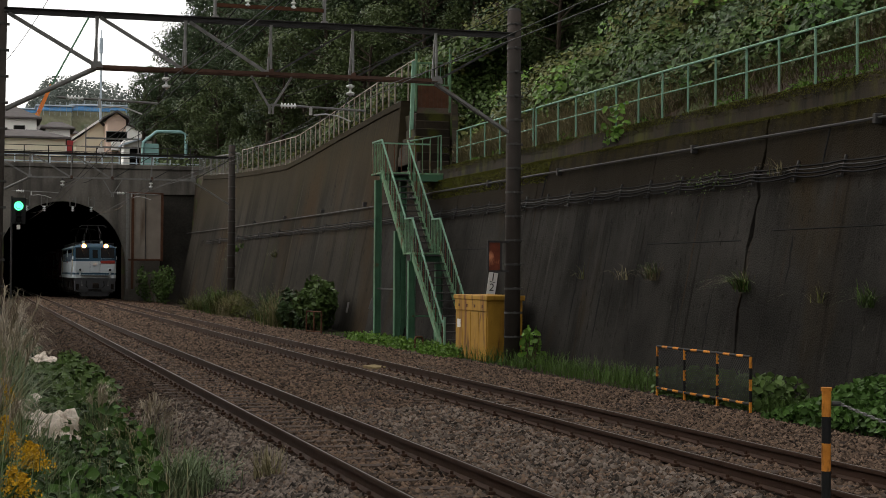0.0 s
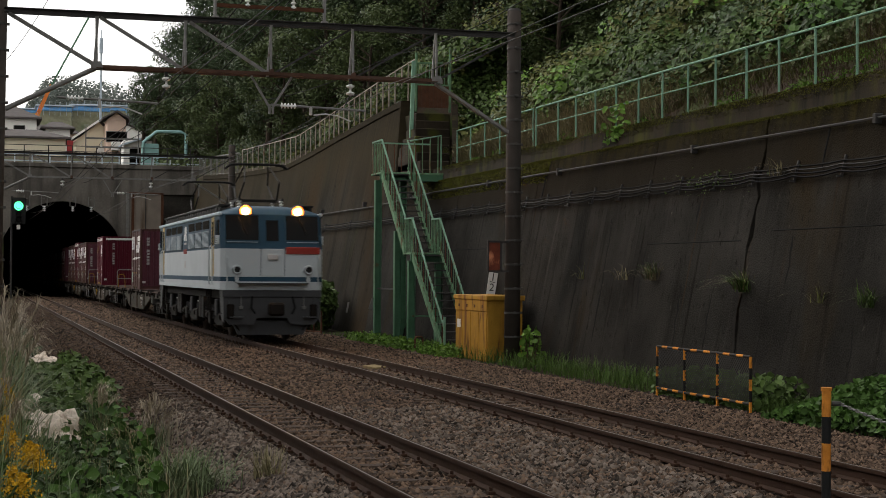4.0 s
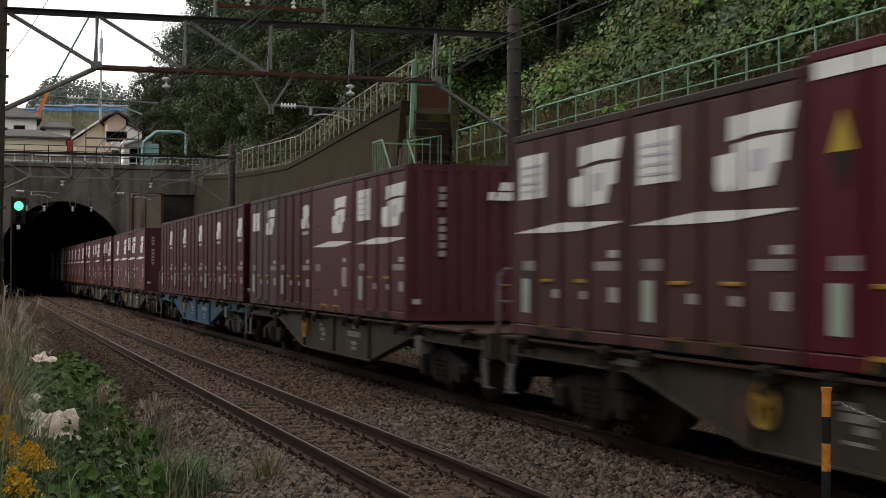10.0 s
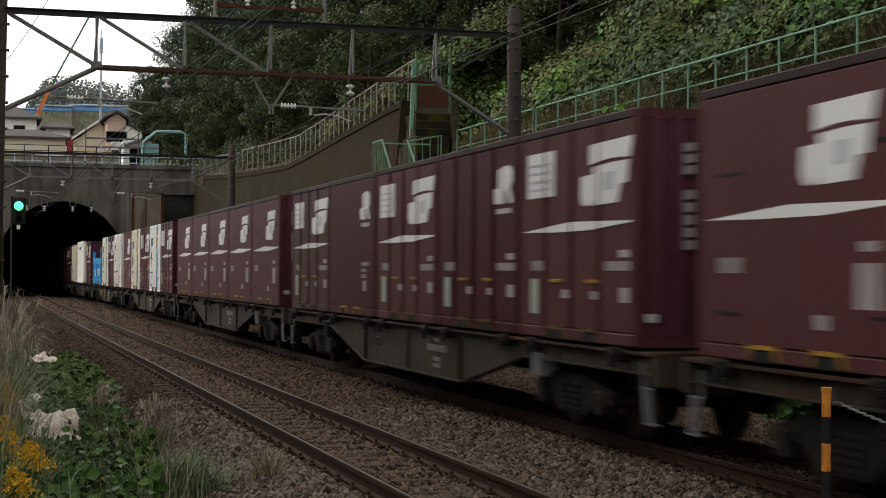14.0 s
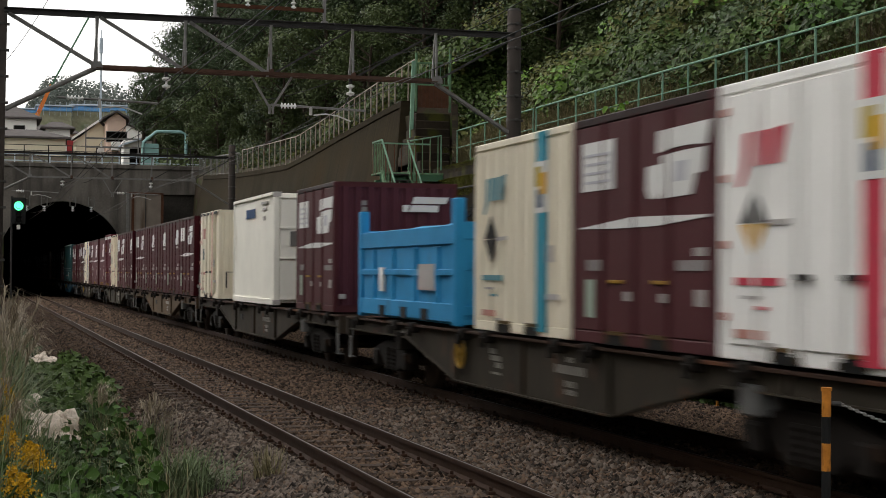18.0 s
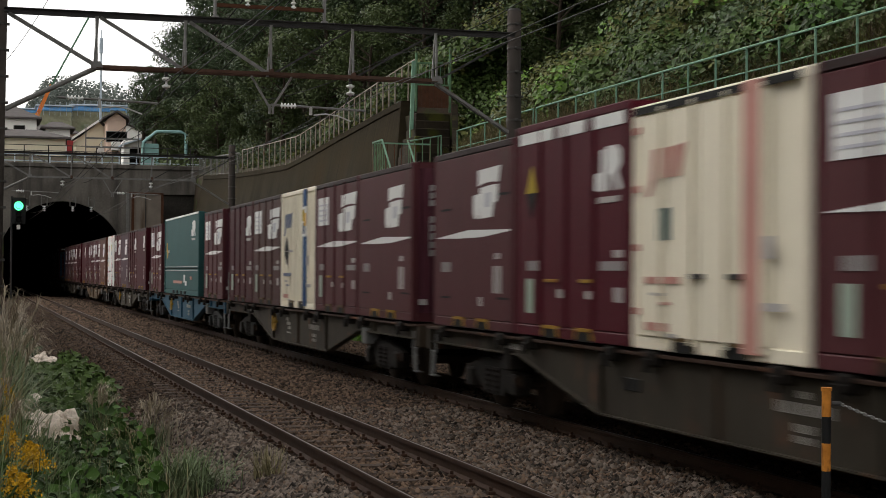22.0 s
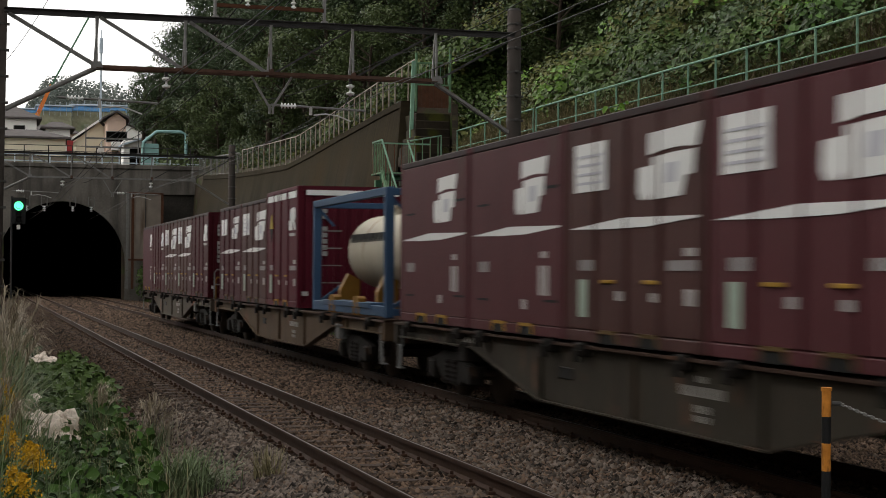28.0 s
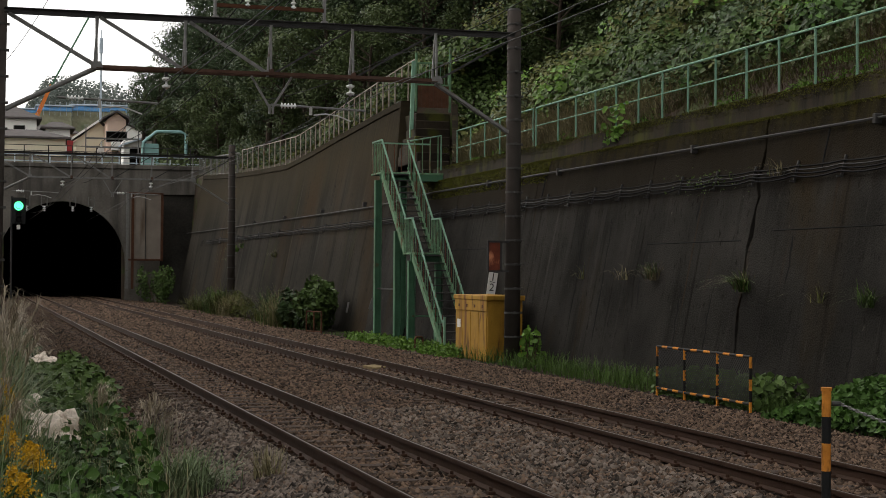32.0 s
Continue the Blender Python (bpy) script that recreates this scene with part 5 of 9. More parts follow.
def bogie(th, y, material, tag=""):
    """Two axles under a cast side frame."""
    b = new("bogie")
    b.parent = th
    b.location = (0, y, 0)
    for sx in (-1, 1):
        f = Geo().prism([(-1.25, 0.42), (-1.25, 0.56), (-0.95, 0.62), (-0.45, 0.72), (0.45, 0.72), (0.95, 0.62), (1.25, 0.56), (1.25, 0.42), (0.75, 0.46), (0.4, 0.24), (-0.4, 0.24), (-0.75, 0.46)], "x", sx * 0.98 - 0.06, sx * 0.98 + 0.06)
        part("side_frame", f, P[material], b)
        for ay in (-0.95, 0.95):
            part("axle_box", Geo().cbox(sx * 0.98 - 0.12, sx * 0.98 + 0.12, ay - 0.15, ay + 0.15, 0.28, 0.56, 0.03), P[material], b)
        for cy in (-0.17, 0.17):
            part("coil_spring", Geo().lathe((sx * 1.0, cy, 0.26), [(0.035 * i, 0.09 if i % 2 else 0.075) for i in range(11)], 10), P[material], b)
        for cy in (-0.405, 0.405) if sx < 0 else ():
            part("brake_shoe", Geo().cbox(sx * 0.72 - 0.05, sx * 0.72 + 0.05, cy - 0.045, cy + 0.045, 0.25, 0.62, 0.02), P[material], b)
    part("bolster", Geo().cbox(-0.98, 0.98, -0.2, 0.2, 0.42, 0.78, 0.02), P[material], b)
    for ay in (-0.95, 0.95):
        part("axle", Geo().cyl((-1.0, ay, 0.43), (1.0, ay, 0.43), 0.07, n=10), P["wheel"], b)
        for sx in (-1, 1):
            prof = [(0, 0.10), (0.0, 0.34), (0.02, 0.36), (0.02, 0.425), (0.09, 0.43), (0.125, 0.455), (0.14, 0.45), (0.14, 0.35), (0.10, 0.33), (0.10, 0.12), (0.13, 0.10)]
            part("wheel", Geo().lathe((sx * 0.64, ay, 0.43), prof, 26, (-sx, 0, 0)), P["wheel"], b, "", True)


def wagon(frame_mat, label, bogie_mat="bogie", brake=True, rails=True):
    th = thing("container_wagon", label, "wagon", "wagons of the freight train")
    H = 9.9
    for sx in (-1, 1):
        sill = [(-H, 0.84), (-H, 1.05), (H, 1.05), (H, 0.84), (5.7, 0.84), (2.95, 0.33), (-2.95, 0.33), (-5.7, 0.84)]
        part("side_sill", Geo().prism(sill, "x", sx * 1.12 - 0.012, sx * 1.12 + 0.012), P[frame_mat], th, "fish-bellied side sill")
        part("sill_flange", Geo().cbox(sx * 1.12 - 0.09, sx * 1.12 + 0.09, -H, H, 1.03, 1.07, 0.006), P["deck"], th)
        fl = Geo()
        for (y0, z0), (y1, z1) in zip([(-H, 0.84), (-5.7, 0.84), (-2.95, 0.33), (2.95, 0.33), (5.7, 0.84)], [(-5.7, 0.84), (-2.95, 0.33), (2.95, 0.33), (5.7, 0.84), (H, 0.84)]):
            fl.bar((sx * 1.10, y0, z0), (sx * 1.10, y1, z1), 0.16, 0.02)
        part("bottom_flange", fl, P[frame_mat], th)
        for y in (-6.9, -2.9, 0.0, 2.9, 6.9) if sx < 0 else ():
            part("stiffener", Geo().cbox(sx * 1.15 - 0.03, sx * 1.15 + 0.03, y - 0.025, y + 0.025, 0.36 if abs(y) < 3.0 else 0.86, 1.03, 0.005), P[frame_mat], th)
    part("centre_sill", Geo().cbox(-0.3, 0.3, -H, H, 0.72, 1.02, 0.01), P["deck"], th)
    part("deck_plate", Geo().cbox(-1.03, 1.03, -H + 0.2, H - 0.2, 1.03, 1.05, 0.004), P["deck"], th, "rust-brown deck plate")
    for y in (-8.5, -5.66, 5.66, 8.5):
        part("cross_bearer", Geo().box(-1.1, 1.1, y - 0.09, y + 0.09, 0.86, 1.028), P["deck"], th)
    part("pipe_run", Geo().cyl((-1.0, -5.4, 0.92), (-1.0, 5.4, 0.92), 0.03, n=6), P["bogie"], th)
    for sy in (-1, 1):
        y0, y1 = sorted((sy * H, sy * (H - 0.18)))
        part("headstock", Geo().cbox(-1.2, 1.2, y0, y1, 0.72, 1.07, 0.015), P[frame_mat], th)
        part("end_deck_plate", Geo().cbox(-1.15, 1.15, *sorted((sy * H, sy * (H - 1.3))), 1.05, 1.075, 0.004), P["deck"], th)
        y = sy * (H + 0.12)
        part("coupler", Geo().cbox(-0.1, 0.1, *sorted((sy * (H - 0.1), sy * (H + 0.3))), 0.80, 0.95, 0.02).cbox(-0.16, 0.16, *sorted((sy * (H + 0.2), sy * (H + 0.46))), 0.74, 1.0, 0.04), P["bogie"], th)
        part("air_hose", Geo().tube([(0.3, sy * H, 0.8), (0.32, sy * (H + 0.2), 0.55), (0.25, sy * (H + 0.42), 0.5), (0.15, sy * (H + 0.46), 0.62)], 0.025), M["rubber"], th)
        for sx in (-1, 1):
            s = Geo()
            # a looped bracket, and below it two slanted straps with a foot bar
            s.tube([(sx * 1.16, sy * 9.50, 0.96), (sx * 1.16, sy * 9.50, 0.70), (sx * 1.16, sy * 9.74, 0.70), (sx * 1.16, sy * 9.74, 0.96)], 0.02)
            for d in (0.0, 0.13):
                s.bar((sx * 1.17, sy * (9.54 + d), 0.70), (sx * 1.17, sy * (9.60 + d), 0.34), 0.02, 0.06)
            s.cbox(*sorted((sx * 1.08, sx * 1.19)), *sorted((sy * 9.58, sy * 9.78)), 0.325, 0.345, 0.004)
            part("step_iron", s, P["step"], th, "pale grey step iron")
    # handrails at the leading end
    y = -10.08
    if rails:
        part("end_handrail", Geo().tube([(-1.1, y + 0.2, 1.07), (-1.12, y, 1.2), (-1.12, y, 1.84), (-1.05, y, 1.93), (1.05, y, 1.93), (1.12, y, 1.84), (1.12, y, 1.2), (1.1, y + 0.2, 1.07)], 0.022), M["galv"], th, "bent grey end handrail")
        part("end_handrail", Geo().cyl((-1.12, y, 1.5), (1.12, y, 1.5), 0.018, n=6), M["galv"], th, "lower grey handrail bar")
    for sx in (-1, 1) if rails else ():
        part("yellow_handrail", Geo().tube([(sx * 1.05, y + 0.25, 1.07), (sx * 1.05, y + 0.27, 1.62), (sx * 1.0, y + 0.32, 1.7), (sx * 0.82, y + 0.32, 1.7), (sx * 0.75, y + 0.27, 1.62), (sx * 0.72, y + 0.25, 1.07)], 0.026), P["yellow_post"], th, "dull yellow looped handrail")
    for j in range(5):
        for d in (-1.35, 1.35):
            yy = SLOT * (j - 2) + d
            cl = Geo().cbox(-1.26, -1.1, yy - 0.12, yy + 0.12, 0.94, 1.10, 0.02).cbox(-1.30, -1.24, yy - 0.05, yy + 0.07, 0.88, 1.02, 0.01)
            part("container_clamp", cl, P["bogie"], th, "dark container clamp")
    if brake:
        g = Geo().tube([(-1.2, 2.6 + 0.2 * math.cos(k * math.pi / 8), 0.74 + 0.2 * math.sin(k * math.pi / 8)) for k in range(17)], 0.022)
        for k in range(3):
            t = k * 2.094 + 0.5
            g.bar((-1.2, 2.6, 0.74), (-1.2, 2.6 + 0.2 * math.cos(t), 0.74 + 0.2 * math.sin(t)), 0.03)
        part("brake_wheel", g.cyl((-1.12, 2.6, 0.74), (-1.23, 2.6, 0.74), 0.04, n=10), P["handle"], th, "yellow spoked hand-brake wheel")
        for y0, y1, z0, z1 in ((1.14, 1.42, 0.80, 0.87), (0.95, 1.38, 0.71, 0.78), (0.92, 1.18, 0.62, 0.69), (0.95, 1.35, 0.53, 0.56)):
            part("maker_mark", Geo().prism([(y0, z0), (y1, z0), (y1 - 0.02, z1), (y0 + 0.02, z1)], "x", -1.138, -1.13), P["faint"], th, "worn pale painted mark")
    else:
        # no real opening: the hole's shade is a black block on the sill
        part("sill_hole", Geo().cbox(-1.146, -1.1, 1.85, 2.25, 0.64, 0.78, 0.01), M["black"], th, "dark hole in the sill")
    for y0, y1, z0, z1 in ((-2.1, -1.1, 0.70, 0.80), (-1.72, -1.5, 0.84, 0.90), (-1.8, -1.42, 0.55, 0.62), (-1.8, -1.42, 0.46, 0.52), (5.6, 6.3, 0.9, 0.97)):
        g = Geo().prism(comb(y0, y1, z0, z1, max(3, int((y1 - y0) / 0.10)), 0.6), "x", -1.138, -1.13)
        part("writing_bar", g, P["faint"], th, "worn pale stencilled characters")
    for y in (-6.25, 6.1):
        part("valve_box", Geo().cbox(-1.2, -0.95, y - 0.16, y + 0.16, 0.62, 0.9, 0.02), P["step" if y < 0 else "bogie"], th, "small box hung under the sill")
    part("brake_cylinder", Geo().cyl((-0.5, -1.6, 0.6), (-0.5, -0.9, 0.6), 0.17, n=12), P["bogie"], th)
    part("air_tank", Geo().cyl((0.5, -1.4, 0.6), (0.5, 0.2, 0.6), 0.2, n=14), P["bogie"], th)
    for y in (-7.1, 7.1):
        bogie(th, y, bogie_mat)
    return th


# the kinds, by letter
KINDS = {
    "s": container("stripe", "brown", "brown steel freight container with white emblem and wedge stripe"),
    "o": container("stripe", "brown_old", "weathered brown steel freight container with white wedge stripe"),
    "p": container("plain", "purple", "purplish-grey steel freight container with a white notice panel"),
    "c": container("small", "red", "maroon steel freight container with small white emblem and stripe"),
    "b": container("B", "brown", "plain-sided brown freight container with white wedge stripe"),
    "q": container("B", "purple", "plain-sided purplish freight container with white wedge stripe"),
    "z": container("B", "orange_brown", "plain-sided rusty orange-brown freight container with white stripe"),
    "r": container("round", "red", "maroon steel freight container with a white two-stroke emblem"),
    "R": container("roundB", "red", "plain-sided maroon freight container with a white emblem"),
    "t": container("tall", "red_new", "tall crimson freight container with white top stripes"),
    "w": private_box("white", "cyan", False, "white ribbed freight container with a light blue stripe"),
    "y": private_box("cream", "cyan", False, "cream ribbed freight container with a light blue stripe"),
    "n": private_box("cream", "navy", False, "cream ribbed freight container with a navy stripe"),
    "d": private_box("white", "scarlet", True, "white freight container with doors and a red stripe"),
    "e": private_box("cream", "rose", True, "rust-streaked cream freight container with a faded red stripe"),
    "F": reefer(),
    "K": bulk_bin(),
    "L": long_box(),
    "T": tank(),
}
WAGONS = {
    "g": wagon("frame_grey", "olive-grey flat container wagon on two bogies"),
    "a": wagon("frame_tan", "dusty tan flat container wagon on two bogies", brake=False),
    "u": wagon("frame_blue", "blue flat container wagon on two grey bogies", "bogie_grey"),
    "v": wagon("frame_pale", "pale dusty flat container wagon on two bogies", brake=False),
    "h": wagon("frame_grey", "olive-grey flat container wagon with a yellow brake wheel", rails=False),
    "G": wagon("frame_grey", "olive-grey flat container wagon without end handrails", brake=False, rails=False),
    "A": wagon("frame_tan", "dusty tan flat container wagon without end handrails", brake=False, rails=False),
    "U": wagon("frame_blue", "blue flat container wagon without end handrails", "bogie_grey", rails=False),
}
BARE_ENDS = {0, 4, 6, 7, 8, 10, 12, 17, 18}
# from the locomotive back: the wagon's paint, its five slots (- is empty), and its stretch in the couplings
CONSIST = [
    ("g", "--o--", 0.0), ("g", "--t--", -0.05), ("g", "ootoo", 0.2), ("g", "-sbrp", 0.15), ("u", "rrrrr", -0.3),
    ("g", "-bobb", 0.25), ("g", "srsRo", 0.25), ("g", "bbbbb", 0.25), ("g", "swsyb", 0.25), ("g", "dsyK-", 0.15),
    ("g", "s-F-e", 0.1), ("a", "crrrc", 0.1), ("g", "rsetb", 0.1), ("h", "bsnor", 0.0), ("u", "s-L-s", -0.35),
    ("g", "RrqsZ", -0.15), ("a", "zssrR", -0.05), ("g", "rsobb", 0.0), ("a", "T-toc", 0.1), ("v", "roorR", 0.35),
]
CONTAINER_Z = 1.11
for k, (paint_key, slots, slack) in enumerate(CONSIST):
    mid = LOCO + PITCH_W * (k + 0.5) + slack
    joins(copy_thing(WAGONS[paint_key.upper() if k in BARE_ENDS else paint_key], pose(0, 0, 0)), mid)
    for j, key in enumerate(slots):
        if key == "-":
            continue
        off = SLOT * (j - 2) + {13: -0.18, 14: -0.12, 18: -0.55}.get(k, 0.0)      # three loads stand a little forward
        if key == "K":
            off = SLOT * 1.5 + 0.1
        if key == "T":
            off = -7.05
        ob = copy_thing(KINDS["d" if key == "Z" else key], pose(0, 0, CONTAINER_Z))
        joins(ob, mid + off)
for ob in (*KINDS.values(), *WAGONS.values()):
    for o in (*ob.children_recursive, ob):
        bpy.data.objects.remove(o)

# ---- the locomotive ----
P["loco_white"] = paint("pale_grey_white_loco_paint", (0.385, 0.415, 0.43), 0.1, (((0.28, 0.27, 0.25), 0.28, 1.2, (1, 1, 0.2)),))
P["loco_blue"] = paint("slate_blue_loco_paint", (0.020, 0.050, 0.078), 0.15, (((0.035, 0.055, 0.07), 0.3, 1.0, (1, 1, 0.2)),))
# pale tone carries the blue roof edge's highlight; also paints the wash rails
P["loco_highlight_rail"] = paint("pale_blue_grey_highlight_and_rail_paint", (0.30, 0.36, 0.40), 0.15)
P["loco_cream"] = paint("ochre_cream_door_paint", (0.36, 0.255, 0.095), 0.18, (((0.16, 0.11, 0.05), 0.3, 2.0, (1, 1, 0.2)),))
P["loco_roof"] = paint("dark_grey_roof_paint", (0.016, 0.015, 0.0145), 0.3)
P["loco_grey"] = paint("grey_skirt_paint", (0.046, 0.047, 0.049), 0.25, ((GRIME, 0.35, 2.0, (1, 1, 0.5)),))
P["louver_back"] = paint("shaded_louvre_panel", (0.05, 0.075, 0.095), 0.2)
P["louver"] = mat("grey_blue_louvre", (0.15, 0.195, 0.225), 0.5, 0.1, var=0.12, scale=3, fine=20)
P["plate_red"] = paint("dull_red_plate", (0.22, 0.03, 0.022), 0.15)


def locomotive():
    th = thing("locomotive", "slate-blue and white electric locomotive with lit headlights", "locomotive")
    y0, y1, w = -7.4, 7.95, 1.4
    roof = [(-w, 3.44), (-w + 0.06, 3.52), (-1.05, 3.64), (-0.5, 3.71), (0.5, 3.71), (1.05, 3.64), (w - 0.06, 3.52), (w, 3.44)]
    # body bands, the ends raked back a little above the waist
    def band(name, z0, z1, material, rake0=0.0, rake1=0.0, grow=0.0):
        b = w + grow
        vs = []
        for z, rk in ((z0, rake0), (z1, rake1)):
            vs += [(-b + 0.12, y0 - grow + rk, z), (b - 0.12, y0 - grow + rk, z), (b, y0 + 0.2 + rk, z), (b, y1 - 0.2 - rk, z), (b - 0.12, y1 + grow - rk, z), (-b + 0.12, y1 + grow - rk, z), (-b, y1 - 0.2 - rk, z), (-b, y0 + 0.2 + rk, z)]
        fs = [tuple(range(8))[::-1], tuple(range(8, 16))] + [(i, (i + 1) % 8, 8 + (i + 1) % 8, 8 + i) for i in range(8)]
        return part(name, Geo().add(vs, fs), P[material], th)
    band("lower_body", 1.38, 1.61, "loco_white")
    band("waist_stripe", 1.61, 1.735, "loco_blue")
    band("middle_body", 1.735, 2.50, "loco_white")
    band("upper_body", 2.50, 3.44, "loco_blue", 0.0, 0.22)
    part("roof", Geo().prism([(x, z) for x, z in roof], "y", y0 + 1.35, y1 - 1.35), P["loco_roof"], th, "sooty dark roof")
    for sy, yy in ((-1, y0), (1, y1)):
        # the brow falls towards the front and rounds off at the corners
        n, rows = len(roof), []
        for d, f, k in ((0.22, 0.0, 0.985), (0.34, 0.42, 0.975), (0.60, 0.72, 0.99), (1.36, 1.0, 1.0)):
            rows.append([(x * k, yy - sy * (d + 0.10 * (x / 1.4) ** 2 * (d < 0.5)), 3.44 + (z - 3.44) * f) for x, z in roof])
        vs = [p for r in rows for p in r]
        fs = [(j * n + i, j * n + i + 1, j * n + n + i + 1, j * n + n + i) for j in range(3) for i in range(n - 1)]
        fs += [tuple(range(3 * n, 4 * n))[::-1], tuple(j * n for j in range(4)) + tuple(j * n + n - 1 for j in range(3, -1, -1))]
        part("roof_brow", Geo().add(vs, fs), P["loco_blue"], th, "", True)
    for sx in (-1, 1):
        part("rain_gutter", Geo().cbox(*sorted((sx * (w - 0.05), sx * (w + 0.03))), y0 + 0.3, y1 - 0.3, 3.40, 3.495, 0.02), P["loco_highlight_rail"], th, "pale gutter along the roof edge")
        # side louvres and lights
        for a, b in ((-5.08, -3.62), (-3.5, -2.02), (-1.9, -0.42), (1.08, 2.5), (2.62, 4.05), (4.17, 5.6)):
            x0, x1 = sorted((sx * (w - 0.02), sx * (w + 0.012)))
            fr = part("louvre_panel", Geo().cbox(x0, x1, a, b, 2.55, 3.03, 0.008), P["louver_back"], th)
            for i in range(14 if sx < 0 else 0):
                z = 2.578 + i * 0.0325
                part("louvre_slat", Geo().prism([(sx * (w + 0.005), z), (sx * (w + 0.028), z - 0.001), (sx * (w + 0.020), z + 0.012)], "y", a + 0.05, b - 0.05), P["louver"], fr, "")
            part("side_light", Geo().cbox(x0, x1, a + 0.06, b - 0.06, 3.08, 3.33, 0.01), M["glass_dark"], th, "narrow dark window")
        for a, b in ((-6.0, -5.52), (6.16, 6.64)):
            x0, x1 = sorted((sx * (w - 0.03), sx * (w + 0.012)))
            d = part("cab_door", Geo().cbox(x0, x1, a, b, 1.75, 3.38, 0.01), P["loco_cream"], th, "ochre-cream cab door")
            part("door_window", Geo().cbox(*sorted((sx * (w), sx * (w + 0.018))), a + 0.07, b - 0.14, 2.57, 3.26, 0.01), M["glass_dark"], d)
            for e in (a - 0.07, b + 0.07):
                part("grab_rail", Geo().tube([(sx * (w + 0.01), e, 1.5), (sx * (w + 0.06), e, 1.55), (sx * (w + 0.06), e, 2.55), (sx * (w + 0.01), e, 2.6)], 0.016), P["loco_white"], th)
        for a, b in ((-6.98, -6.28), (6.95, 7.55)):
            wn_ = part("cab_side_window", Geo().cbox(*sorted((sx * (w - 0.02), sx * (w + 0.012))), a, b, 2.68, 3.3, 0.015), M["glass_dark"], th)
            part("sash", Geo().bar((sx * (w + 0.015), (a + b) / 2, 2.7), (sx * (w + 0.015), (a + b) / 2, 3.28), 0.03), P["loco_blue"], wn_)
        for a, b in ((-7.02, -6.66), (7.28, 7.5)):
            vb = part("cab_vent", Geo().cbox(*sorted((sx * (w - 0.01), sx * (w + 0.07))), a, b, 2.62, 2.86, 0.01), P["loco_white"], th, "small pale louvred box on the cab side")
            for i in range(4):
                part("vent_slit", Geo().box(*sorted((sx * (w + 0.066), sx * (w + 0.074))), a + 0.03, b - 0.03, 2.655 + i * 0.05, 2.672 + i * 0.05), M["darksteel"], vb)
        part("name_plate", Geo().cbox(*sorted((sx * w, sx * (w + 0.012))), -0.02, 0.72, 2.42, 2.56, 0.004), P["plate_red"], th, "dull red name plate")
        part("number_panel", Geo().cbox(*sorted((sx * w, sx * (w + 0.01))), 0.22, 0.5, 1.98, 2.2, 0.004), P["mark_dirty"], th)
        part("maker_plate", Geo().cbox(*sorted((sx * w, sx * (w + 0.01))), 7.3, 7.55, 1.95, 2.12, 0.004), P["mark_dirty"], th)
    emblem_round(th, 0.05, 0.68, 2.72, 3.28, -w)
    # both cab fronts
    for sy, yy in ((-1, y0), (1, y1)):
        def fy(z):
            return yy - sy * (0.22 * max(0, (z - 2.5)) / 0.94)
        for a, b in ((-1.29, -0.36), (0.36, 1.29)):
            z0, z1 = 2.72, 3.42
            vs = [(x, fy(z) + sy * o, z) for o in (0.012, -0.03) for x, z in ((a, z0), (b, z0), (b, z1), (a, z1))]
            part("windscreen", Geo().add(vs, [(0, 1, 2, 3), (7, 6, 5, 4), (0, 4, 5, 1), (1, 5, 6, 2), (2, 6, 7, 3), (3, 7, 4, 0)]), M["glass_dark"], th, "dark cab windscreen")
            fr = Geo()
            c = [(a, fy(z0) + sy * 0.015, z0), (b, fy(z0) + sy * 0.015, z0), (b, fy(z1) + sy * 0.015, z1), (a, fy(z1) + sy * 0.015, z1)]
            for i in range(4):
                fr.bar(c[i], c[(i + 1) % 4], 0.03, 0.03)
            part("windscreen_frame", fr, P["loco_blue"], th)
            mx = (a + b) / 2
            part("wiper", Geo().bar((mx - 0.1, fy(3.36) + sy * 0.04, 3.36), (mx + 0.12, fy(2.9) + sy * 0.04, 2.9), 0.02), M["black"], th)
            part("wash_rail", Geo().bar((a + 0.03, fy(2.68) + sy * 0.02, 2.68), (b - 0.03, fy(2.68) + sy * 0.02, 2.68), 0.02), P["loco_highlight_rail"], th, "thin pale rail under the windscreen")
        for sx in (-1, 1):
            part("corner_window", Geo().add([(sx * x, yy - sy * (d + 0.22 * (z - 2.5) / 0.94), z) for o in (0, 1) for x, d, z in ((1.30 - 0.05 * o, 0.035 + 0.05 * o, 2.76), (1.402 - 0.05 * o, 0.205 + 0.02 * o, 2.76), (1.402 - 0.05 * o, 0.205 + 0.02 * o, 3.34), (1.30 - 0.05 * o, 0.035 + 0.05 * o, 3.34))], [(0, 1, 2, 3), (7, 6, 5, 4), (0, 4, 5, 1), (1, 5, 6, 2), (2, 6, 7, 3), (3, 7, 4, 0)]), M["glass_dark"], th, "narrow wrap-round corner pane")
            part("door_seam", Geo().bar((sx * 0.33, yy + sy * 0.008, 1.76), (sx * 0.33, yy + sy * 0.008, 2.5), 0.012), P["loco_grey"], th)
        part("end_door", Geo().cbox(-0.29, 0.29, *sorted((fy(2.5) + sy * 0.02, fy(2.5) - sy * 0.02)), 1.76, 2.5, 0.01), P["loco_white"], th)
        part("end_door_window", Geo().add([(x, fy(z) + sy * o, z) for o in (0.014, -0.03) for x, z in ((-0.17, 2.72), (0.17, 2.72), (0.17, 3.28), (-0.17, 3.28))], [(0, 1, 2, 3), (7, 6, 5, 4), (0, 4, 5, 1), (1, 5, 6, 2), (2, 6, 7, 3), (3, 7, 4, 0)]), M["glass_dark"], th)
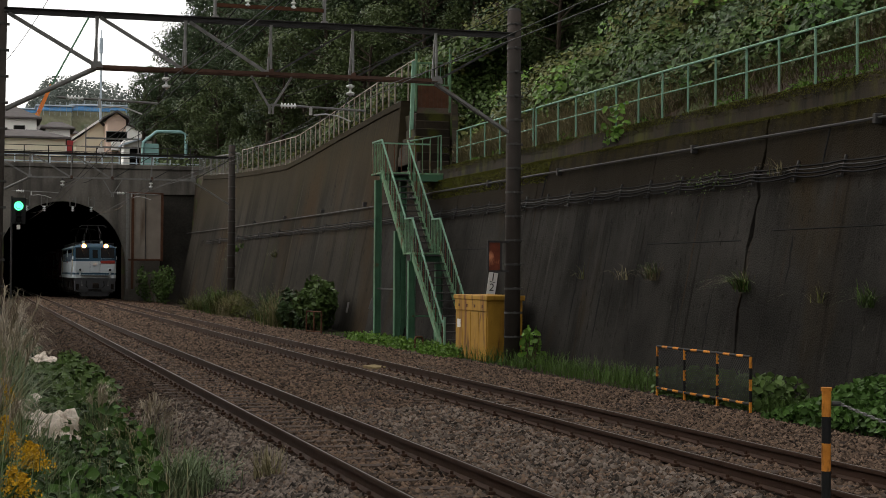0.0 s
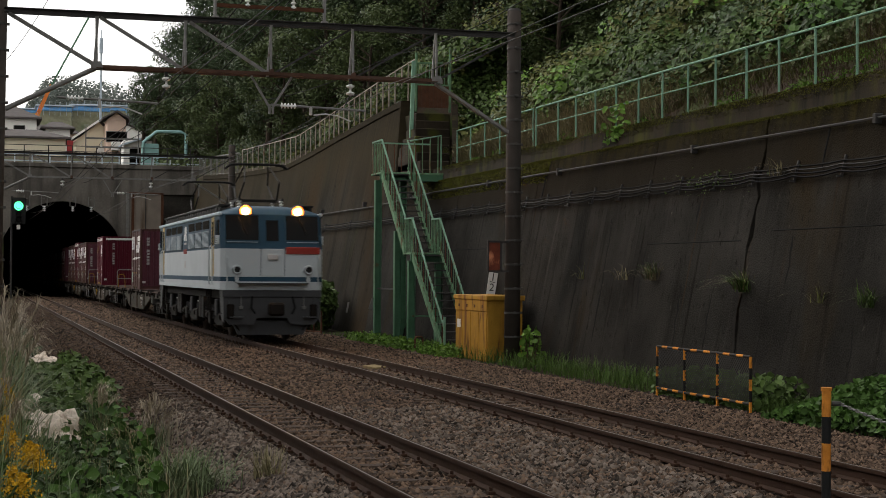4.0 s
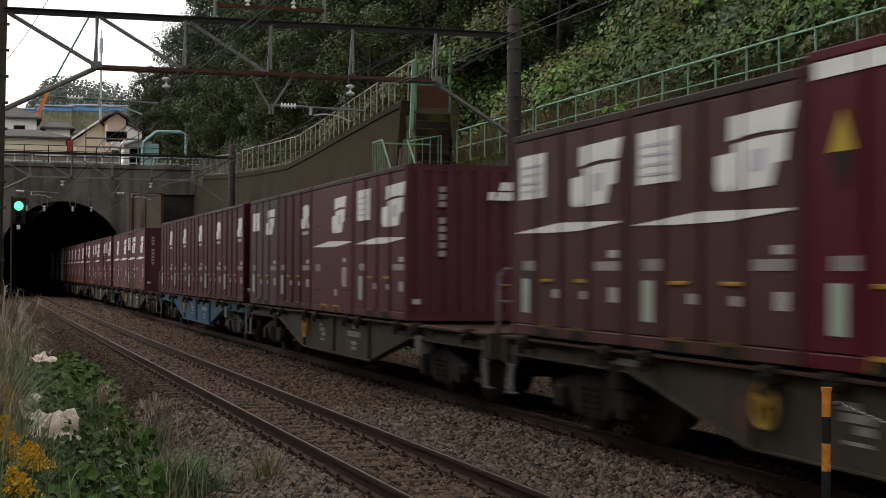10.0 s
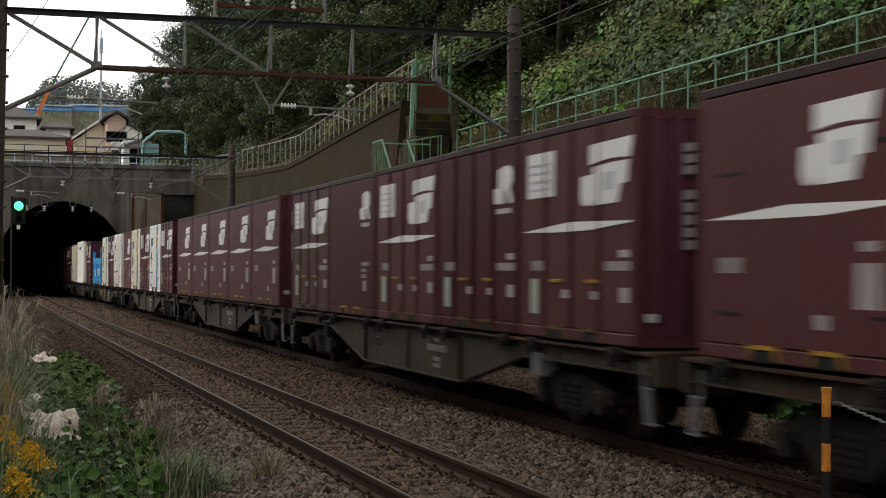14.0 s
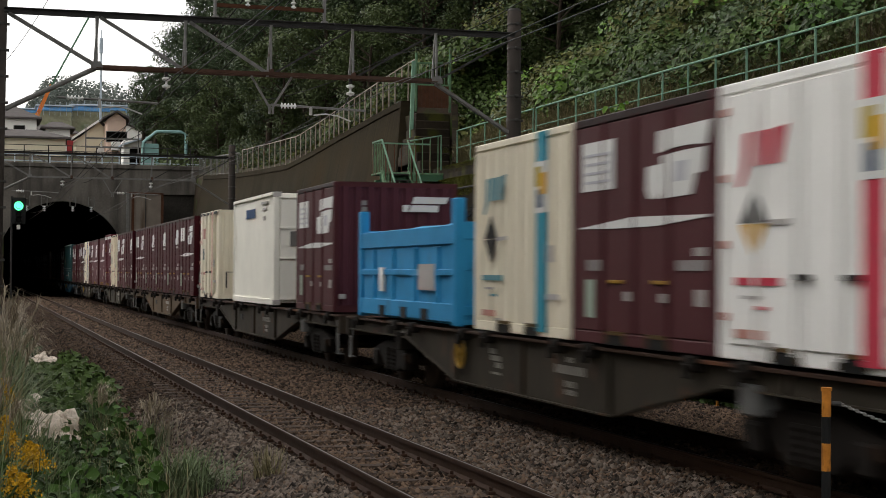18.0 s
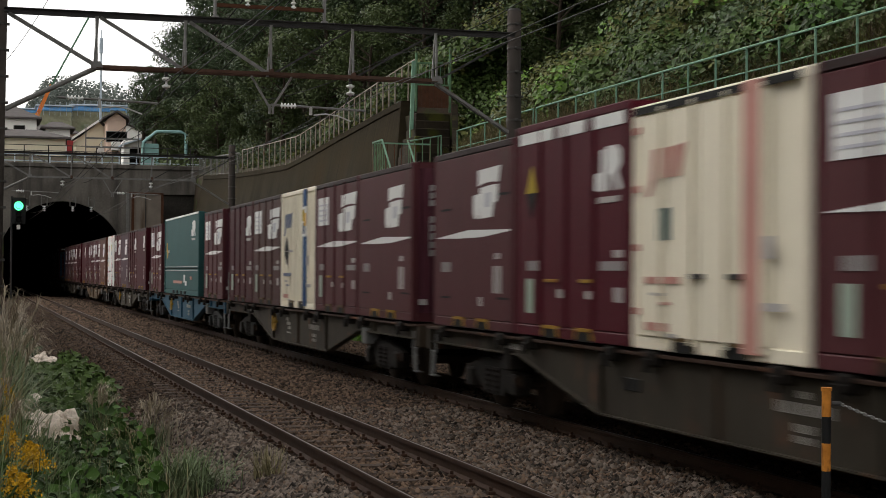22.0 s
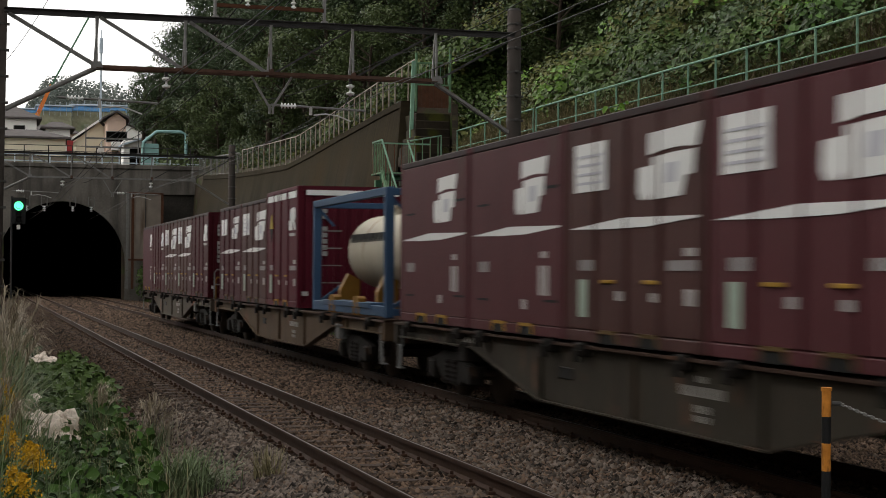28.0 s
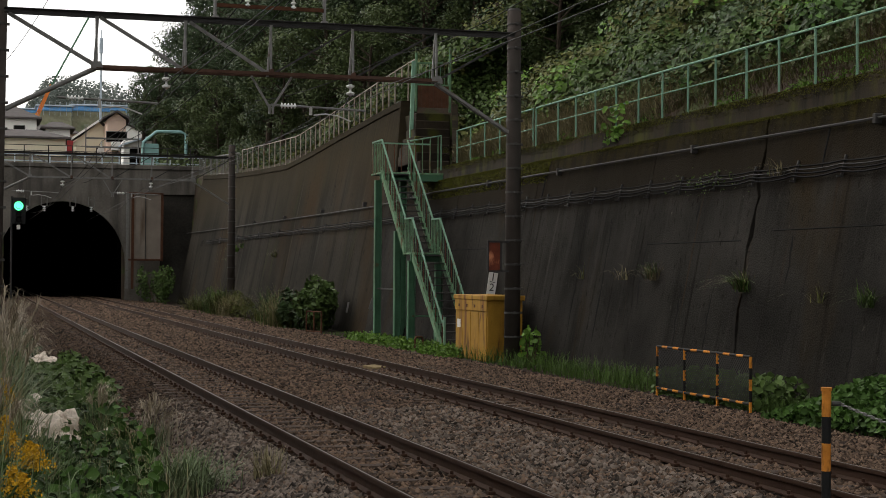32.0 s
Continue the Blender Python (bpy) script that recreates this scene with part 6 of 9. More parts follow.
        part("train_number_plate", Geo().cbox(0.36, 1.3, *sorted((yy + sy * 0.025, yy - sy * 0.01)), 2.36, 2.55, 0.008), P["plate_red"], th, "dull red plate")
        for sx in (-1, 1):
            lx = sx * 0.72
            h = part("headlight", Geo().lathe((lx, fy(3.5) - sy * 0.25, 3.52), [(-0.25, 0.10), (0.1, 0.18), (0.22, 0.19), (0.265, 0.185), (0.27, 0.17)], 18, (0, sy, 0)), P["loco_blue"], th, "round headlight", True)
            # front rims emit orange to draw the halo round the lens
            part("reflector", Geo().cyl((lx, fy(3.5) + sy * 0.02, 3.52), (lx, fy(3.5) + sy * 0.03, 3.52), 0.165, n=18), M["headlight_halo"] if sy < 0 else M["glass_dark"], h, "glowing orange reflector rim" if sy < 0 else "")
            part("lens", Geo().lathe((lx, fy(3.5) + sy * 0.02, 3.52), [(0, 0.09), (0.03, 0.09), (0.045, 0.06), (0.05, 0.01)], 16, (0, sy, 0)), M["headlight"] if sy < 0 else M["glass_dark"], h, "glowing warm headlight lens" if sy < 0 else "")
            t = part("tail_lamp", Geo().lathe((sx * 0.98, yy, 1.93), [(0, 0.13), (0.1, 0.13), (0.14, 0.11), (0.12, 0.08), (0.06, 0.06)], 16, (0, sy, 0)), P["loco_white"], th, "", True)
            part("lamp_glass", Geo().cyl((sx * 0.98, yy + sy * 0.1, 1.93), (sx * 0.98, yy + sy * 0.125, 1.93), 0.08, n=14), M["black"], t)
            part("lamp_stay", Geo().cbox(sx * 0.98 - 0.05, sx * 0.98 + 0.05, *sorted((yy, yy + sy * 0.06)), 1.58, 1.82, 0.01), P["loco_white"], th)
            part("end_handrail", Geo().tube([(sx * 1.25, yy, 1.55), (sx * 1.25, yy + sy * 0.07, 1.6), (sx * 1.25, yy + sy * 0.07, 2.25), (sx * 1.25, yy, 2.3)], 0.018), P["loco_white"], th)
            part("front_step", Geo().bar((sx * 1.15, yy, 1.38), (sx * 1.17, yy, 0.62), 0.05).cbox(sx * 1.0 - 0.16, sx * 1.0 + 0.2, *sorted((yy, yy + sy * 0.14)), 0.62, 0.66, 0.006), P["loco_grey"], th)
            part("tail_hose", Geo().tube([(sx * 0.55, yy + sy * 0.02, 1.2), (sx * 0.6, yy + sy * 0.16, 0.9), (sx * 0.5, yy + sy * 0.22, 0.75)], 0.03), M["rubber"], th)
        part("destination_box", Geo().cbox(-0.14, 0.14, *sorted((yy, yy + sy * 0.07)), 2.2, 2.34, 0.01), P["mark_dirty"], th)
        part("end_walkway", Geo().cbox(-0.95, 0.95, *sorted((yy - sy * 0.02, yy + sy * 0.26)), 1.54, 1.575, 0.006), P["loco_grey"], th)
        part("end_sill", Geo().cbox(-1.36, 1.36, *sorted((yy - sy * 0.25, yy + sy * 0.02)), 1.18, 1.38, 0.02), P["loco_grey"], th)
        part("skirt", Geo().prism([(-1.34, 1.20), (1.34, 1.20), (1.30, 0.62), (1.16, 0.44), (0.5, 0.44), (0.42, 0.62), (-0.42, 0.62), (-0.5, 0.44), (-1.16, 0.44), (-1.30, 0.62)], "y", *sorted((yy - sy * 0.12, yy - sy * 0.02))), P["loco_grey"], th, "grimy grey skirt")
        for sx in (-1, 1):
            part("cock_handle", Geo().cbox(sx * 0.86 - 0.05, sx * 0.86 + 0.05, *sorted((yy, yy + sy * 0.09)), 0.86, 0.95, 0.01).bar((sx * 0.86, yy + sy * 0.05, 0.95), (sx * 0.86, yy + sy * 0.05, 1.2), 0.03), P["step"], th, "bright pipe cock")
            part("skirt_side", Geo().prism([(yy, 1.38), (yy, 0.5), (yy - sy * 0.45, 0.62), (yy - sy * 0.8, 1.38)], "x", *sorted((sx * 1.33, sx * 1.29))), P["loco_grey"], th, "grey skirt side")
        part("snow_plough", Geo().prism([(-1.1, 0.55), (1.1, 0.55), (0.9, 0.16), (-0.9, 0.16)], "y", *sorted((yy - sy * 0.3, yy - sy * 0.2))), P["loco_grey"], th)
        part("coupler", Geo().cbox(-0.11, 0.11, *sorted((yy - sy * 0.2, yy + sy * 0.55)), 0.78, 0.98, 0.02).cbox(-0.2, 0.2, *sorted((yy + sy * 0.45, yy + sy * 0.8)), 0.70, 1.05, 0.05), P["bogie"], th)
    # roof gear
    for sx in (-1, 1):
        part("roof_walkway", Geo().cbox(sx * 1.16 - 0.17, sx * 1.16 + 0.17, -6.3, 6.9, 3.68, 3.74, 0.01), P["loco_roof"], th, "dark roof walkway board")
        for i in range(24):
            y = -6.1 + i * 0.555
            part("walkway_bracket", Geo().cbox(sx * 1.27 - 0.02, sx * 1.27 + 0.02, y - 0.2, y + 0.2, 3.50, 3.69, 0.005), P["loco_roof"], th)
    for a, b in ((-0.9, 0.6), (1.2, 2.6)):
        part("roof_box", Geo().cbox(-0.6, 0.6, a, b, 3.69, 3.84, 0.04), P["loco_roof"], th)
    for y in (-4.6, 5.15):
        pn = part("pantograph_base", Geo().bar((-0.6, y - 0.9, 3.92), (-0.6, y + 0.9, 3.92), 0.06).bar((0.6, y - 0.9, 3.92), (0.6, y + 0.9, 3.92), 0.06).bar((-0.6, y, 3.92), (0.6, y, 3.92), 0.08), P["loco_roof"], th, "pantograph base frame")
        for sx in (-1, 1):
            for sy in (-1, 1):
                part("lower_arm", Geo().cyl((sx * 0.55, y + sy * 0.25, 3.94), (sx * 0.5, y + sy * 0.95, 4.40), 0.024, n=6), P["loco_roof"], pn)
                part("upper_arm", Geo().cyl((sx * 0.5, y + sy * 0.95, 4.40), (sx * 0.35, y + sy * 0.10, 4.90), 0.02, n=6), P["loco_roof"], pn)
        for d in (-0.12, 0.12):
            part("contact_bow", Geo().tube([(-0.9, y + d, 4.84), (-0.75, y + d, 4.95), (-0.5, y + d, 4.97), (0.5, y + d, 4.97), (0.75, y + d, 4.95), (0.9, y + d, 4.84)], 0.03), P["loco_roof"], pn)
        for sx in (-1, 1):
            for sy in (-1, 1):
                insulator("roof_insulator", (sx * 0.6, y + sy * 0.7, 3.66), (sx * 0.6, y + sy * 0.7, 3.91), th, 3, 0.07)
    # three two-axle bogies and underfloor gear
    for y in (-5.2, 0.2, 5.6):
        b = new("bogie")
        b.parent = th
        b.location = (0, y, 0)
        for sx in (-1, 1):
            part("side_frame", Geo().prism([(-2.0, 0.5), (-2.0, 0.72), (-1.5, 0.86), (-0.5, 0.62), (0.5, 0.62), (1.5, 0.86), (2.0, 0.72), (2.0, 0.5), (1.5, 0.56), (0.7, 0.36), (-0.7, 0.36), (-1.5, 0.56)], "x", sx * 1.06 - 0.06, sx * 1.06 + 0.06), P["bogie"], b)
            for ay in (-1.25, 1.25):
                part("axle_box", Geo().cbox(sx * 1.1 - 0.13, sx * 1.1 + 0.13, ay - 0.2, ay + 0.2, 0.35, 0.75, 0.04), P["bogie"], b)
                for d in (-0.32, 0.32):
                    part("axle_spring", Geo().lathe((sx * 1.1, ay + d, 0.5), [(0.04 * i, 0.085 if i % 2 else 0.065) for i in range(11)], 10), P["bogie_grey"], b)
                part("brake_cylinder", Geo().cyl((sx * 1.14, ay + 0.75, 0.62), (sx * 1.14, ay + 0.42, 0.6), 0.11, n=12), P["bogie"], b)
            part("swing_link", Geo().cbox(sx * 1.16 - 0.07, sx * 1.16 + 0.07, -0.2, 0.2, 0.62, 1.1, 0.03), P["bogie_grey"], b)
            part("sand_box", Geo().cbox(sx * 1.14 - 0.1, sx * 1.14 + 0.1, -2.25, -1.95, 0.6, 1.0, 0.03), P["bogie"], b)
            part("sand_pipe", Geo().tube([(sx * 1.12, -2.1, 0.6), (sx * 0.8, -1.95, 0.2), (sx * 0.6, -1.8, 0.08)], 0.025), P["bogie"], b)
            part("bright_rod", Geo().bar((sx * 1.2, -1.9, 0.98), (sx * 1.2, -1.45, 0.98), 0.03, 0.04), M["galv"], b)
        for ay in (-1.25, 1.25):
            part("axle", Geo().cyl((-1.05, ay, 0.55), (1.05, ay, 0.55), 0.09, n=10), P["wheel"], b)
            for sx in (-1, 1):
                part("wheel", Geo().lathe((sx * 0.64, ay, 0.56), [(0, 0.1), (0, 0.45), (0.02, 0.47), (0.02, 0.555), (0.1, 0.56), (0.13, 0.585), (0.14, 0.58), (0.14, 0.1)], 28, (-sx, 0, 0)), P["wheel"], b, "", True)
    part("underframe", Geo().cbox(-1.2, 1.2, y0 + 0.2, y1 - 0.2, 1.12, 1.40, 0.02), P["bogie"], th, "dark underframe")
    for y in (-2.6, -2.0, 2.7, 3.2):
        part("underfloor_box", Geo().cbox(-1.25, -0.6, y - 0.24, y + 0.24, 0.5, 1.15, 0.03), P["bogie"], th)
    for y in (-7.0, -4.6, -4.0, 6.3, 7.2):
        part("cab_step", Geo().cbox(-1.34, -1.2, y - 0.18, y + 0.18, 0.72, 0.75, 0.005).bar((-1.3, y - 0.16, 0.72), (-1.3, y - 0.16, 1.4), 0.03).bar((-1.3, y + 0.16, 0.72), (-1.3, y + 0.16, 1.4), 0.03), P["bogie"], th)
    return th


joins(locomotive(), 8.25)

# ---- railings on the walls ----
M["galv_rust"] = mat("pale_rusting_pipe", (0.26, 0.22, 0.18), 0.75, 0.1, var=0.3, scale=4, fine=30, stain=((RUST, 0.4, 5.0, (1, 1, 0.5)),))
def railing(name, label, posts, height, material, post_r, rail_r, mids, group):
    """posts: feet, in order; a top rail and lower rails run from post to post."""
    th = thing(name, label, "railing", group)
    for p in posts:
        part("post", Geo().cyl(p, (p[0], p[1], p[2] + height), post_r, n=8), M[material], th)
    for fr, r in ((1.0, rail_r), *[(m_, rail_r * 0.6) for m_ in mids]):
        part("top_rail" if fr == 1.0 else "middle_rail", Geo().tube([(p[0], p[1], p[2] + height * fr) for p in posts], r), M[material], th)
    return th


near_posts = [(7.42, y, 5.43) for y in (8.0, 10.0, 12.0, 14.0, 16.0, 18.0, 19.6, 21.2, 22.8, 24.4, 25.95, 27.45, 28.9, 30.3, 31.75, 33.15, 34.55, 35.95, 37.35, 38.75, 40.15, 41.5, 43.3)]
railing("railing", "pale green painted pipe railing along the mossy wall", near_posts, 1.13, "green_light", 0.026, 0.026, (0.55,), "railings on the retaining wall")
railing("railing", "pale green pipe railing beside the concrete steps", [(7.42, y, 5.43) for y in (43.55, 45.1, 46.6, 48.1, 49.6, 51.1)], 1.13, "green_light", 0.024, 0.024, (0.5,), "railings on the retaining wall")
far_y = [58.6, 60.6, 62.6, 64.6, 66.7, 68.7, 70.8, 72.8, 74.9, 77.0, 79.4, 82.0, 84.8, 88.0, 91.5, 95.3, 99.2]
far_y = sorted(far_y + [(a + b) / 2 for a, b in zip(far_y, far_y[1:])])
railing("railing", "rusty grey pipe railing along the sloping wall top", [(8.0, y, wall_top(y)) for y in far_y], 1.45, "galv_rust", 0.03, 0.026, (), "railings on the retaining wall")
th = railing("railing", "pale weathered picket railing near the tunnel", [(8.0, y, wall_top(y)) for y in (101, 104, 107, 110, 113, 116, 119)], 1.3, "cable_grey", 0.035, 0.03, (0.08,), "railings on the retaining wall")
for i in range(32):
    y = 100.5 + i * 0.58
    part("picket", Geo().cyl((8.0, y, wall_top(y) + 0.08), (8.0, y, wall_top(y) + 1.3), 0.018, n=5), M["cable_grey"], th)
th = thing("railing", "dark steel railing on the tunnel portal coping", "railing", "railings on the retaining wall")
for i in range(14):
    x = -14.6 + i * 1.7
    part("post", Geo().bar((x, PORTAL_Y + 0.3, 9.6), (x, PORTAL_Y + 0.3, 10.9), 0.07), M["darksteel"], th)
for z in (10.1, 10.5, 10.9):
    part("rail_bar", Geo().bar((-15, PORTAL_Y + 0.3, z), (8.0, PORTAL_Y + 0.3, z), 0.05), M["darksteel"], th)

# ---- steel stair ----
st = thing("steel_stair", "rusty green-painted steel stair of two flights with landings", "stair")
XL, XR = 5.1, 5.98
FLIGHTS = [((44.6, -0.42), (48.06, 2.5)), ((48.95, 2.5), (52.0, 5.2))]
for (ya, za), (yb, zb) in FLIGHTS:
    for x in (XL, XR):
        part("stringer", Geo().prism([(ya, za - 0.12), (ya, za + 0.14), (yb, zb + 0.06), (yb, zb - 0.2)], "x", x - 0.025, x + 0.025), M["green"], st)
        part("handrail", Geo().cyl((x, ya - 0.1, za + 1.05 - (0.3 if ya < 45 else 0)), (x, yb, zb + 1.06), 0.032, n=8), M["green_light"], st, "pale green handrail")
        part("lower_rail", Geo().bar((x, ya, za + 0.22), (x, yb, zb + 0.16), 0.03), M["green"], st)
        for i in range(15):
            f = (i + 0.4) / 15
            y, z = ya + (yb - ya) * f, za + (zb - za) * f
            part("baluster", Geo().bar((x, y, z + 0.15), (x, y, z + 1.02), 0.022), M["green" if i % 3 else "rust"], st)
    for i in range(13):
        f = (i + 0.5) / 13
        y, z = ya + (yb - ya) * f, za + (zb - za) * f
        part("tread", Geo().cbox(XL + 0.02, XR - 0.02, y - 0.13, y + 0.13, z, z + 0.035, 0.005), M["darksteel"], st, "dark steel tread")
for x in (XL, XR):
    part("newel", Geo().bar((x, 44.45, -0.42), (x, 44.45, 0.62), 0.06), M["green_light"], st)
for y0, y1, z in ((48.0, 49.0, 2.5), (51.95, 53.3, 5.2)):
    part("landing_plate", Geo().cbox(XL - 0.05, XR + 0.06 if z < 3 else 7.25, y0, y1, z - 0.06, z, 0.01), M["green"], st)
    part("landing_beam", Geo().cbox(XL - 0.06, XR + 0.06 if z < 3 else 7.2, y0 + 0.02, y0 + 0.1, z - 0.28, z - 0.06, 0.01), M["green_deep"], st)
    for x in (XL, XR) if z < 3 else (XL,):
        part("guard_rail", Geo().bar((x, y0, z + 1.06), (x, y1, z + 1.06), 0.05), M["green_light"], st)
        for i in range(7):
            y = y0 + (y1 - y0) * i / 6
            part("baluster", Geo().bar((x, y, z), (x, y, z + 1.05), 0.026), M["green"], st)
part("guard_rail", Geo().bar((XL, 53.28, 6.26), (7.1, 53.28, 6.26), 0.05), M["green_light"], st)
for i in range(9):
    x = XL + 0.25 * i
    part("baluster", Geo().bar((x, 53.28, 5.2), (x, 53.28, 6.25), 0.024), M["rust"], st)
part("guard_rail", Geo().tube([(6.05, 52.0, 6.25), (7.1, 51.9, 6.45), (7.1, 51.9, 5.3)], 0.028), M["green_light"], st)
for i in range(4):
    part("baluster", Geo().bar((6.2 + i * 0.27, 51.95, 5.2), (6.2 + i * 0.27, 51.95, 6.28 + i * 0.05), 0.026), M["green"], st)
for x, y, top in ((XL, 52.5, 4.95), (XR, 52.6, 4.95), (XL, 49.85, 3.2), (XL, 48.15, 2.25), (XR, 48.2, 2.25)):
    ii = [(-0.11, -0.1), (-0.09, -0.1), (-0.09, -0.012), (0.09, -0.012), (0.09, -0.1), (0.11, -0.1), (0.11, 0.1), (0.09, 0.1), (0.09, 0.012), (-0.09, 0.012), (-0.09, 0.1), (-0.11, 0.1)]
    part("column", Geo().prism([(x + a, y + b) for a, b in ii], "z", -0.6, top), M["green_deep"], st, "dark green steel column")
part("tie_bar", Geo().bar((XL, 52.4, 1.35), (XL, 49.9, 1.35), 0.05), M["darksteel"], st)
part("tie_bar", Geo().bar((XL, 48.1, 0.55), (XR, 48.1, 0.55), 0.05), M["green_deep"], st)

# ---- concrete steps and gate above the stair ----
for i in range(8):
    y, z = 54.4 + i * 0.45, 5.5 + i * 0.325
    xr = 8.15 + (y - 54.4) * 0.29
    structure("concrete_step", Geo().cbox(max(7.2, xr - 1.3), xr, y, 58.02 if i < 7 else 59.6, z - 0.6, z, 0.03), M["concrete_top"], "mossy worn concrete step")
xa, xb = 8.16, 9.3
vs = [(x + o, y, z) for x, y, z0, z1 in ((xa, 54.2, 4.9, 5.75), (xb, 58.1, 4.9, 8.2)) for o in (0, 0.22) for z in (z0, z1)]
structure("step_side_wall", Geo().add(vs, [(0, 1, 3, 2), (4, 6, 7, 5), (0, 4, 5, 1), (2, 3, 7, 6), (1, 5, 7, 3), (0, 2, 6, 4)]), M["concrete_top"], "low sloping concrete wall beside the steps")
gt = thing("metal_gate", "closed rust-brown and green steel gate above the steps", "gate")
part("gate_frame", Geo().bar((7.95, 58.3, 8.0), (7.95, 58.3, 9.75), 0.07).bar((9.25, 58.3, 8.0), (9.25, 58.3, 9.85), 0.07).bar((7.95, 58.3, 8.9), (9.25, 58.3, 8.9), 0.06).bar((7.95, 58.3, 9.7), (9.25, 58.3, 9.75), 0.05), M["green"], gt)
for i in range(8):
    x = 8.02 + i * 0.155
    part("gate_board", Geo().cbox(x, x + 0.145, 58.28, 58.31, 8.05, 8.88, 0.005), M["rust"], gt, "rust-brown board")
for i in range(9):
    x = 8.03 + i * 0.145
    part("gate_bar", Geo().cyl((x, 58.3, 8.9), (x, 58.3, 9.72), 0.014, n=5), M["green"], gt)
th = thing("handrail_post", "tall leaning pale green handrail post", "post")
part("shaft", Geo().cbox(-0.07, 0.07, -0.05, 0.05, 0, 3.25, 0.01), M["green_light"], th)
th.location, th.rotation_euler = (7.5, 57.3, 6.5), (radians(-9), radians(4), 0)
for x, z in ((7.98, 10.1), (9.3, 10.3)):
    th = tagged(part("gate_post", Geo().cyl((x, 58.4, 7.9), (x, 58.4, z), 0.05, n=8), M["green"]), "green steel gate post", "post")

# ---- trackside things ----
cb = thing("equipment_cabinet", "rust-streaked yellow steel equipment cabinet with flat lid", "cabinet", at=(5.0, 40.1, -0.45))
part("body", Geo().cbox(0, 0.95, 0, 2.9, 0, 1.62, 0.012), M["yellow"], cb)
part("lid", Geo().cbox(-0.05, 1.0, -0.06, 2.96, 1.62, 1.75, 0.015), M["yellow"], cb)
part("front_flap", Geo().cbox(-0.03, 0.0, 0.02, 2.88, 1.33, 1.62, 0.006), M["yellow"], cb)
for i in range(4):
    part("door_leaf", Geo().cbox(-0.025, 0.0, 0.06 + i * 0.7, 0.72 + i * 0.7, 0.05, 1.31, 0.008), M["yellow"], cb)
    part("hinge", Geo().cbox(-0.04, -0.02, 0.3 + i * 0.7, 0.42 + i * 0.7, 1.42, 1.5, 0.004), M["rust"], cb)
part("notice", Geo().box(-0.032, -0.026, 2.35, 2.65, 0.85, 1.08), M["white"], cb, "torn white notice")
sg = thing("warning_panel", "dark framed panel with peeling rust-orange face on the pole", "sign")
part("frame", Geo().bar((4.62, 38.95, 2.68), (5.2, 38.95, 2.68), 0.05).bar((4.62, 38.95, 1.93), (5.2, 38.95, 1.93), 0.05).bar((4.63, 38.95, 1.93), (4.63, 38.95, 2.68), 0.05).bar((4.97, 38.95, 1.93), (4.97, 38.95, 2.68), 0.05), M["darksteel"], sg)
M["peel"] = mat("peeling_orange_panel", (0.13, 0.035, 0.02), 0.8, var=0.4, scale=4, fine=30, stain=(((0.62, 0.24, 0.12), 0.55, 4.5, (1, 1, 0.5)),))
part("face", Geo().box(4.65, 4.95, 38.955, 38.97, 1.95, 2.66), M["peel"], sg, "peeling rust-orange face")
kp = thing("distance_post", "leaning white plate with black numbers one over two", "sign", at=(6.15, 43.6, 0.95))
kp.rotation_euler = (0, radians(8), 0)
part("plate", Geo().cbox(-0.13, 0.13, -0.015, 0.015, -1.4, 0.96, 0.004), M["white"], kp)
part("dividing_bar", Geo().box(-0.08, 0.08, -0.02, -0.014, 0.68, 0.70), M["black"], kp)


def lettering(text, size, at, rot, material, parent, name="numeral"):
    """Raised characters in the built-in font, as a mesh."""
    cu = bpy.data.curves.new(name, "FONT")
    cu.body, cu.size, cu.extrude, cu.align_x = text, size, 0.002, "CENTER"
    tmp = new(name, cu)
    me = bpy.data.meshes.new_from_object(tmp.evaluated_get(bpy.context.evaluated_depsgraph_get()))
    bpy.data.objects.remove(tmp)
    me.materials.clear()
    me.materials.append(material)
    ob = new(name, me)
    ob.parent, ob.location, ob.rotation_euler = parent, at, rot
    return ob


bpy.context.view_layer.update()
lettering("1", 0.3, (0, -0.018, 0.73), (radians(90), 0, 0), M["black"], kp)
lettering("2", 0.3, (0, -0.018, 0.44), (radians(90), 0, 0), M["black"], kp)

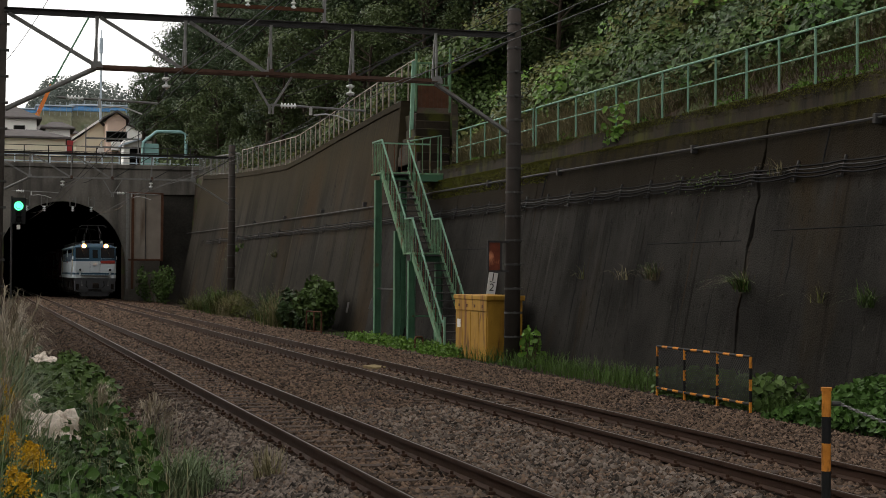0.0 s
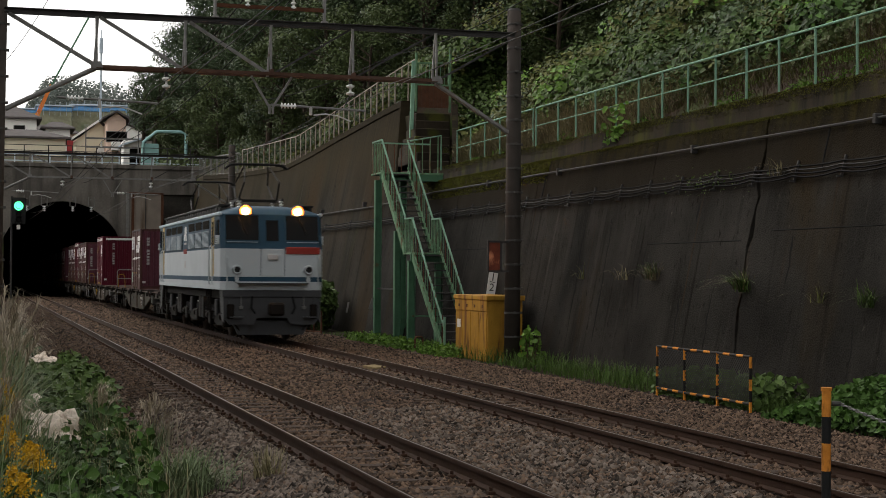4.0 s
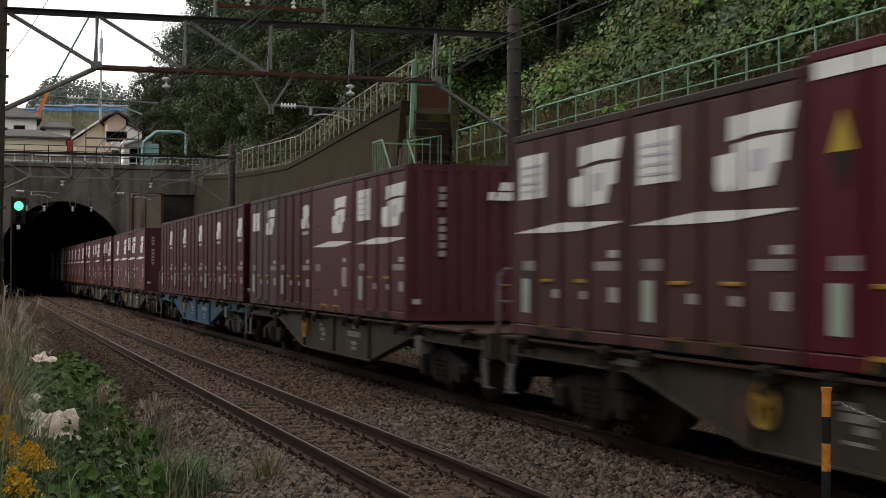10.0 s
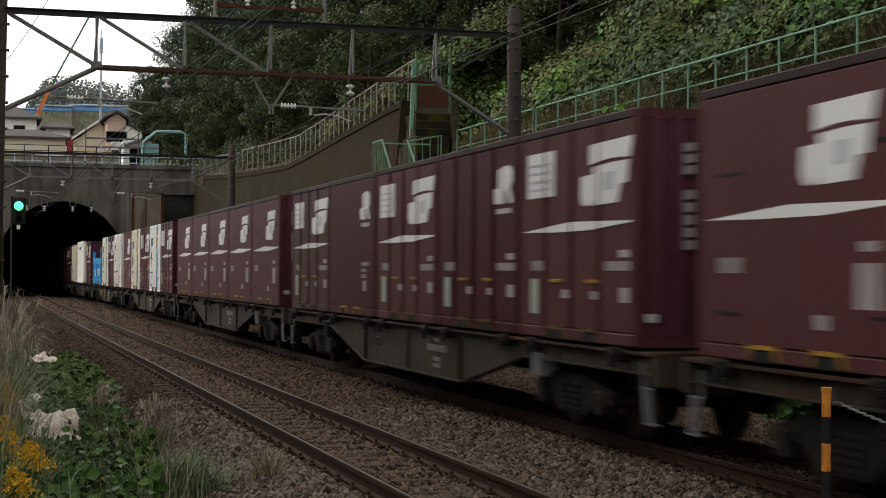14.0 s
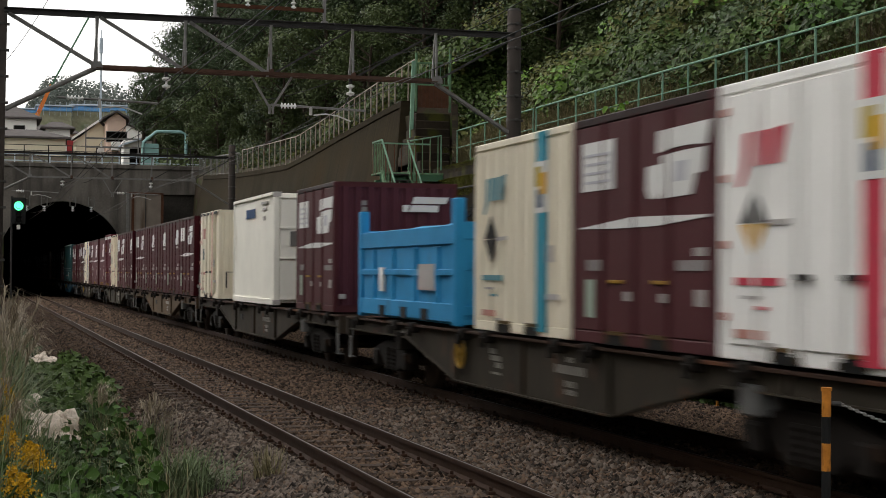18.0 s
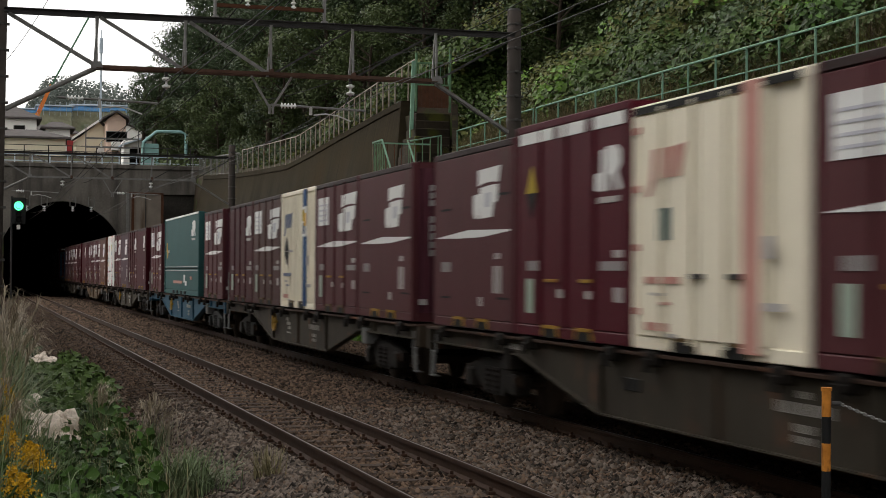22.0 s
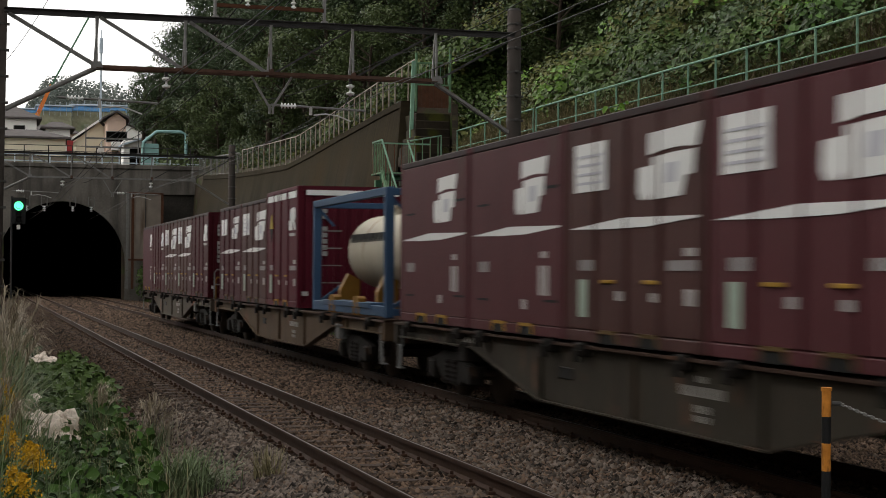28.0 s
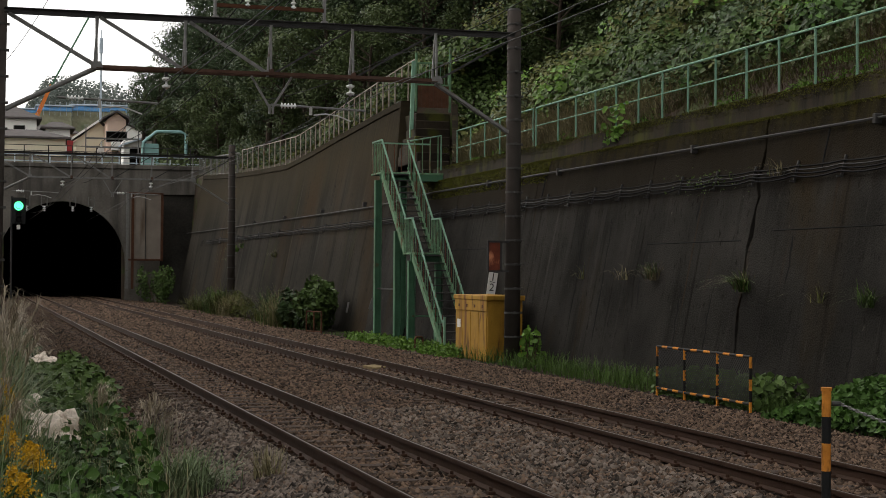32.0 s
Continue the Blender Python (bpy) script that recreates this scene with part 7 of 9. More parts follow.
fence = thing("barrier_fence", "folding mesh barrier with orange and black striped frame", "fence")
FP = [(4.72, 28.6), (4.68, 27.28), (4.72, 26.0), (4.68, 24.66)]
for i, (x, y) in enumerate(FP):
    for j in range(5):
        z = -0.44 + j * 0.19
        part("striped_post", Geo().cyl((x, y, z), (x, y, z + 0.19), 0.028, n=8), M["orange" if j % 2 == 0 else "black"], fence)
for (xa, ya), (xb, yb) in zip(FP, FP[1:]):
    for z in (0.51, -0.28):
        for j in range(5):
            p, q = Vector((xa, ya, z)).lerp(Vector((xb, yb, z)), j / 5), Vector((xa, ya, z)).lerp(Vector((xb, yb, z)), (j + 1) / 5)
            part("striped_rail", Geo().cyl(p, q, 0.024, n=8), M["black" if j % 2 == 0 else "orange"], fence)
    net = Geo()
    nn = 17
    for k in range(-10, nn):
        for d in (1, -1):
            u0, u1, v0, v1 = k / nn, k / nn + 0.6, 0.0, 1.0
            if d < 0:
                v0, v1 = 1.0, 0.0
            a, b = max(u0, 0), min(u1, 1)
            if a >= b:
                continue
            va, vb = v0 + (v1 - v0) * (a - u0) / 0.6, v0 + (v1 - v0) * (b - u0) / 0.6
            net.bar((xa + (xb - xa) * a, ya + (yb - ya) * a, -0.26 + 0.75 * va), (xa + (xb - xa) * b, ya + (yb - ya) * b, -0.26 + 0.75 * vb), 0.008)
    part("mesh_panel", net, M["darksteel"], fence, "dark diamond wire mesh")

M["post_orange"] = mat("chipped_orange_paint", (0.42, 0.16, 0.025), 0.6, var=0.4, scale=25, fine=120, stain=(((0.12, 0.05, 0.02), 0.55, 38.0, (1, 1, 0.4)), ((0.018, 0.014, 0.01), 0.5, 45.0, (1, 1, 0.3))))
bp = thing("boundary_post", "orange and black striped steel post with a chain", "post", at=(-5.45, 4.2, -0.5))
for i, (a, b) in enumerate(zip([0.0, 0.55, 1.10, 1.55, 1.72, 1.805, 1.885, 1.962], [0.55, 1.10, 1.55, 1.72, 1.805, 1.885, 1.962, 2.038])):
    part("striped_band", Geo().cyl((0, 0, a), (0, 0, b), 0.0135, n=14), M["black" if i % 2 == 0 else "post_orange"], bp)
part("cap", Geo().cyl((0, 0, 2.036), (0, 0, 2.046), 0.016, n=14), M["post_orange"], bp)
part("eye", Geo().cyl((0.012, -0.012, 2.0), (0.03, -0.03, 2.0), 0.007, n=8), M["darksteel"], bp)
th = thing("chain", "thin steel link chain hanging between boundary posts", "chain")
pa, pb = Vector((-5.42, 4.17, 1.50)), Vector((-5.2, 2.3, 1.45))
for i in range(110):
    f, f2 = i / 110, (i + 0.8) / 110
    p, q = pa.lerp(pb, f) - Vector((0, 0, 0.32 * f * (1 - f))), pa.lerp(pb, f2) - Vector((0, 0, 0.32 * f2 * (1 - f2)))
    part("link", Geo().bar(p, q, 0.009 if i % 2 else 0.003, 0.003 if i % 2 else 0.009), M["galv"], th)
copy_thing(bp, pose(-5.2, 2.28, -0.5))

# cables on the wall
def wall_point(y, z, out=0.05):
    return (wall_x(z) - out, y, z)


zc = lambda y: 4.52 + 0.004 * (34 - y)
cd = thing("conduit", "dull grey conduit clipped along the retaining wall", "cable")
part("pipe", Geo().tube([wall_point(y, 4.56 - 0.0 * y, 0.09) for y in (10, 24.6, 32.2, 40.5, 46, 52)], 0.028), M["conduit"], cd)
part("pipe", Geo().tube([wall_point(y, z, 0.09) for y, z in ((52, 4.56), (60, 4.40), (70, 4.42), (82, 4.46), (97, 4.5), (117, 4.6))], 0.028), M["conduit"], cd)
for y in (24.4, 31.7, 40.0, 46.0, 55, 62, 70, 79, 88, 97):
    part("bracket", Geo().cbox(wall_x(4.5) - 0.13, wall_x(4.5) + 0.03, y - 0.05, y + 0.05, 4.46, 4.64, 0.01), M["darksteel"], cd)
cc = thing("cable_bundle", "sagging black cables on hooks along the wall", "cable")
hooks = [10 + 1.7 * i for i in range(26)] + [56, 60, 64, 69, 74, 80, 86, 93, 100, 108]
for k in range(4):
    pts = []
    for a, b in zip(hooks, hooks[1:]):
        for j in range(4):
            f = j / 4
            pts.append(wall_point(a + (b - a) * f, 3.90 - 0.062 * k - (0.022 + 0.010 * k) * 4 * f * (1 - f), 0.07 + 0.01 * k))
    part("cable", Geo().tube(pts, 0.017 if k != 1 else 0.013, 5), M["rubber" if k != 1 else "conduit"], cc)
for y in hooks:
    part("hook", Geo().bar(wall_point(y, 4.0, 0.03), wall_point(y, 3.60, 0.05), 0.04).bar(wall_point(y, 3.62, 0.02), wall_point(y, 3.62, 0.14), 0.03), M["darksteel"], cc)
for y, z in ((26, 4.6), (41.0, 4.5)):
    wire("thin conduit running down the wall", [wall_point(y, z, 0.05), wall_point(y + 0.05, 3.8, 0.05)], 0.018, "rubber", "conduit")

# rusty panel beside the portal, low frames, signal
M["shutter"] = mat("grey_shutter_sheet", (0.19, 0.16, 0.132), 0.8, var=0.35, scale=1.0, stain=(((0.085, 0.055, 0.035), 0.45, 1.2, (1, 1, 0.15)),))
pnl = thing("shutter_panel", "rust-framed grey steel shutter panel on legs by the portal", "panel")
part("sheet", Geo().cbox(2.95, 5.2, 117.9, 117.96, 2.75, 7.42, 0.01), M["shutter"], pnl)
for x in (2.75, 3.12, 5.2):
    part("upright", Geo().cbox(x - 0.09, x + 0.09, 117.8, 118.0, 0.6 if x < 4 else 2.6, 7.5, 0.01), M["rust" if x != 2.75 else "galv"], pnl)
for z in (2.68, 7.45):
    part("cross_rail", Geo().cbox(2.7, 5.28, 117.8, 117.9, z - 0.06, z + 0.06, 0.01), M["rust"], pnl)
part("upright", Geo().cbox(4.0, 4.05, 117.82, 117.88, 2.7, 7.4, 0.005), M["darksteel"], pnl)
th = tagged(part("leaning_board", Geo().cbox(-0.12, 0.12, -0.01, 0.01, 0, 0.42, 0.004), M["cable_grey"]), "small pale board leaning against the wall", "board")
th.location, th.rotation_euler = (5.75, 56.0, 0.55), (radians(-8), radians(20), 0)
sgl = thing("railway_signal", "railway signal showing a bright green light", "signal", at=(-4.95, 112, 0))
part("mast", Geo().cyl((-0.45, 0.15, -0.7), (-0.45, 0.15, 6.8), 0.07, n=10), M["darksteel"], sgl)
part("backboard", Geo().cbox(-0.46, 0.46, 0.0, 0.05, 4.95, 6.72, 0.06), M["signal_black"], sgl)
for i, z in enumerate((6.16, 5.62, 5.2)):
    hd = part("hood", Geo().cyl((0, -0.3, z + 0.02), (0, 0.0, z), 0.2, n=16, caps=False), M["signal_black"], sgl)
    part("lens", Geo().cyl((0, -0.06, z), (0, -0.02, z), 0.30 if i == 0 else 0.16, n=18), M["signal_green" if i == 0 else "glass_dark"], hd, "glowing green lens" if i == 0 else "")
part("marker_plate", Geo().cbox(-0.12, 0.12, -0.03, 0.0, 4.6, 4.9, 0.01), M["white"], sgl)
# wire brackets over the tunnel mouth
for x in (-4.2, -3.0, -1.0, 0.3):
    th = thing("portal_bracket", "pale bracket and insulators over the tunnel mouth", "bracket", "brackets over the tunnel mouth")
    part("frame", Geo().tube([(x - 0.2, 119.4, 7.2), (x - 0.2, 119.4, 6.5), (x + 0.2, 119.4, 6.5), (x + 0.2, 119.4, 7.2)], 0.04).bar((x, 119.4, 7.0), (x, 120, 7.0), 0.06), M["cable_grey"], th)
    insulator("insulator", (x, 119.4, 6.5), (x, 119.4, 6.1), th, 3, 0.12)


# a rusty frame, a bent handle and a plate by the wall
th = thing("rusty_frame", "small upright rusty steel frame beside the bush", "frame", at=(4.4, 59.5, -0.45))
for x, y in ((-0.19, 0.45), (0.0, 0.0), (0.19, -0.45)):
    part("post", Geo().cyl((x, y, -0.1), (x, y, 0.88), 0.03, n=8), M["rust"], th)
for z in (0.12, 0.86):
    part("cross_bar", Geo().cyl((-0.19, 0.45, z), (0.19, -0.45, z), 0.025, n=8), M["rust"], th)
th = thing("bent_pipe_handle", "dull purplish bent pipe standing in the weeds", "handle", at=(4.55, 45.2, -0.45))
part("pipe", Geo().tube([(-0.14, -0.1, -0.1), (-0.14, -0.1, 0.42), (-0.11, -0.08, 0.48), (0.11, 0.08, 0.48), (0.14, 0.1, 0.42), (0.14, 0.1, -0.1)], 0.028, 8), M["rust"], th)
th = thing("wall_plate", "small pale reddish plate fixed to the wall", "plate")
part("plate", Geo().add([(wall_x(z) - o, y, z) for z in (0.32, 0.72) for y in (61.45, 61.75) for o in (0.012, -0.002)], [(0, 2, 6, 4), (1, 5, 7, 3), (0, 4, 5, 1), (2, 3, 7, 6), (0, 1, 3, 2), (4, 6, 7, 5)]), M["cable_grey"], th)

# flat pale slabs lying between the far rails
M["slab"] = mat("yellowish_slab", (0.19, 0.145, 0.075), 0.9, var=0.4, scale=5, fine=30, stain=(((0.07, 0.045, 0.03), 0.4, 6.0, (1, 1, 1)),))
for x, y, w_, l_ in ((-0.3, 33.7, 0.16, 0.4), (0.36, 33.4, 0.3, 0.5)):
    th = tagged(part("flat_slab", Geo().cbox(-w_ / 2, w_ / 2, -l_ / 2, l_ / 2, -0.03, 0.03, 0.01), M["slab"]), "small flat yellowish slab lying in the ballast", "slab", "slabs in the ballast")
    th.location, th.rotation_euler = (x, y, float(bed_z(x)) + 0.05), (0.04, -0.05, 0.3)

# ---- plants ----
def leaf_mat(name, base, island=0.35, rough=0.6, spec=0.1):
    return mat(name, base, rough, 0.0, var=0.42, scale=0.9, fine=6, bump=0, island=island, spec=spec)


V = {
    "dark": leaf_mat("dark_forest_leaves", (0.056, 0.076, 0.026)),
    "wood": leaf_mat("woodland_leaves", (0.040, 0.059, 0.026), 0.2),
    "wood_light": leaf_mat("paler_woodland_leaves", (0.060, 0.080, 0.029), 0.2),
    "mid": leaf_mat("mid_green_leaves", (0.050, 0.080, 0.020)),
    "light": leaf_mat("fresh_green_leaves", (0.08, 0.15, 0.022)),
    # leaf green darkened for the deep shade under the trees
    "deep": leaf_mat("shade_darkened_leaves", (0.034, 0.049, 0.020), 0.3),
    "olive": leaf_mat("olive_leaves", (0.072, 0.078, 0.02)),
    "kudzu": leaf_mat("broad_creeper_leaves", (0.040, 0.080, 0.016), 0.42, 0.55, 0.08),
    "gloss": leaf_mat("glossy_dark_creeper_leaves", (0.033, 0.056, 0.018), 0.45, 0.5, 0.10),
    "yellowish": leaf_mat("yellowing_leaves", (0.16, 0.18, 0.02)),
    "grass": leaf_mat("green_grass_blades", (0.055, 0.095, 0.02)),
    "bluegrass": leaf_mat("blue_green_grass_blades", (0.13, 0.17, 0.085)),
    "dry": leaf_mat("dry_straw_grass", (0.19, 0.165, 0.09), 0.35),
    "plume": leaf_mat("pale_grass_plume", (0.31, 0.26, 0.19), 0.3),
    "gold": leaf_mat("golden_flower_heads", (0.52, 0.30, 0.015), 0.3),
    "stem": mat("brown_plant_stem", (0.07, 0.05, 0.03), 0.9),
    "bark": mat("dark_tree_bark", (0.05, 0.038, 0.028), 0.95, var=0.4, scale=3, fine=20, bump=0.5),
    # leaf colour paled to carry the distance haze
    "far": leaf_mat("haze_paled_far_foliage", (0.090, 0.106, 0.092), 0.2),
}


def unit(v):
    return v / np.maximum(np.linalg.norm(v, axis=-1, keepdims=True), 1e-6)


def leaf_arrays(c, size, toward=(-0.5, -0.6, 0.6), spread=0.9, narrow=0.55):
    """Folded pointed leaves at the centres c: vertices and faces."""
    n = len(c)
    nrm = unit(np.array(toward) + rng.normal(0, spread, (n, 3)))
    a = unit(np.cross(nrm, rng.normal(0, 1, (n, 3))))
    a[:, 2] -= 0.35
    a = unit(a)
    b = unit(np.cross(nrm, a))
    s = (size * (0.6 + 0.8 * rng.random(n)))[:, None]
    fold = nrm * s * 0.14
    wide = b * s * narrow * 0.5
    v = np.stack([c - a * s * 0.5, c - a * s * 0.28 + wide * 0.95 + fold, c + a * s * 0.16 + wide * 0.85 + fold, c + a * s * 0.55, c + a * s * 0.16 - wide * 0.85 + fold, c - a * s * 0.28 - wide * 0.95 + fold], 1)
    f = np.array([(0, 1, 2, 3), (0, 3, 4, 5)])
    return v.reshape(-1, 3), (np.arange(n)[:, None, None] * 6 + f[None]).reshape(-1, 4)


def quad_leaves(c, size, toward, spread=0.4, narrow=0.6):
    """Small kite-shaped leaves for crowns seen from afar."""
    n = len(c)
    nrm = unit(np.array(toward) + rng.normal(0, spread, (n, 3)))
    a = unit(np.cross(nrm, rng.normal(0, 1, (n, 3))))
    b = np.cross(nrm, a)
    s = (size * (0.6 + 0.8 * rng.random(n)))[:, None]
    v = np.stack([c - a * s * 0.5, c + b * s * narrow * 0.5 - a * s * 0.08, c + a * s * 0.5, c - b * s * narrow * 0.5 - a * s * 0.08], 1)
    return v.reshape(-1, 3), np.arange(4 * n).reshape(n, 4)


def leaves(name, c, size, material, label, toward=(-0.5, -0.6, 0.6), spread=0.9, narrow=0.55, kind="stuff"):
    v, f = leaf_arrays(np.asarray(c, float), size, toward, spread, narrow)
    return soup(name, v, f, V[material], kind, label)


def blade_arrays(root, height, lean, width, droop=0.5):
    """Grass blades: tapered strips that lean and droop. root (n, 3), lean (n, 2)."""
    n = len(root)
    side = unit(np.stack([-lean[:, 1], lean[:, 0], np.zeros(n)], -1) + 1e-5)
    vs = []
    for t, wd in ((0.0, 1.0), (0.4, 0.85), (0.75, 0.55), (1.0, 0.06)):
        h = height * (t - droop * t ** 3 * np.linalg.norm(lean, axis=1) * 0.6)
        p = root + np.concatenate([lean * (height * t ** 1.8)[:, None], h[:, None]], 1)
        o = side * (width * wd / 2)[:, None]
        vs += [p - o, p + o]
    v = np.stack(vs, 1)
    f = np.array([(0, 1, 3, 2), (2, 3, 5, 4), (4, 5, 7, 6)])
    return v.reshape(-1, 3), (np.arange(n)[:, None, None] * 8 + f[None]).reshape(-1, 4)


def blades(name, root, height, lean, width, material, label, droop=0.5):
    v, f = blade_arrays(root, height, lean, width, droop)
    return soup(name, v, f, V[material], "stuff", label)


def in_ball(n):
    d = unit(rng.normal(0, 1, (n, 3)))
    return d * (rng.random((n, 1)) ** 0.33)


# -- trees --
def tree_template(h, spread, clumps, per, size, material, label, low=0.25):
    th = thing("tree", label, "tree", "trees on the hill")
    tr = Geo()
    lean = rng.normal(0, 0.04, 2)
    pts = [(lean[0] * h * f, lean[1] * h * f, h * f - 0.5 * (f == 0)) for f in (0, 0.25, 0.5, 0.72, 0.9)]
    rad = [0.022 * h, 0.017 * h, 0.012 * h, 0.008 * h, 0.003 * h]
    for i in range(4):
        tr.cyl(pts[i], pts[i + 1], rad[i], rad[i + 1], 8)
    part("trunk", tr, V["bark"], th)
    cs, outs, frame_ = [], [], Geo()
    for k in range(clumps):
        f = low + (1 - low) * (k + rng.random()) / clumps
        r = spread * math.sin(math.pi * min(max((f - low) / (1.12 - low), 0.08), 1)) ** 0.7
        a = rng.random() * 6.28
        d = r * (0.45 + 0.55 * rng.random())
        c = np.array([lean[0] * h * f + d * math.cos(a), lean[1] * h * f + d * math.sin(a), h * f])
        rr = spread * (0.22 + 0.2 * rng.random())
        if k % 2 == 0:
            frame_.cyl((lean[0] * h * f * 0.8, lean[1] * h * f * 0.8, h * f * 0.8), c, 0.007 * h, 0.002 * h, 5)
        d3 = unit(rng.normal(0, 1, (per, 3)))
        b = d3 * (0.55 + 0.45 * rng.random((per, 1)) ** 0.4) * np.array([rr, rr, rr * 0.75])
        cs.append(c + b)
        outs.append(d3 + np.array([0, 0, 0.45]))
    part("branch_frame", frame_, V["bark"], th, "spreading limbs")
    cs = np.concatenate(cs)
    v, fc = quad_leaves(cs, np.full(len(cs), size), np.concatenate(outs), 0.4, 0.7)
    o = soup("crown", v, fc, V[material], "", "leafy uneven crown")
    o.parent = th
    return th


TREES = [
    tree_template(13, 3.4, 50, 290, 0.17, "wood", "tall dark evergreen tree on the hillside"),
    tree_template(10, 3.0, 42, 290, 0.15, "wood", "dark broadleaf tree on the hillside"),
    tree_template(8, 2.7, 38, 290, 0.14, "wood_light", "mid-green broadleaf tree on the hillside"),
    tree_template(16, 3.8, 56, 300, 0.19, "wood", "tall dark tree above the cutting"),
    tree_template(6.0, 2.2, 30, 280, 0.125, "wood_light", "small green tree on the slope", 0.12),
    tree_template(9, 1.9, 24, 200, 0.13, "wood", "slender sparse tree against the sky", 0.4),
]


def plant(k, x, y, dz=0.0):
    return copy_thing(TREES[k], pose(x, y, land(x, y) + dz, 0, 0, rng.random() * 360))


# the wood above the tunnel, against the sky
for k, x, y in ((5, 6.45, 147), (5, 7.3, 144.5), (5, 7.0, 150), (4, 9.2, 141), (2, 8.6, 151), (2, 9.2, 146), (1, 9.6, 140), (0, 11.3, 146), (0, 10.8, 152), (3, 12.8, 142), (3, 15.4, 150), (3, 14.0, 156), (0, 17, 140), (3, 19, 150), (0, 22, 142), (3, 25, 150), (3, 29, 145), (0, 13.2, 133), (1, 16.0, 131), (0, 20, 132), (3, 24, 134), (3, 30, 136), (2, 10.8, 130), (4, 10.6, 127.5), (1, 11.9, 136)):
    plant(k, x, y)
# the wood behind the high wall
spots = []
for i in range(420):
    x, y = 10.3 + 17 * rng.random(), 60 + 64 * rng.random()
    if all((x - a) ** 2 + (y - b) ** 2 > 2.6 ** 2 for a, b in spots):
        spots.append((x, y))
for x, y in spots[:70]:
    k = int(rng.choice([4, 2, 1]) if x < 12.5 else rng.choice([1, 0, 0, 3]))
    plant(k, x, y, -0.4)
# the slope above the near wall
for x, y, k in ((14.5, 53, 2), (16.5, 46, 1), (19, 40, 2), (15.5, 58.5, 1), (21, 52, 0), (24, 44, 0), (18.5, 33, 1), (22, 28, 0), (17, 24, 2), (26, 36, 3), (28, 50, 3), (13.0, 57, 4), (20, 18, 1), (24, 12, 0), (19, 8, 1), (23, 0, 0)):
    plant(k, x, y, -0.4)
# unseen trees on the camera's own bank, added to shade the cutting
for i in range(28):
    x, y = -15.5 - 14 * rng.random(), 4 + 61 * rng.random()
    plant(int(rng.choice([0, 1, 3])), x, y, -0.4)
for ob in TREES:
    for o in (*ob.children_recursive, ob):
        bpy.data.objects.remove(o)


# -- creepers and undergrowth on the slope --
def slope_points(n, x0, x1, y0, y1, puff, near_bias=1.3):
    x = x0 + (x1 - x0) * rng.random(n) ** near_bias
    y = y0 * (y1 / y0) ** rng.random(n)
    z = np.array([land(a, b) for a, b in zip(x, y)])
    bump = np.array([noise.noise(Vector((a * 0.5, b * 0.5, 9.0))) for a, b in zip(x, y)])
    bump2 = np.array([noise.noise(Vector((a * 1.6, b * 1.6, 3.0))) for a, b in zip(x, y)])
    up = puff * (0.35 + 0.9 * np.maximum(bump + 0.25, 0) + 0.35 * bump2) * rng.random(n) ** 0.5
    keep = bump > -0.5
    return np.stack([x - 0.25 * up, y, z + np.maximum(up, 0)], -1)[keep]


def clear_steps(p):
    """Keeps the concrete steps and the gate free."""
    return p[~((p[:, 1] > 52.6) & (p[:, 1] < 59.8) & (p[:, 0] < 8.45 + (np.minimum(p[:, 1], 58.3) - 54.4) * 0.29))]


def bare(p):
    """Leaves out the strip of bare soil behind the parapet."""
    edge = np.array([8.55 + 0.7 * noise.noise(Vector((a * 0.35, 4.0, 0))) + 0.2 + 2.6 * smooth01(30, 25, a) for a in p[:, 1]])
    return clear_steps(p[p[:, 0] > edge])


def mounds(count, x0, x1, y0, y1, rlo, rhi, cover, kinds):
    """Heaps of creeper on the slope: leaves over a dome, facing outward. kinds: (material, leaf size, share)."""
    got = {k: [[], [], []] for k, *_ in kinds}
    share = np.array([w for *_, w in kinds])
    share = share / share.sum()
    for i in range(count):
        x, y = x0 + (x1 - x0) * rng.random() ** 1.2, y0 * (y1 / y0) ** rng.random()
        # one kind tends to hold a stretch of the slope
        pick = (noise.noise(Vector((x * 0.22, y * 0.22, 30.0))) * 0.9 + 0.5 + 0.22 * rng.normal()) % 1.0
        k = int(np.searchsorted(np.cumsum(share), min(pick, 0.999)))
        material, leaf, _ = kinds[min(k, len(kinds) - 1)]
        r = rlo + (rhi - rlo) * rng.random() ** 1.5
        m = int(cover * r * r / (leaf * leaf))
        d = unit(rng.normal(0, 1, (m, 3)))
        d[:, 2] = np.abs(d[:, 2])
        flat = 0.6 + 0.4 * rng.random()
        lump = 1 + 0.22 * np.sin(d[:, 0] * 5 + i) * np.cos(d[:, 1] * 6 + i * 2)
        c = np.array([x, y, land(x, y) - 0.1]) + d * (r * lump * (0.8 + 0.25 * rng.random(m)))[:, None] * np.array([1, 1, flat])
        tilt = np.array([-0.35, -0.25, 0.5])
        for lst, v in zip(got[material], (c, d + tilt, leaf * (0.6 + 0.7 * rng.random(m)))):
            lst.append(v)
    return {k: [np.concatenate(q) for q in v] for k, v in got.items() if v[0]}


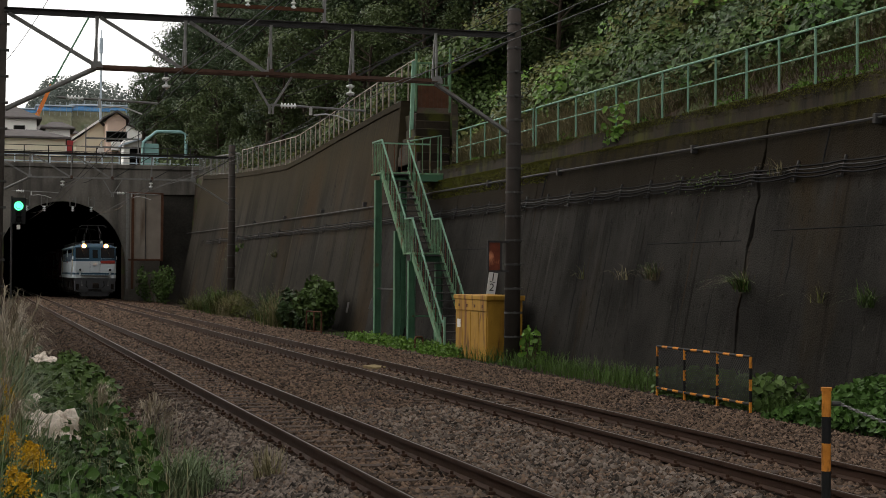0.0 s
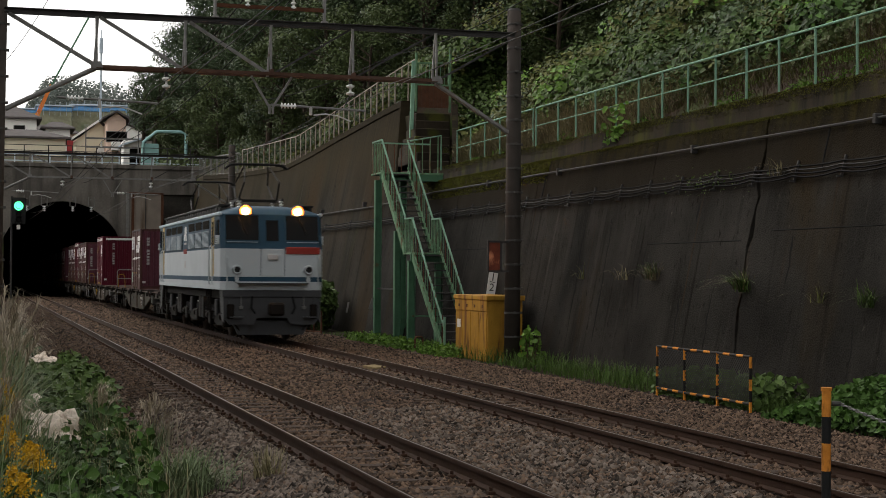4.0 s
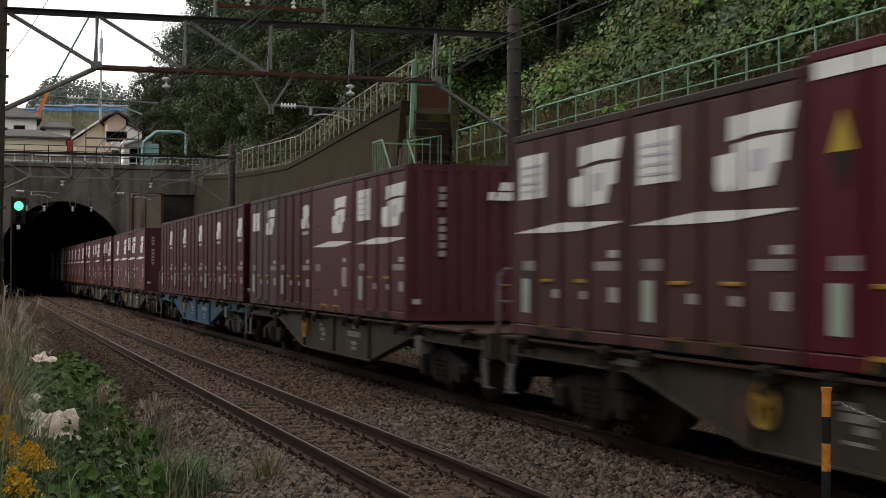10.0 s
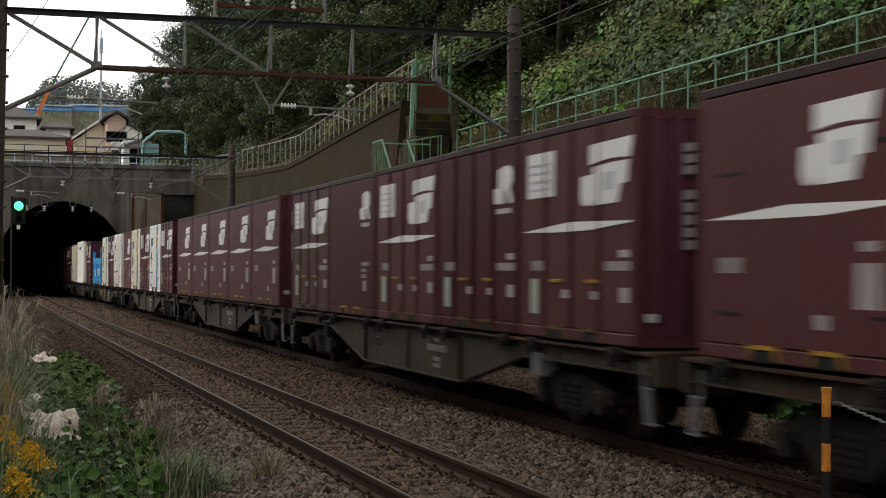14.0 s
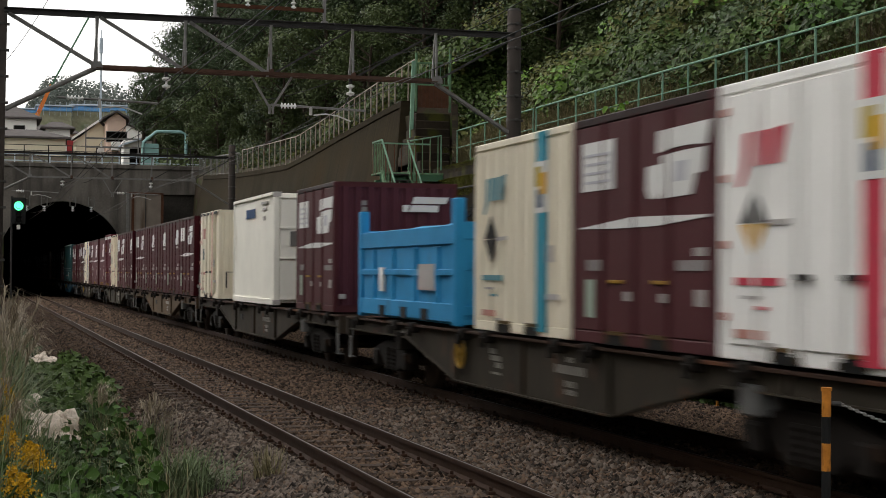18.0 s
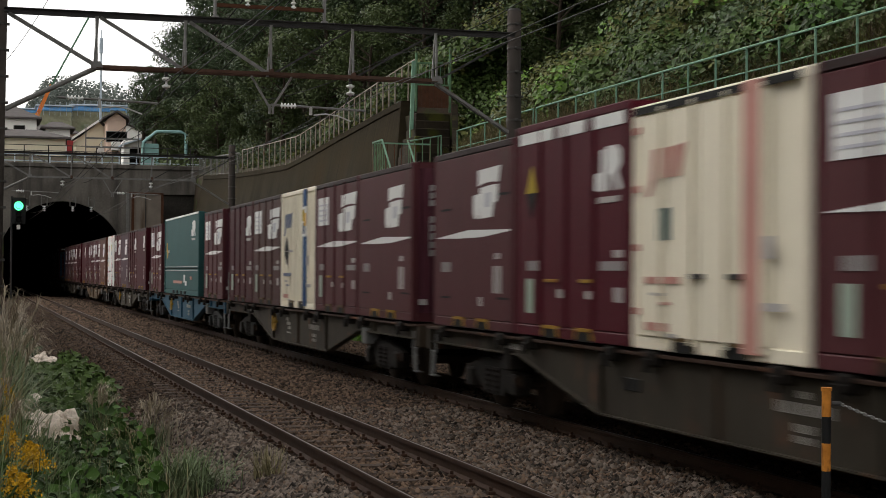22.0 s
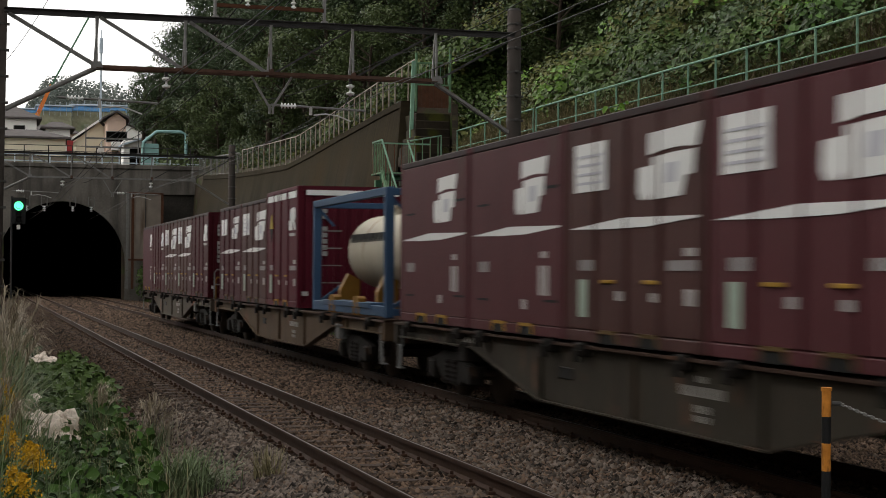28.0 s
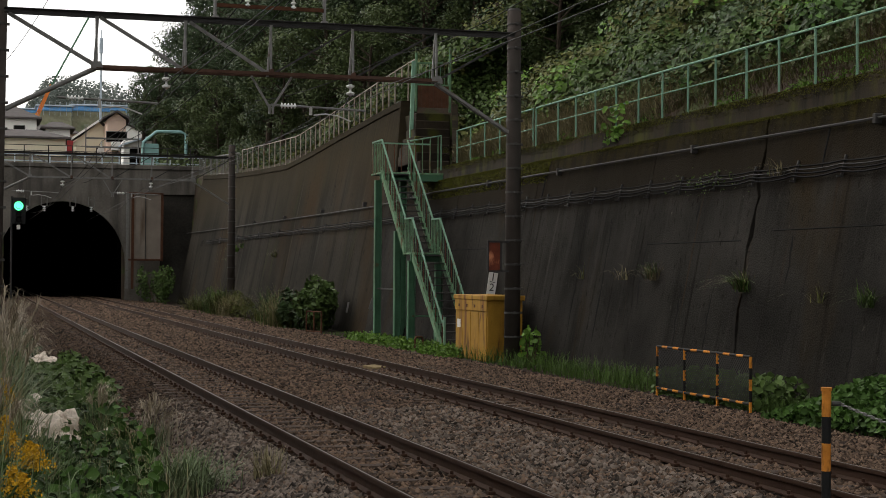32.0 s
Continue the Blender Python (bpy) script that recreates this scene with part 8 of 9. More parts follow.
WORDS = {"kudzu": "broad green creeper leaves heaped over the hillside", "gloss": "dark glossy creeper leaves on the hillside", "olive": "olive creeper leaves on the hillside", "light": "fresh green creeper leaves on the hillside", "mid": "mid-green creeper leaves on the hillside"}
for args in ((250, 8.7, 17.5, 21, 46, 0.45, 1.5, 5.5, (("olive", 0.10, 0.12), ("gloss", 0.12, 0.34), ("kudzu", 0.15, 0.30), ("mid", 0.12, 0.22), ("light", 0.14, 0.02))),
             (260, 8.8, 22, 44, 62, 0.6, 1.5, 5.0, (("mid", 0.15, 0.30), ("olive", 0.13, 0.34), ("gloss", 0.14, 0.2), ("light", 0.15, 0.16))),
             (240, 9.6, 19, 59.5, 80, 0.7, 1.6, 4.0, (("mid", 0.15, 0.4), ("olive", 0.13, 0.4), ("gloss", 0.13, 0.2)))):
    for material, (c, tw, size) in mounds(*args).items():
        edge = np.array([8.75 + 0.7 * noise.noise(Vector((a * 0.35, 4.0, 0))) + 2.5 * smooth01(33, 25, a) for a in c[:, 1]])
        k = c[:, 0] > edge
        k &= ~((c[:, 1] > 52.6) & (c[:, 1] < 59.8) & (c[:, 0] < 8.45 + (np.minimum(c[:, 1], 58.3) - 54.4) * 0.29))
        v, f = leaf_arrays(c[k], size[k], tw[k], 0.42, 0.82)
        soup("hillside_creeper", v, f, V[material], "stuff", WORDS[material])
p = bare(slope_points(42000, 8.25, 19, 20, 62, 0.55))
leaves("hillside_creeper", p, 0.09 + 0.08 * rng.random(len(p)), "dark", "dark creeper leaves low on the hillside", spread=0.6, narrow=0.75)
# bare brown runners and dead vines hanging over the soil behind the railing
n = 5200
x, y = 8.1 + 2.3 * rng.random(n) ** 1.3, 20 * (50 / 20) ** rng.random(n)
r = clear_steps(np.stack([x, y, np.array([land(a, b) for a, b in zip(x, y)]) + 0.25 * rng.random(n)], -1))
n = len(r)
blades("dead_vines", r, 0.25 + 0.55 * rng.random(n), rng.normal(0, 0.5, (n, 2)) + np.array([-0.7, -0.1]), np.full(n, 0.012), "stem", "tangled brown dead vines hanging on the bank", 1.5)
n = 16000
x, y = 7.9 + 9 * rng.random(n) ** 1.2, 57.2 + 3.6 * rng.random(n)
z = np.array([land(a, 57.95) + (land(a, 60.0) - land(a, 57.95)) * min(max((b - 58) / 2, 0), 1) for a, b in zip(x, y)]) + 0.7 * rng.random(n)
p = clear_steps(np.stack([x, y, z], -1))
leaves("hillside_creeper", p, np.full(len(p), 0.13), "mid", "mid-green creeper over the step of the hillside", spread=0.8, narrow=0.75)
p = slope_points(3000, 8.0, 8.8, 24, 56, 0.25, 1.0)
p = p[np.array([noise.noise(Vector((a * 0.3, 8.0, 0))) > 0.0 for a in p[:, 1]])]
leaves("ledge_weeds", p, np.full(len(p), 0.09), "light", "low fresh weeds behind the railing", spread=0.8)
p = clear_steps(slope_points(60000, 8.8, 24, 58, 122, 0.9, 1.3))
v, f = quad_leaves(p, np.full(len(p), 0.17), (-0.4, -0.4, 0.8), 0.5, 0.75)
soup("undergrowth", v, f, V["deep"], "stuff", "dark undergrowth behind the high wall")
p = clear_steps(slope_points(5000, 8.4, 14, 58, 122, 0.8, 1.3))
leaves("undergrowth", p, np.full(len(p), 0.15), "olive", "olive undergrowth along the wall top", spread=0.8, narrow=0.7)
n = 9000
x, y = 6 + 22 * rng.random(n), 122 + 42 * rng.random(n)
p = np.stack([x, y, np.array([land(a, b) for a, b in zip(x, y)]) + 1.4 * rng.random(n) ** 2], -1)
p = p[x > 4.5 + (y - 121) * 0.115]
leaves("undergrowth", p, np.full(len(p), 0.4), "dark", "dark scrub above the tunnel", spread=0.8, narrow=0.7)
# grass hanging on the slope
n = 18000
x, y = 8.5 + 8 * rng.random(n) ** 1.3, 22 * (56 / 22) ** rng.random(n)
r = np.stack([x, y, np.array([land(a, b) for a, b in zip(x, y)])], -1)
r = clear_steps(r)
n = len(r)
blades("hillside_grass", r, 0.35 + 0.4 * rng.random(n), rng.normal(0, 0.35, (n, 2)) + np.array([-0.4, -0.1]), np.full(n, 0.016), "olive", "long drooping grass on the hillside", 0.9)
n = 12000
x, y = 8.15 + 2.6 * rng.random(n) ** 1.4, 53.5 - 17 * rng.random(n) ** 1.5
r = clear_steps(np.stack([x, y, np.array([land(a, b) for a, b in zip(x, y)])], -1))
n = len(r)
blades("dry_hillside_grass", r, 0.35 + 0.75 * rng.random(n), rng.normal(0, 0.35, (n, 2)) + np.array([-0.3, -0.1]), np.full(n, 0.02), "dry", "dry straw-coloured grass behind the lower railing", 0.8)


# -- moss on the ledge and the parapet --
def moss(n, y, x, z, size, material, label, spread=0.9):
    k = np.array([noise.noise(Vector((a * 0.35, 2.0, 0))) + 0.35 * noise.noise(Vector((a * 1.1, 6.0, 0))) for a in y])
    keep = k + 0.9 * (rng.random(n) - 0.35) > 0.0
    leaves("moss", np.stack([x, y, z], -1)[keep], np.full(int(keep.sum()), size), material, label, (-0.5, -0.2, 0.8), spread, 0.9)


V["moss"] = leaf_mat("yellow_green_moss_tufts", (0.075, 0.076, 0.011), 0.25, 0.95)
V["moss_brown"] = leaf_mat("brown_moss_tufts", (0.034, 0.029, 0.010), 0.3, 0.95)
for material, n, low in (("moss", 15000, 0.05), ("moss_brown", 12000, 0.16)):
    y = 20 * (54 / 20) ** rng.random(n)
    dx = 0.17 * rng.random(n)
    moss(n, y, wall_x(4.95) + dx - 0.012, 4.955 + 0.05 * rng.random(n) * (dx / 0.17), 0.026, material, "yellow-green moss along the wall ledge")
    y = 20 * (54 / 20) ** rng.random(n)
    z = 4.95 - (low + 0.25 * (material == "moss_brown")) * rng.random(n) ** 2.2
    moss(n, y, wall_x(z) - 0.012, z, 0.022, material, "moss hanging below the wall ledge")
    y = 20 * (53 / 20) ** rng.random(n)
    z = 5.44 - (0.10 + low) * rng.random(n) ** 1.8
    moss(n, y, wall_x(4.95) + 0.14 + 0.06 * (z - 4.9) - 0.012, z, 0.022, material, "moss on the parapet of the wall")


n = 9000
y = 41 + 12.5 * rng.random(n)
z = 4.95 - 0.62 * rng.random(n) ** 1.5
moss(n, y, wall_x(z) - 0.015, z, 0.035, "moss", "thick yellow-green moss hanging on the wall by the stair")

# -- at the foot of the wall --
def tuft(name, at, n, h, material, label, radius=0.25, lean=0.35, width=0.014, bias=(0, 0), category="grass"):
    """A tuft of blades growing from one place, a thing of its own."""
    root = np.array([(radius * rng.normal() * 0.5, radius * rng.normal() * 0.5, 0) for i in range(n)])
    v, f = blade_arrays(root, h * (0.6 + 0.5 * rng.random(n)), rng.normal(0, lean, (n, 2)) + np.array(bias), np.full(n, width), 0.7)
    o = soup(name, v, f, V[material])
    o.location = at
    return tagged(o, label, category)


def bush(name, at, r, n, size, material, label, narrow=0.6, stems=6):
    th = thing(name, label, "shrub", at=at)
    g = Geo()
    for i in range(stems):
        a = rng.random() * 6.28
        g.cyl((0, 0, -0.1), (r[0] * 0.6 * math.cos(a), r[1] * 0.6 * math.sin(a), r[2] * 0.9), 0.025, 0.008, 5)
    part("stems", g, V["stem"], th)
    k = 14
    cen = in_ball(k) * np.array([r[0] * 0.75, r[1] * 0.75, r[2] * 0.42]) + np.array([0, 0, r[2] * 0.55])
    c = cen[rng.integers(0, k, n)] + in_ball(n) * np.array([r[0], r[1], r[2]]) * 0.33
    c[:, 2] = np.abs(c[:, 2])
    v, f = leaf_arrays(c, np.full(n, size), (-0.5, -0.6, 0.6), 0.8, narrow)
    o = soup("foliage", v, f, V[material], "", "mass of leaves")
    o.parent = th
    return th


n = 5200
y = 24 * (60 / 24) ** rng.random(n)
x = 4.75 + 1.1 * rng.random(n)
r = np.stack([x, y, np.full(n, -0.45)], -1)
hh = (0.18 + 0.38 * rng.random(n)) * np.clip(1.2 - abs(y - 36) / 26, 0.3, 1)
blades("verge_grass", r, hh, rng.normal(0, 0.3, (n, 2)), np.full(n, 0.014), "grass", "green verge grass at the foot of the wall")
n = 2600
y = 42 + 12 * rng.random(n)
x = 4.3 + 1.0 * rng.random(n)
p = np.stack([x, y, -0.42 + 0.3 * rng.random(n) ** 2], -1)
leaves("verge_weeds", p, np.full(n, 0.11), "light", "low fresh weeds at the foot of the stair", spread=0.7)
n = 12500
t = rng.random(n)
y = 15 + 8.5 * t
x = 4.25 + 1.75 * rng.random(n) + 0.02 * (25 - y)
z = -0.42 + (0.22 + 0.55 * np.clip((x - 4.2) / 1.3, 0, 1)) * rng.random(n) ** 0.6 * np.clip((23.9 - y) / 1.5, 0.3, 1)
leaves("kudzu_patch", np.stack([x, y, z], -1), np.full(n, 0.095), "kudzu", "broad fresh green creeper leaves spilling to the ballast", spread=0.7, narrow=0.95)
n = 1500
y = 24.5 + 4.5 * rng.random(n)
x = 4.75 + 1.0 * rng.random(n)
leaves("verge_weeds", np.stack([x, y, -0.42 + 0.55 * rng.random(n) ** 1.5], -1), np.full(n, 0.12), "mid", "weeds growing through the barrier fence", spread=0.6, narrow=0.8)
bush("laurel_bush", (4.95, 62.2, -0.5), (1.35, 1.7, 1.75), 3600, 0.2, "mid", "dark green broadleaf bush against the wall", 0.55)
bush("laurel_bush", (4.9, 64.6, -0.5), (1.15, 1.9, 1.5), 2600, 0.2, "gloss", "dark broadleaf bush spreading along the wall", 0.5)
bush("weed_clump", (5.1, 67.4, -0.5), (0.75, 1.6, 1.45), 900, 0.16, "olive", "olive weeds beside the bush", 0.3)
bush("weed_clump", (4.9, 81, -0.5), (0.8, 3.5, 1.2), 1200, 0.17, "olive", "olive weeds at the foot of the high wall", 0.3)
bush("weed_clump", (5.0, 89, -0.5), (0.8, 3.0, 1.3), 900, 0.18, "mid", "green weeds at the foot of the high wall", 0.35)
bush("weed_clump", (4.4, 114, -0.5), (1.4, 2.6, 2.6), 1500, 0.22, "mid", "green shrub below the shutter panel", 0.5)
bush("weed_clump", (5.35, 37.7, -0.5), (0.35, 0.4, 0.95), 120, 0.16, "light", "small fresh green weed beside the pole", 0.7)
for y, x, h, k in ((65.2, 4.6, 1.5, "olive"), (67.0, 4.5, 1.9, "dry"), (69.0, 4.6, 2.0, "grass"), (72.5, 4.7, 1.1, "olive"), (80.5, 4.5, 1.5, "dry"), (83.5, 4.5, 1.9, "olive"), (87, 4.6, 1.7, "grass"), (94, 4.5, 1.3, "olive")):
    tuft("tall_grass_tuft", (x, y, -0.5), 260, h, k, "tall drooping grass tuft at the wall foot", 0.6, 0.5, 0.024)
tuft("dry_grass_tuft", (-5.0, 15.9, -0.3), 110, 0.5, "dry", "small tuft of dry straw grass in the ballast", 0.14, 0.28, 0.012)
# plants rooted in the wall's cracks
for px_y, z, k, n in ((32.6, 1.75, "dry", 60), (28.25, 1.6, "dry", 40), (28.2, 1.55, "grass", 60), (25.3, 1.4, "olive", 20), (23.6, 1.35, "grass", 45), (36.9, 1.75, "olive", 16), (34.2, 1.75, "dry", 20), (27.6, 3.75, "dry", 26), (28.3, 1.6, "light", 60), (32.7, 1.8, "grass", 45), (23.7, 1.4, "light", 25), (92.0, 3.0, "light", 90), (93.5, 2.4, "grass", 90), (90.5, 3.2, "light", 60), (79.5, 2.6, "olive", 50)):
    tuft("wall_fern", (wall_x(z) - 0.02, px_y, z), n, 0.5, k, "fern tuft rooted in a crack of the wall", 0.16, 0.8, 0.015, (-0.45, 0))
p = np.stack([7.25 - 0.1 * rng.random(70), 36.9 + 0.5 * rng.normal(size=70) * 0.7, 5.35 + 1.0 * rng.random(70) - 0.35], -1)
leaves("creeper_sprig", p, np.full(70, 0.15), "light", "bright yellow-green creeper hanging over the parapet", spread=0.5, narrow=0.8)
p = np.stack([wall_x(3.9) - 0.08 - 0.1 * rng.random(120), 30.6 + 0.9 * rng.normal(size=120), 3.78 + 0.13 * rng.normal(size=120)], -1)
leaves("cable_weeds", p, np.full(120, 0.055), "mid", "small weeds rooted along the cables", spread=0.8)

# -- the near bank --
def bank_z(x, y):
    return np.array([max(land(a, b), float(bed_z(a))) if a > -7.0 else land(a, b) for a, b in zip(x, y)])


def open_view(p):
    """Keeps the growth low in front of the pale rubble."""
    k = np.ones(len(p), bool)
    for xa, xb, yr, zr in ((-7.12, -6.4, 22.2, -0.36), (-6.4, -5.8, 40.5, -0.4), (-6.25, -6.0, 22.8, -0.35)):
        f = yr / p[:, 1]
        xx = -7.82 + (p[:, 0] + 7.82) * f
        zz = 1.867 + (p[:, 2] - 1.867) * f
        k &= ~((f > 1.0) & (xx > xa) & (xx < xb) & (zz > zr))
    return p[k]


n = 40000
y = 10.5 * (60 / 10.5) ** rng.random(n)
x = -6.15 - 0.25 * np.clip((18 - y) / 4, 0, 1) - 3.6 * rng.random(n)
p = np.stack([x, y, bank_z(x, y) + 0.03 + 0.42 * rng.random(n) ** 1.2], -1)
keep = np.array([noise.noise(Vector((a * 0.6, b * 0.25, 2.0))) > -0.12 for a, b in zip(x, y)])
p = open_view(p[keep])
leaves("bank_weeds", p, 0.06 + 0.05 * rng.random(len(p)), "gloss", "dark green broadleaf weeds on the bank", (-0.1, -0.5, 0.9), 0.75, 0.85)
n = 5000
y = 12 * (30 / 12) ** rng.random(n)
x = -5.8 - 0.35 * np.clip((19 - y) / 4, 0, 1) - 2.1 * rng.random(n)
p = open_view(np.stack([x, y, bank_z(x, y) + 0.06 + 0.40 * rng.random(n) ** 1.2], -1))
leaves("bank_weeds", p, 0.07 + 0.06 * rng.random(len(p)), "kudzu", "fresh green broadleaf weeds at the ballast edge", (-0.1, -0.5, 0.9), 0.75, 0.9)
n = 3000
y = 24 + 12 * rng.random(n)
x = -5.72 - 0.9 * rng.random(n)
p = open_view(np.stack([x, y, bank_z(x, y) + 0.06 + 0.5 * rng.random(n)], -1))
leaves("bank_weeds", p, np.full(len(p), 0.11), "mid", "dense broadleaf weeds at the ballast edge", (-0.1, -0.5, 0.9), 0.7, 0.85)
n = 9000
y = 11 * (90 / 11) ** rng.random(n)
x = -6.9 - 2.6 * rng.random(n) ** 0.8
r = open_view(np.stack([x, y, bank_z(x, y)], -1) + np.array([0, 0, 0.35])) - np.array([0, 0, 0.35])
n = len(r)
blades("bank_grass", r, 0.4 + 0.55 * rng.random(n), rng.normal(0, 0.3, (n, 2)) + np.array([0.2, -0.05]), 0.005 + 0.0005 * r[:, 1], "bluegrass", "long blue-green grass on the bank", 0.8)
n = 3600
y = 15 * (100 / 15) ** rng.random(n)
x = -7.3 - 1.9 * rng.random(n)
r = np.stack([x, y, bank_z(x, y)], -1)
blades("bank_dry_grass", r, 0.7 + 0.75 * rng.random(n), rng.normal(0, 0.25, (n, 2)) + np.array([0.28, -0.05]), 0.004 + 0.0006 * y, "dry", "dry straw-coloured grass on the bank", 0.9)
n = 2600
y = 12.5 + 14 * rng.random(n)
x = -5.9 - 1.6 * rng.random(n)
r = open_view(np.stack([x, y, bank_z(x, y)], -1) + np.array([0, 0, 0.3])) - np.array([0, 0, 0.3])
n = len(r)
blades("bank_dry_grass", r, 0.4 + 0.35 * rng.random(n), rng.normal(0, 0.4, (n, 2)), np.full(n, 0.007), "dry", "pale wisps of dry grass among the weeds", 1.2)


def pampas(x, y, h, n=26):
    """A clump of tall grass with pale drooping plumes."""
    z = float(bank_z([x], [y])[0])
    th = thing("pampas_grass", "tall grass clump with pale drooping plumes", "grass", "grass clumps on the bank", at=(x, y, z))
    n3 = n * 15
    root = rng.normal(0, 0.1, (n3, 3)) * np.array([1, 1, 0])
    v, f = blade_arrays(root, h * (0.5 + 0.45 * rng.random(n3)), rng.normal(0, 0.42, (n3, 2)), np.full(n3, 0.011), 0.9)
    o = soup("leaf_blades", v, f, V["bluegrass"])
    o.parent = th
    pv, pf, k = [], [], 0
    g = Geo()
    for i in range(n):
        ln = rng.normal(0, 0.15, 2) + np.array([0.03 if x < -7 else 0.12, -0.03])
        hh = h * (0.8 + 0.35 * rng.random())
        tip = np.array([ln[0] * hh, ln[1] * hh, hh])
        g.cyl((0.05 * rng.normal(), 0.05 * rng.normal(), 0), tip * np.array([0.8, 0.8, 0.82]), 0.004, 0.003, 4)
        m = 34
        t = rng.random(m)
        base = tip[None] * (0.8 + 0.2 * t[:, None]) + np.stack([ln[0] * 0.5 * t ** 2 * 0.5, ln[1] * 0.5 * t ** 2, -0.05 * t ** 2], -1)
        l2 = rng.normal(0, 0.35, (m, 2)) + ln * 2.2
        v, f = blade_arrays(base, 0.16 + 0.1 * rng.random(m), l2, np.full(m, 0.007), 1.6)
        pv.append(v)
        pf.append(f + k)
        k += len(v)
    part("stalks", g, V["dry"], th)
    o = soup("plumes", np.concatenate(pv), np.concatenate(pf), V["plume"], "", "pale feathery plumes")
    o.parent = th
    return th


for x, y, h in ((-7.5, 17.5, 1.5), (-7.55, 19.5, 1.9), (-7.46, 21.5, 1.9), (-7.52, 24, 1.9), (-7.45, 26.5, 1.5), (-7.5, 29, 1.6), (-7.5, 33, 1.2), (-6.15, 23.0, 0.75), (-5.7, 20.1, 0.65), (-7.6, 15.0, 1.2)):
    pampas(x, y, h * 0.92, 9)
for x, y, n, h in ((-5.82, 16.4, 260, 0.62), (-6.02, 16.0, 220, 0.6), (-5.7, 16.0, 200, 0.55), (-6.35, 15.0, 160, 0.5), (-6.9, 14.4, 200, 0.5), (-7.2, 17.0, 160, 0.6)):
    tuft("grass_tuft", (x, y, float(bank_z([x], [y])[0])), n, h, "bluegrass", "arching blue-green grass tuft at the ballast edge", 0.3, 0.5, 0.013, (0.1, -0.1))
tuft("dry_grass_tuft", (-4.78, 17.1, -0.3), 60, 0.34, "plume", "pale dry grass tuft in the ballast", 0.12, 0.3, 0.008)
tuft("dry_grass_tuft", (-5.5, 20.1, -0.4), 40, 0.75, "plume", "pale dry grass tuft at the ballast edge", 0.15, 0.22, 0.008)


def goldenrod(x, y, h):
    z = float(bank_z([x], [y])[0])
    th = thing("goldenrod", "yellow-flowering goldenrod plant on the bank", "flower", "flowering plants on the bank", at=(x, y, z))
    part("stem", Geo().cyl((0, 0, 0), (0.03, 0, h), 0.006, 0.003, 5), V["stem"], th)
    n = 60
    c = np.stack([rng.normal(0, 0.05, n), rng.normal(0, 0.05, n), h * 0.2 + h * 0.62 * rng.random(n)], -1)
    v, f = leaf_arrays(c, np.full(n, 0.09), (0, -0.5, 0.5), 0.9, 0.25)
    o = soup("stem_leaves", v, f, V["grass"])
    o.parent = th
    n = 420
    t = rng.random(n)
    c = np.stack([rng.normal(0, 1, n) * (0.075 * (1 - t) + 0.015), rng.normal(0, 1, n) * (0.075 * (1 - t) + 0.015), h * 0.84 + 0.24 * t], -1)
    v, f = leaf_arrays(c, np.full(n, 0.022), (-0.2, -0.5, 0.6), 0.9, 0.8)
    o = soup("flower_head", v, f, V["gold"], "stuff", "golden yellow flower head")
    o.parent = th


for x, y, h in ((-7.5, 16.5, 0.62), (-7.32, 15.0, 0.6), (-7.25, 15.3, 0.55), (-7.5, 13.5, 0.48), (-7.42, 13.7, 0.42), (-7.46, 20, 0.85), (-7.45, 16.0, 0.5), (-7.4, 19.6, 0.75)):
    goldenrod(x, y, h)

# pale rubble on the bank
M["rubble"] = mat("pale_broken_concrete", (0.68, 0.59, 0.50), 0.9, var=0.35, scale=5, fine=30, bump=0.9, stain=(((0.25, 0.19, 0.13), 0.5, 7.0, (1, 1, 1)),))


def rock(x, y, z, sx, sy, sz, label):
    bm = bmesh.new()
    bmesh.ops.create_icosphere(bm, subdivisions=3, radius=1)
    cuts = [Vector(rng.normal(0, 1, 3)).normalized() for i in range(9)]
    for v in bm.verts:
        for c in cuts:
            d = v.co.dot(c)
            if d > 0.62:
                v.co -= c * (d - 0.62) * 0.9
        v.co *= 1 + 0.28 * noise.noise(v.co * 2.5 + Vector((x, y, 0))) + 0.14 * noise.noise(v.co * 7)
        v.co = Vector((v.co.x * sx, v.co.y * sy, v.co.z * sz))
    me = bpy.data.meshes.new("concrete_rubble")
    bm.to_mesh(me)
    bm.free()
    me.materials.append(M["rubble"])
    o = tagged(new("concrete_rubble", me), label, "rubble", "rubble on the bank")
    o.location, o.rotation_euler = (x, y, z), (rng.normal() * 0.2, rng.normal() * 0.2, rng.random() * 3)


for x, y, z, sx, sy, sz in ((-6.62, 22.7, -0.34, 0.24, 0.3, 0.34), (-6.82, 22.5, -0.38, 0.3, 0.3, 0.30), (-7.05, 22.4, -0.36, 0.2, 0.25, 0.34), (-6.72, 22.1, -0.45, 0.22, 0.2, 0.2), (-6.95, 22.0, -0.44, 0.16, 0.2, 0.2), (-6.66, 23.0, -0.26, 0.2, 0.3, 0.26), (-6.98, 23.0, -0.3, 0.2, 0.3, 0.24), (-6.5, 22.3, -0.46, 0.14, 0.2, 0.16)):
    rock(x, y, z, sx, sy, sz, "pale broken concrete chunk among the weeds")
rock(-6.2, 41.0, -0.42, 0.30, 0.5, 0.30, "pale concrete chunk on the bank")
rock(-5.95, 40.6, -0.45, 0.28, 0.3, 0.22, "pale concrete chunk on the bank")
rock(-6.12, 22.9, -0.42, 0.10, 0.4, 0.1, "narrow pale concrete piece at the ballast edge")
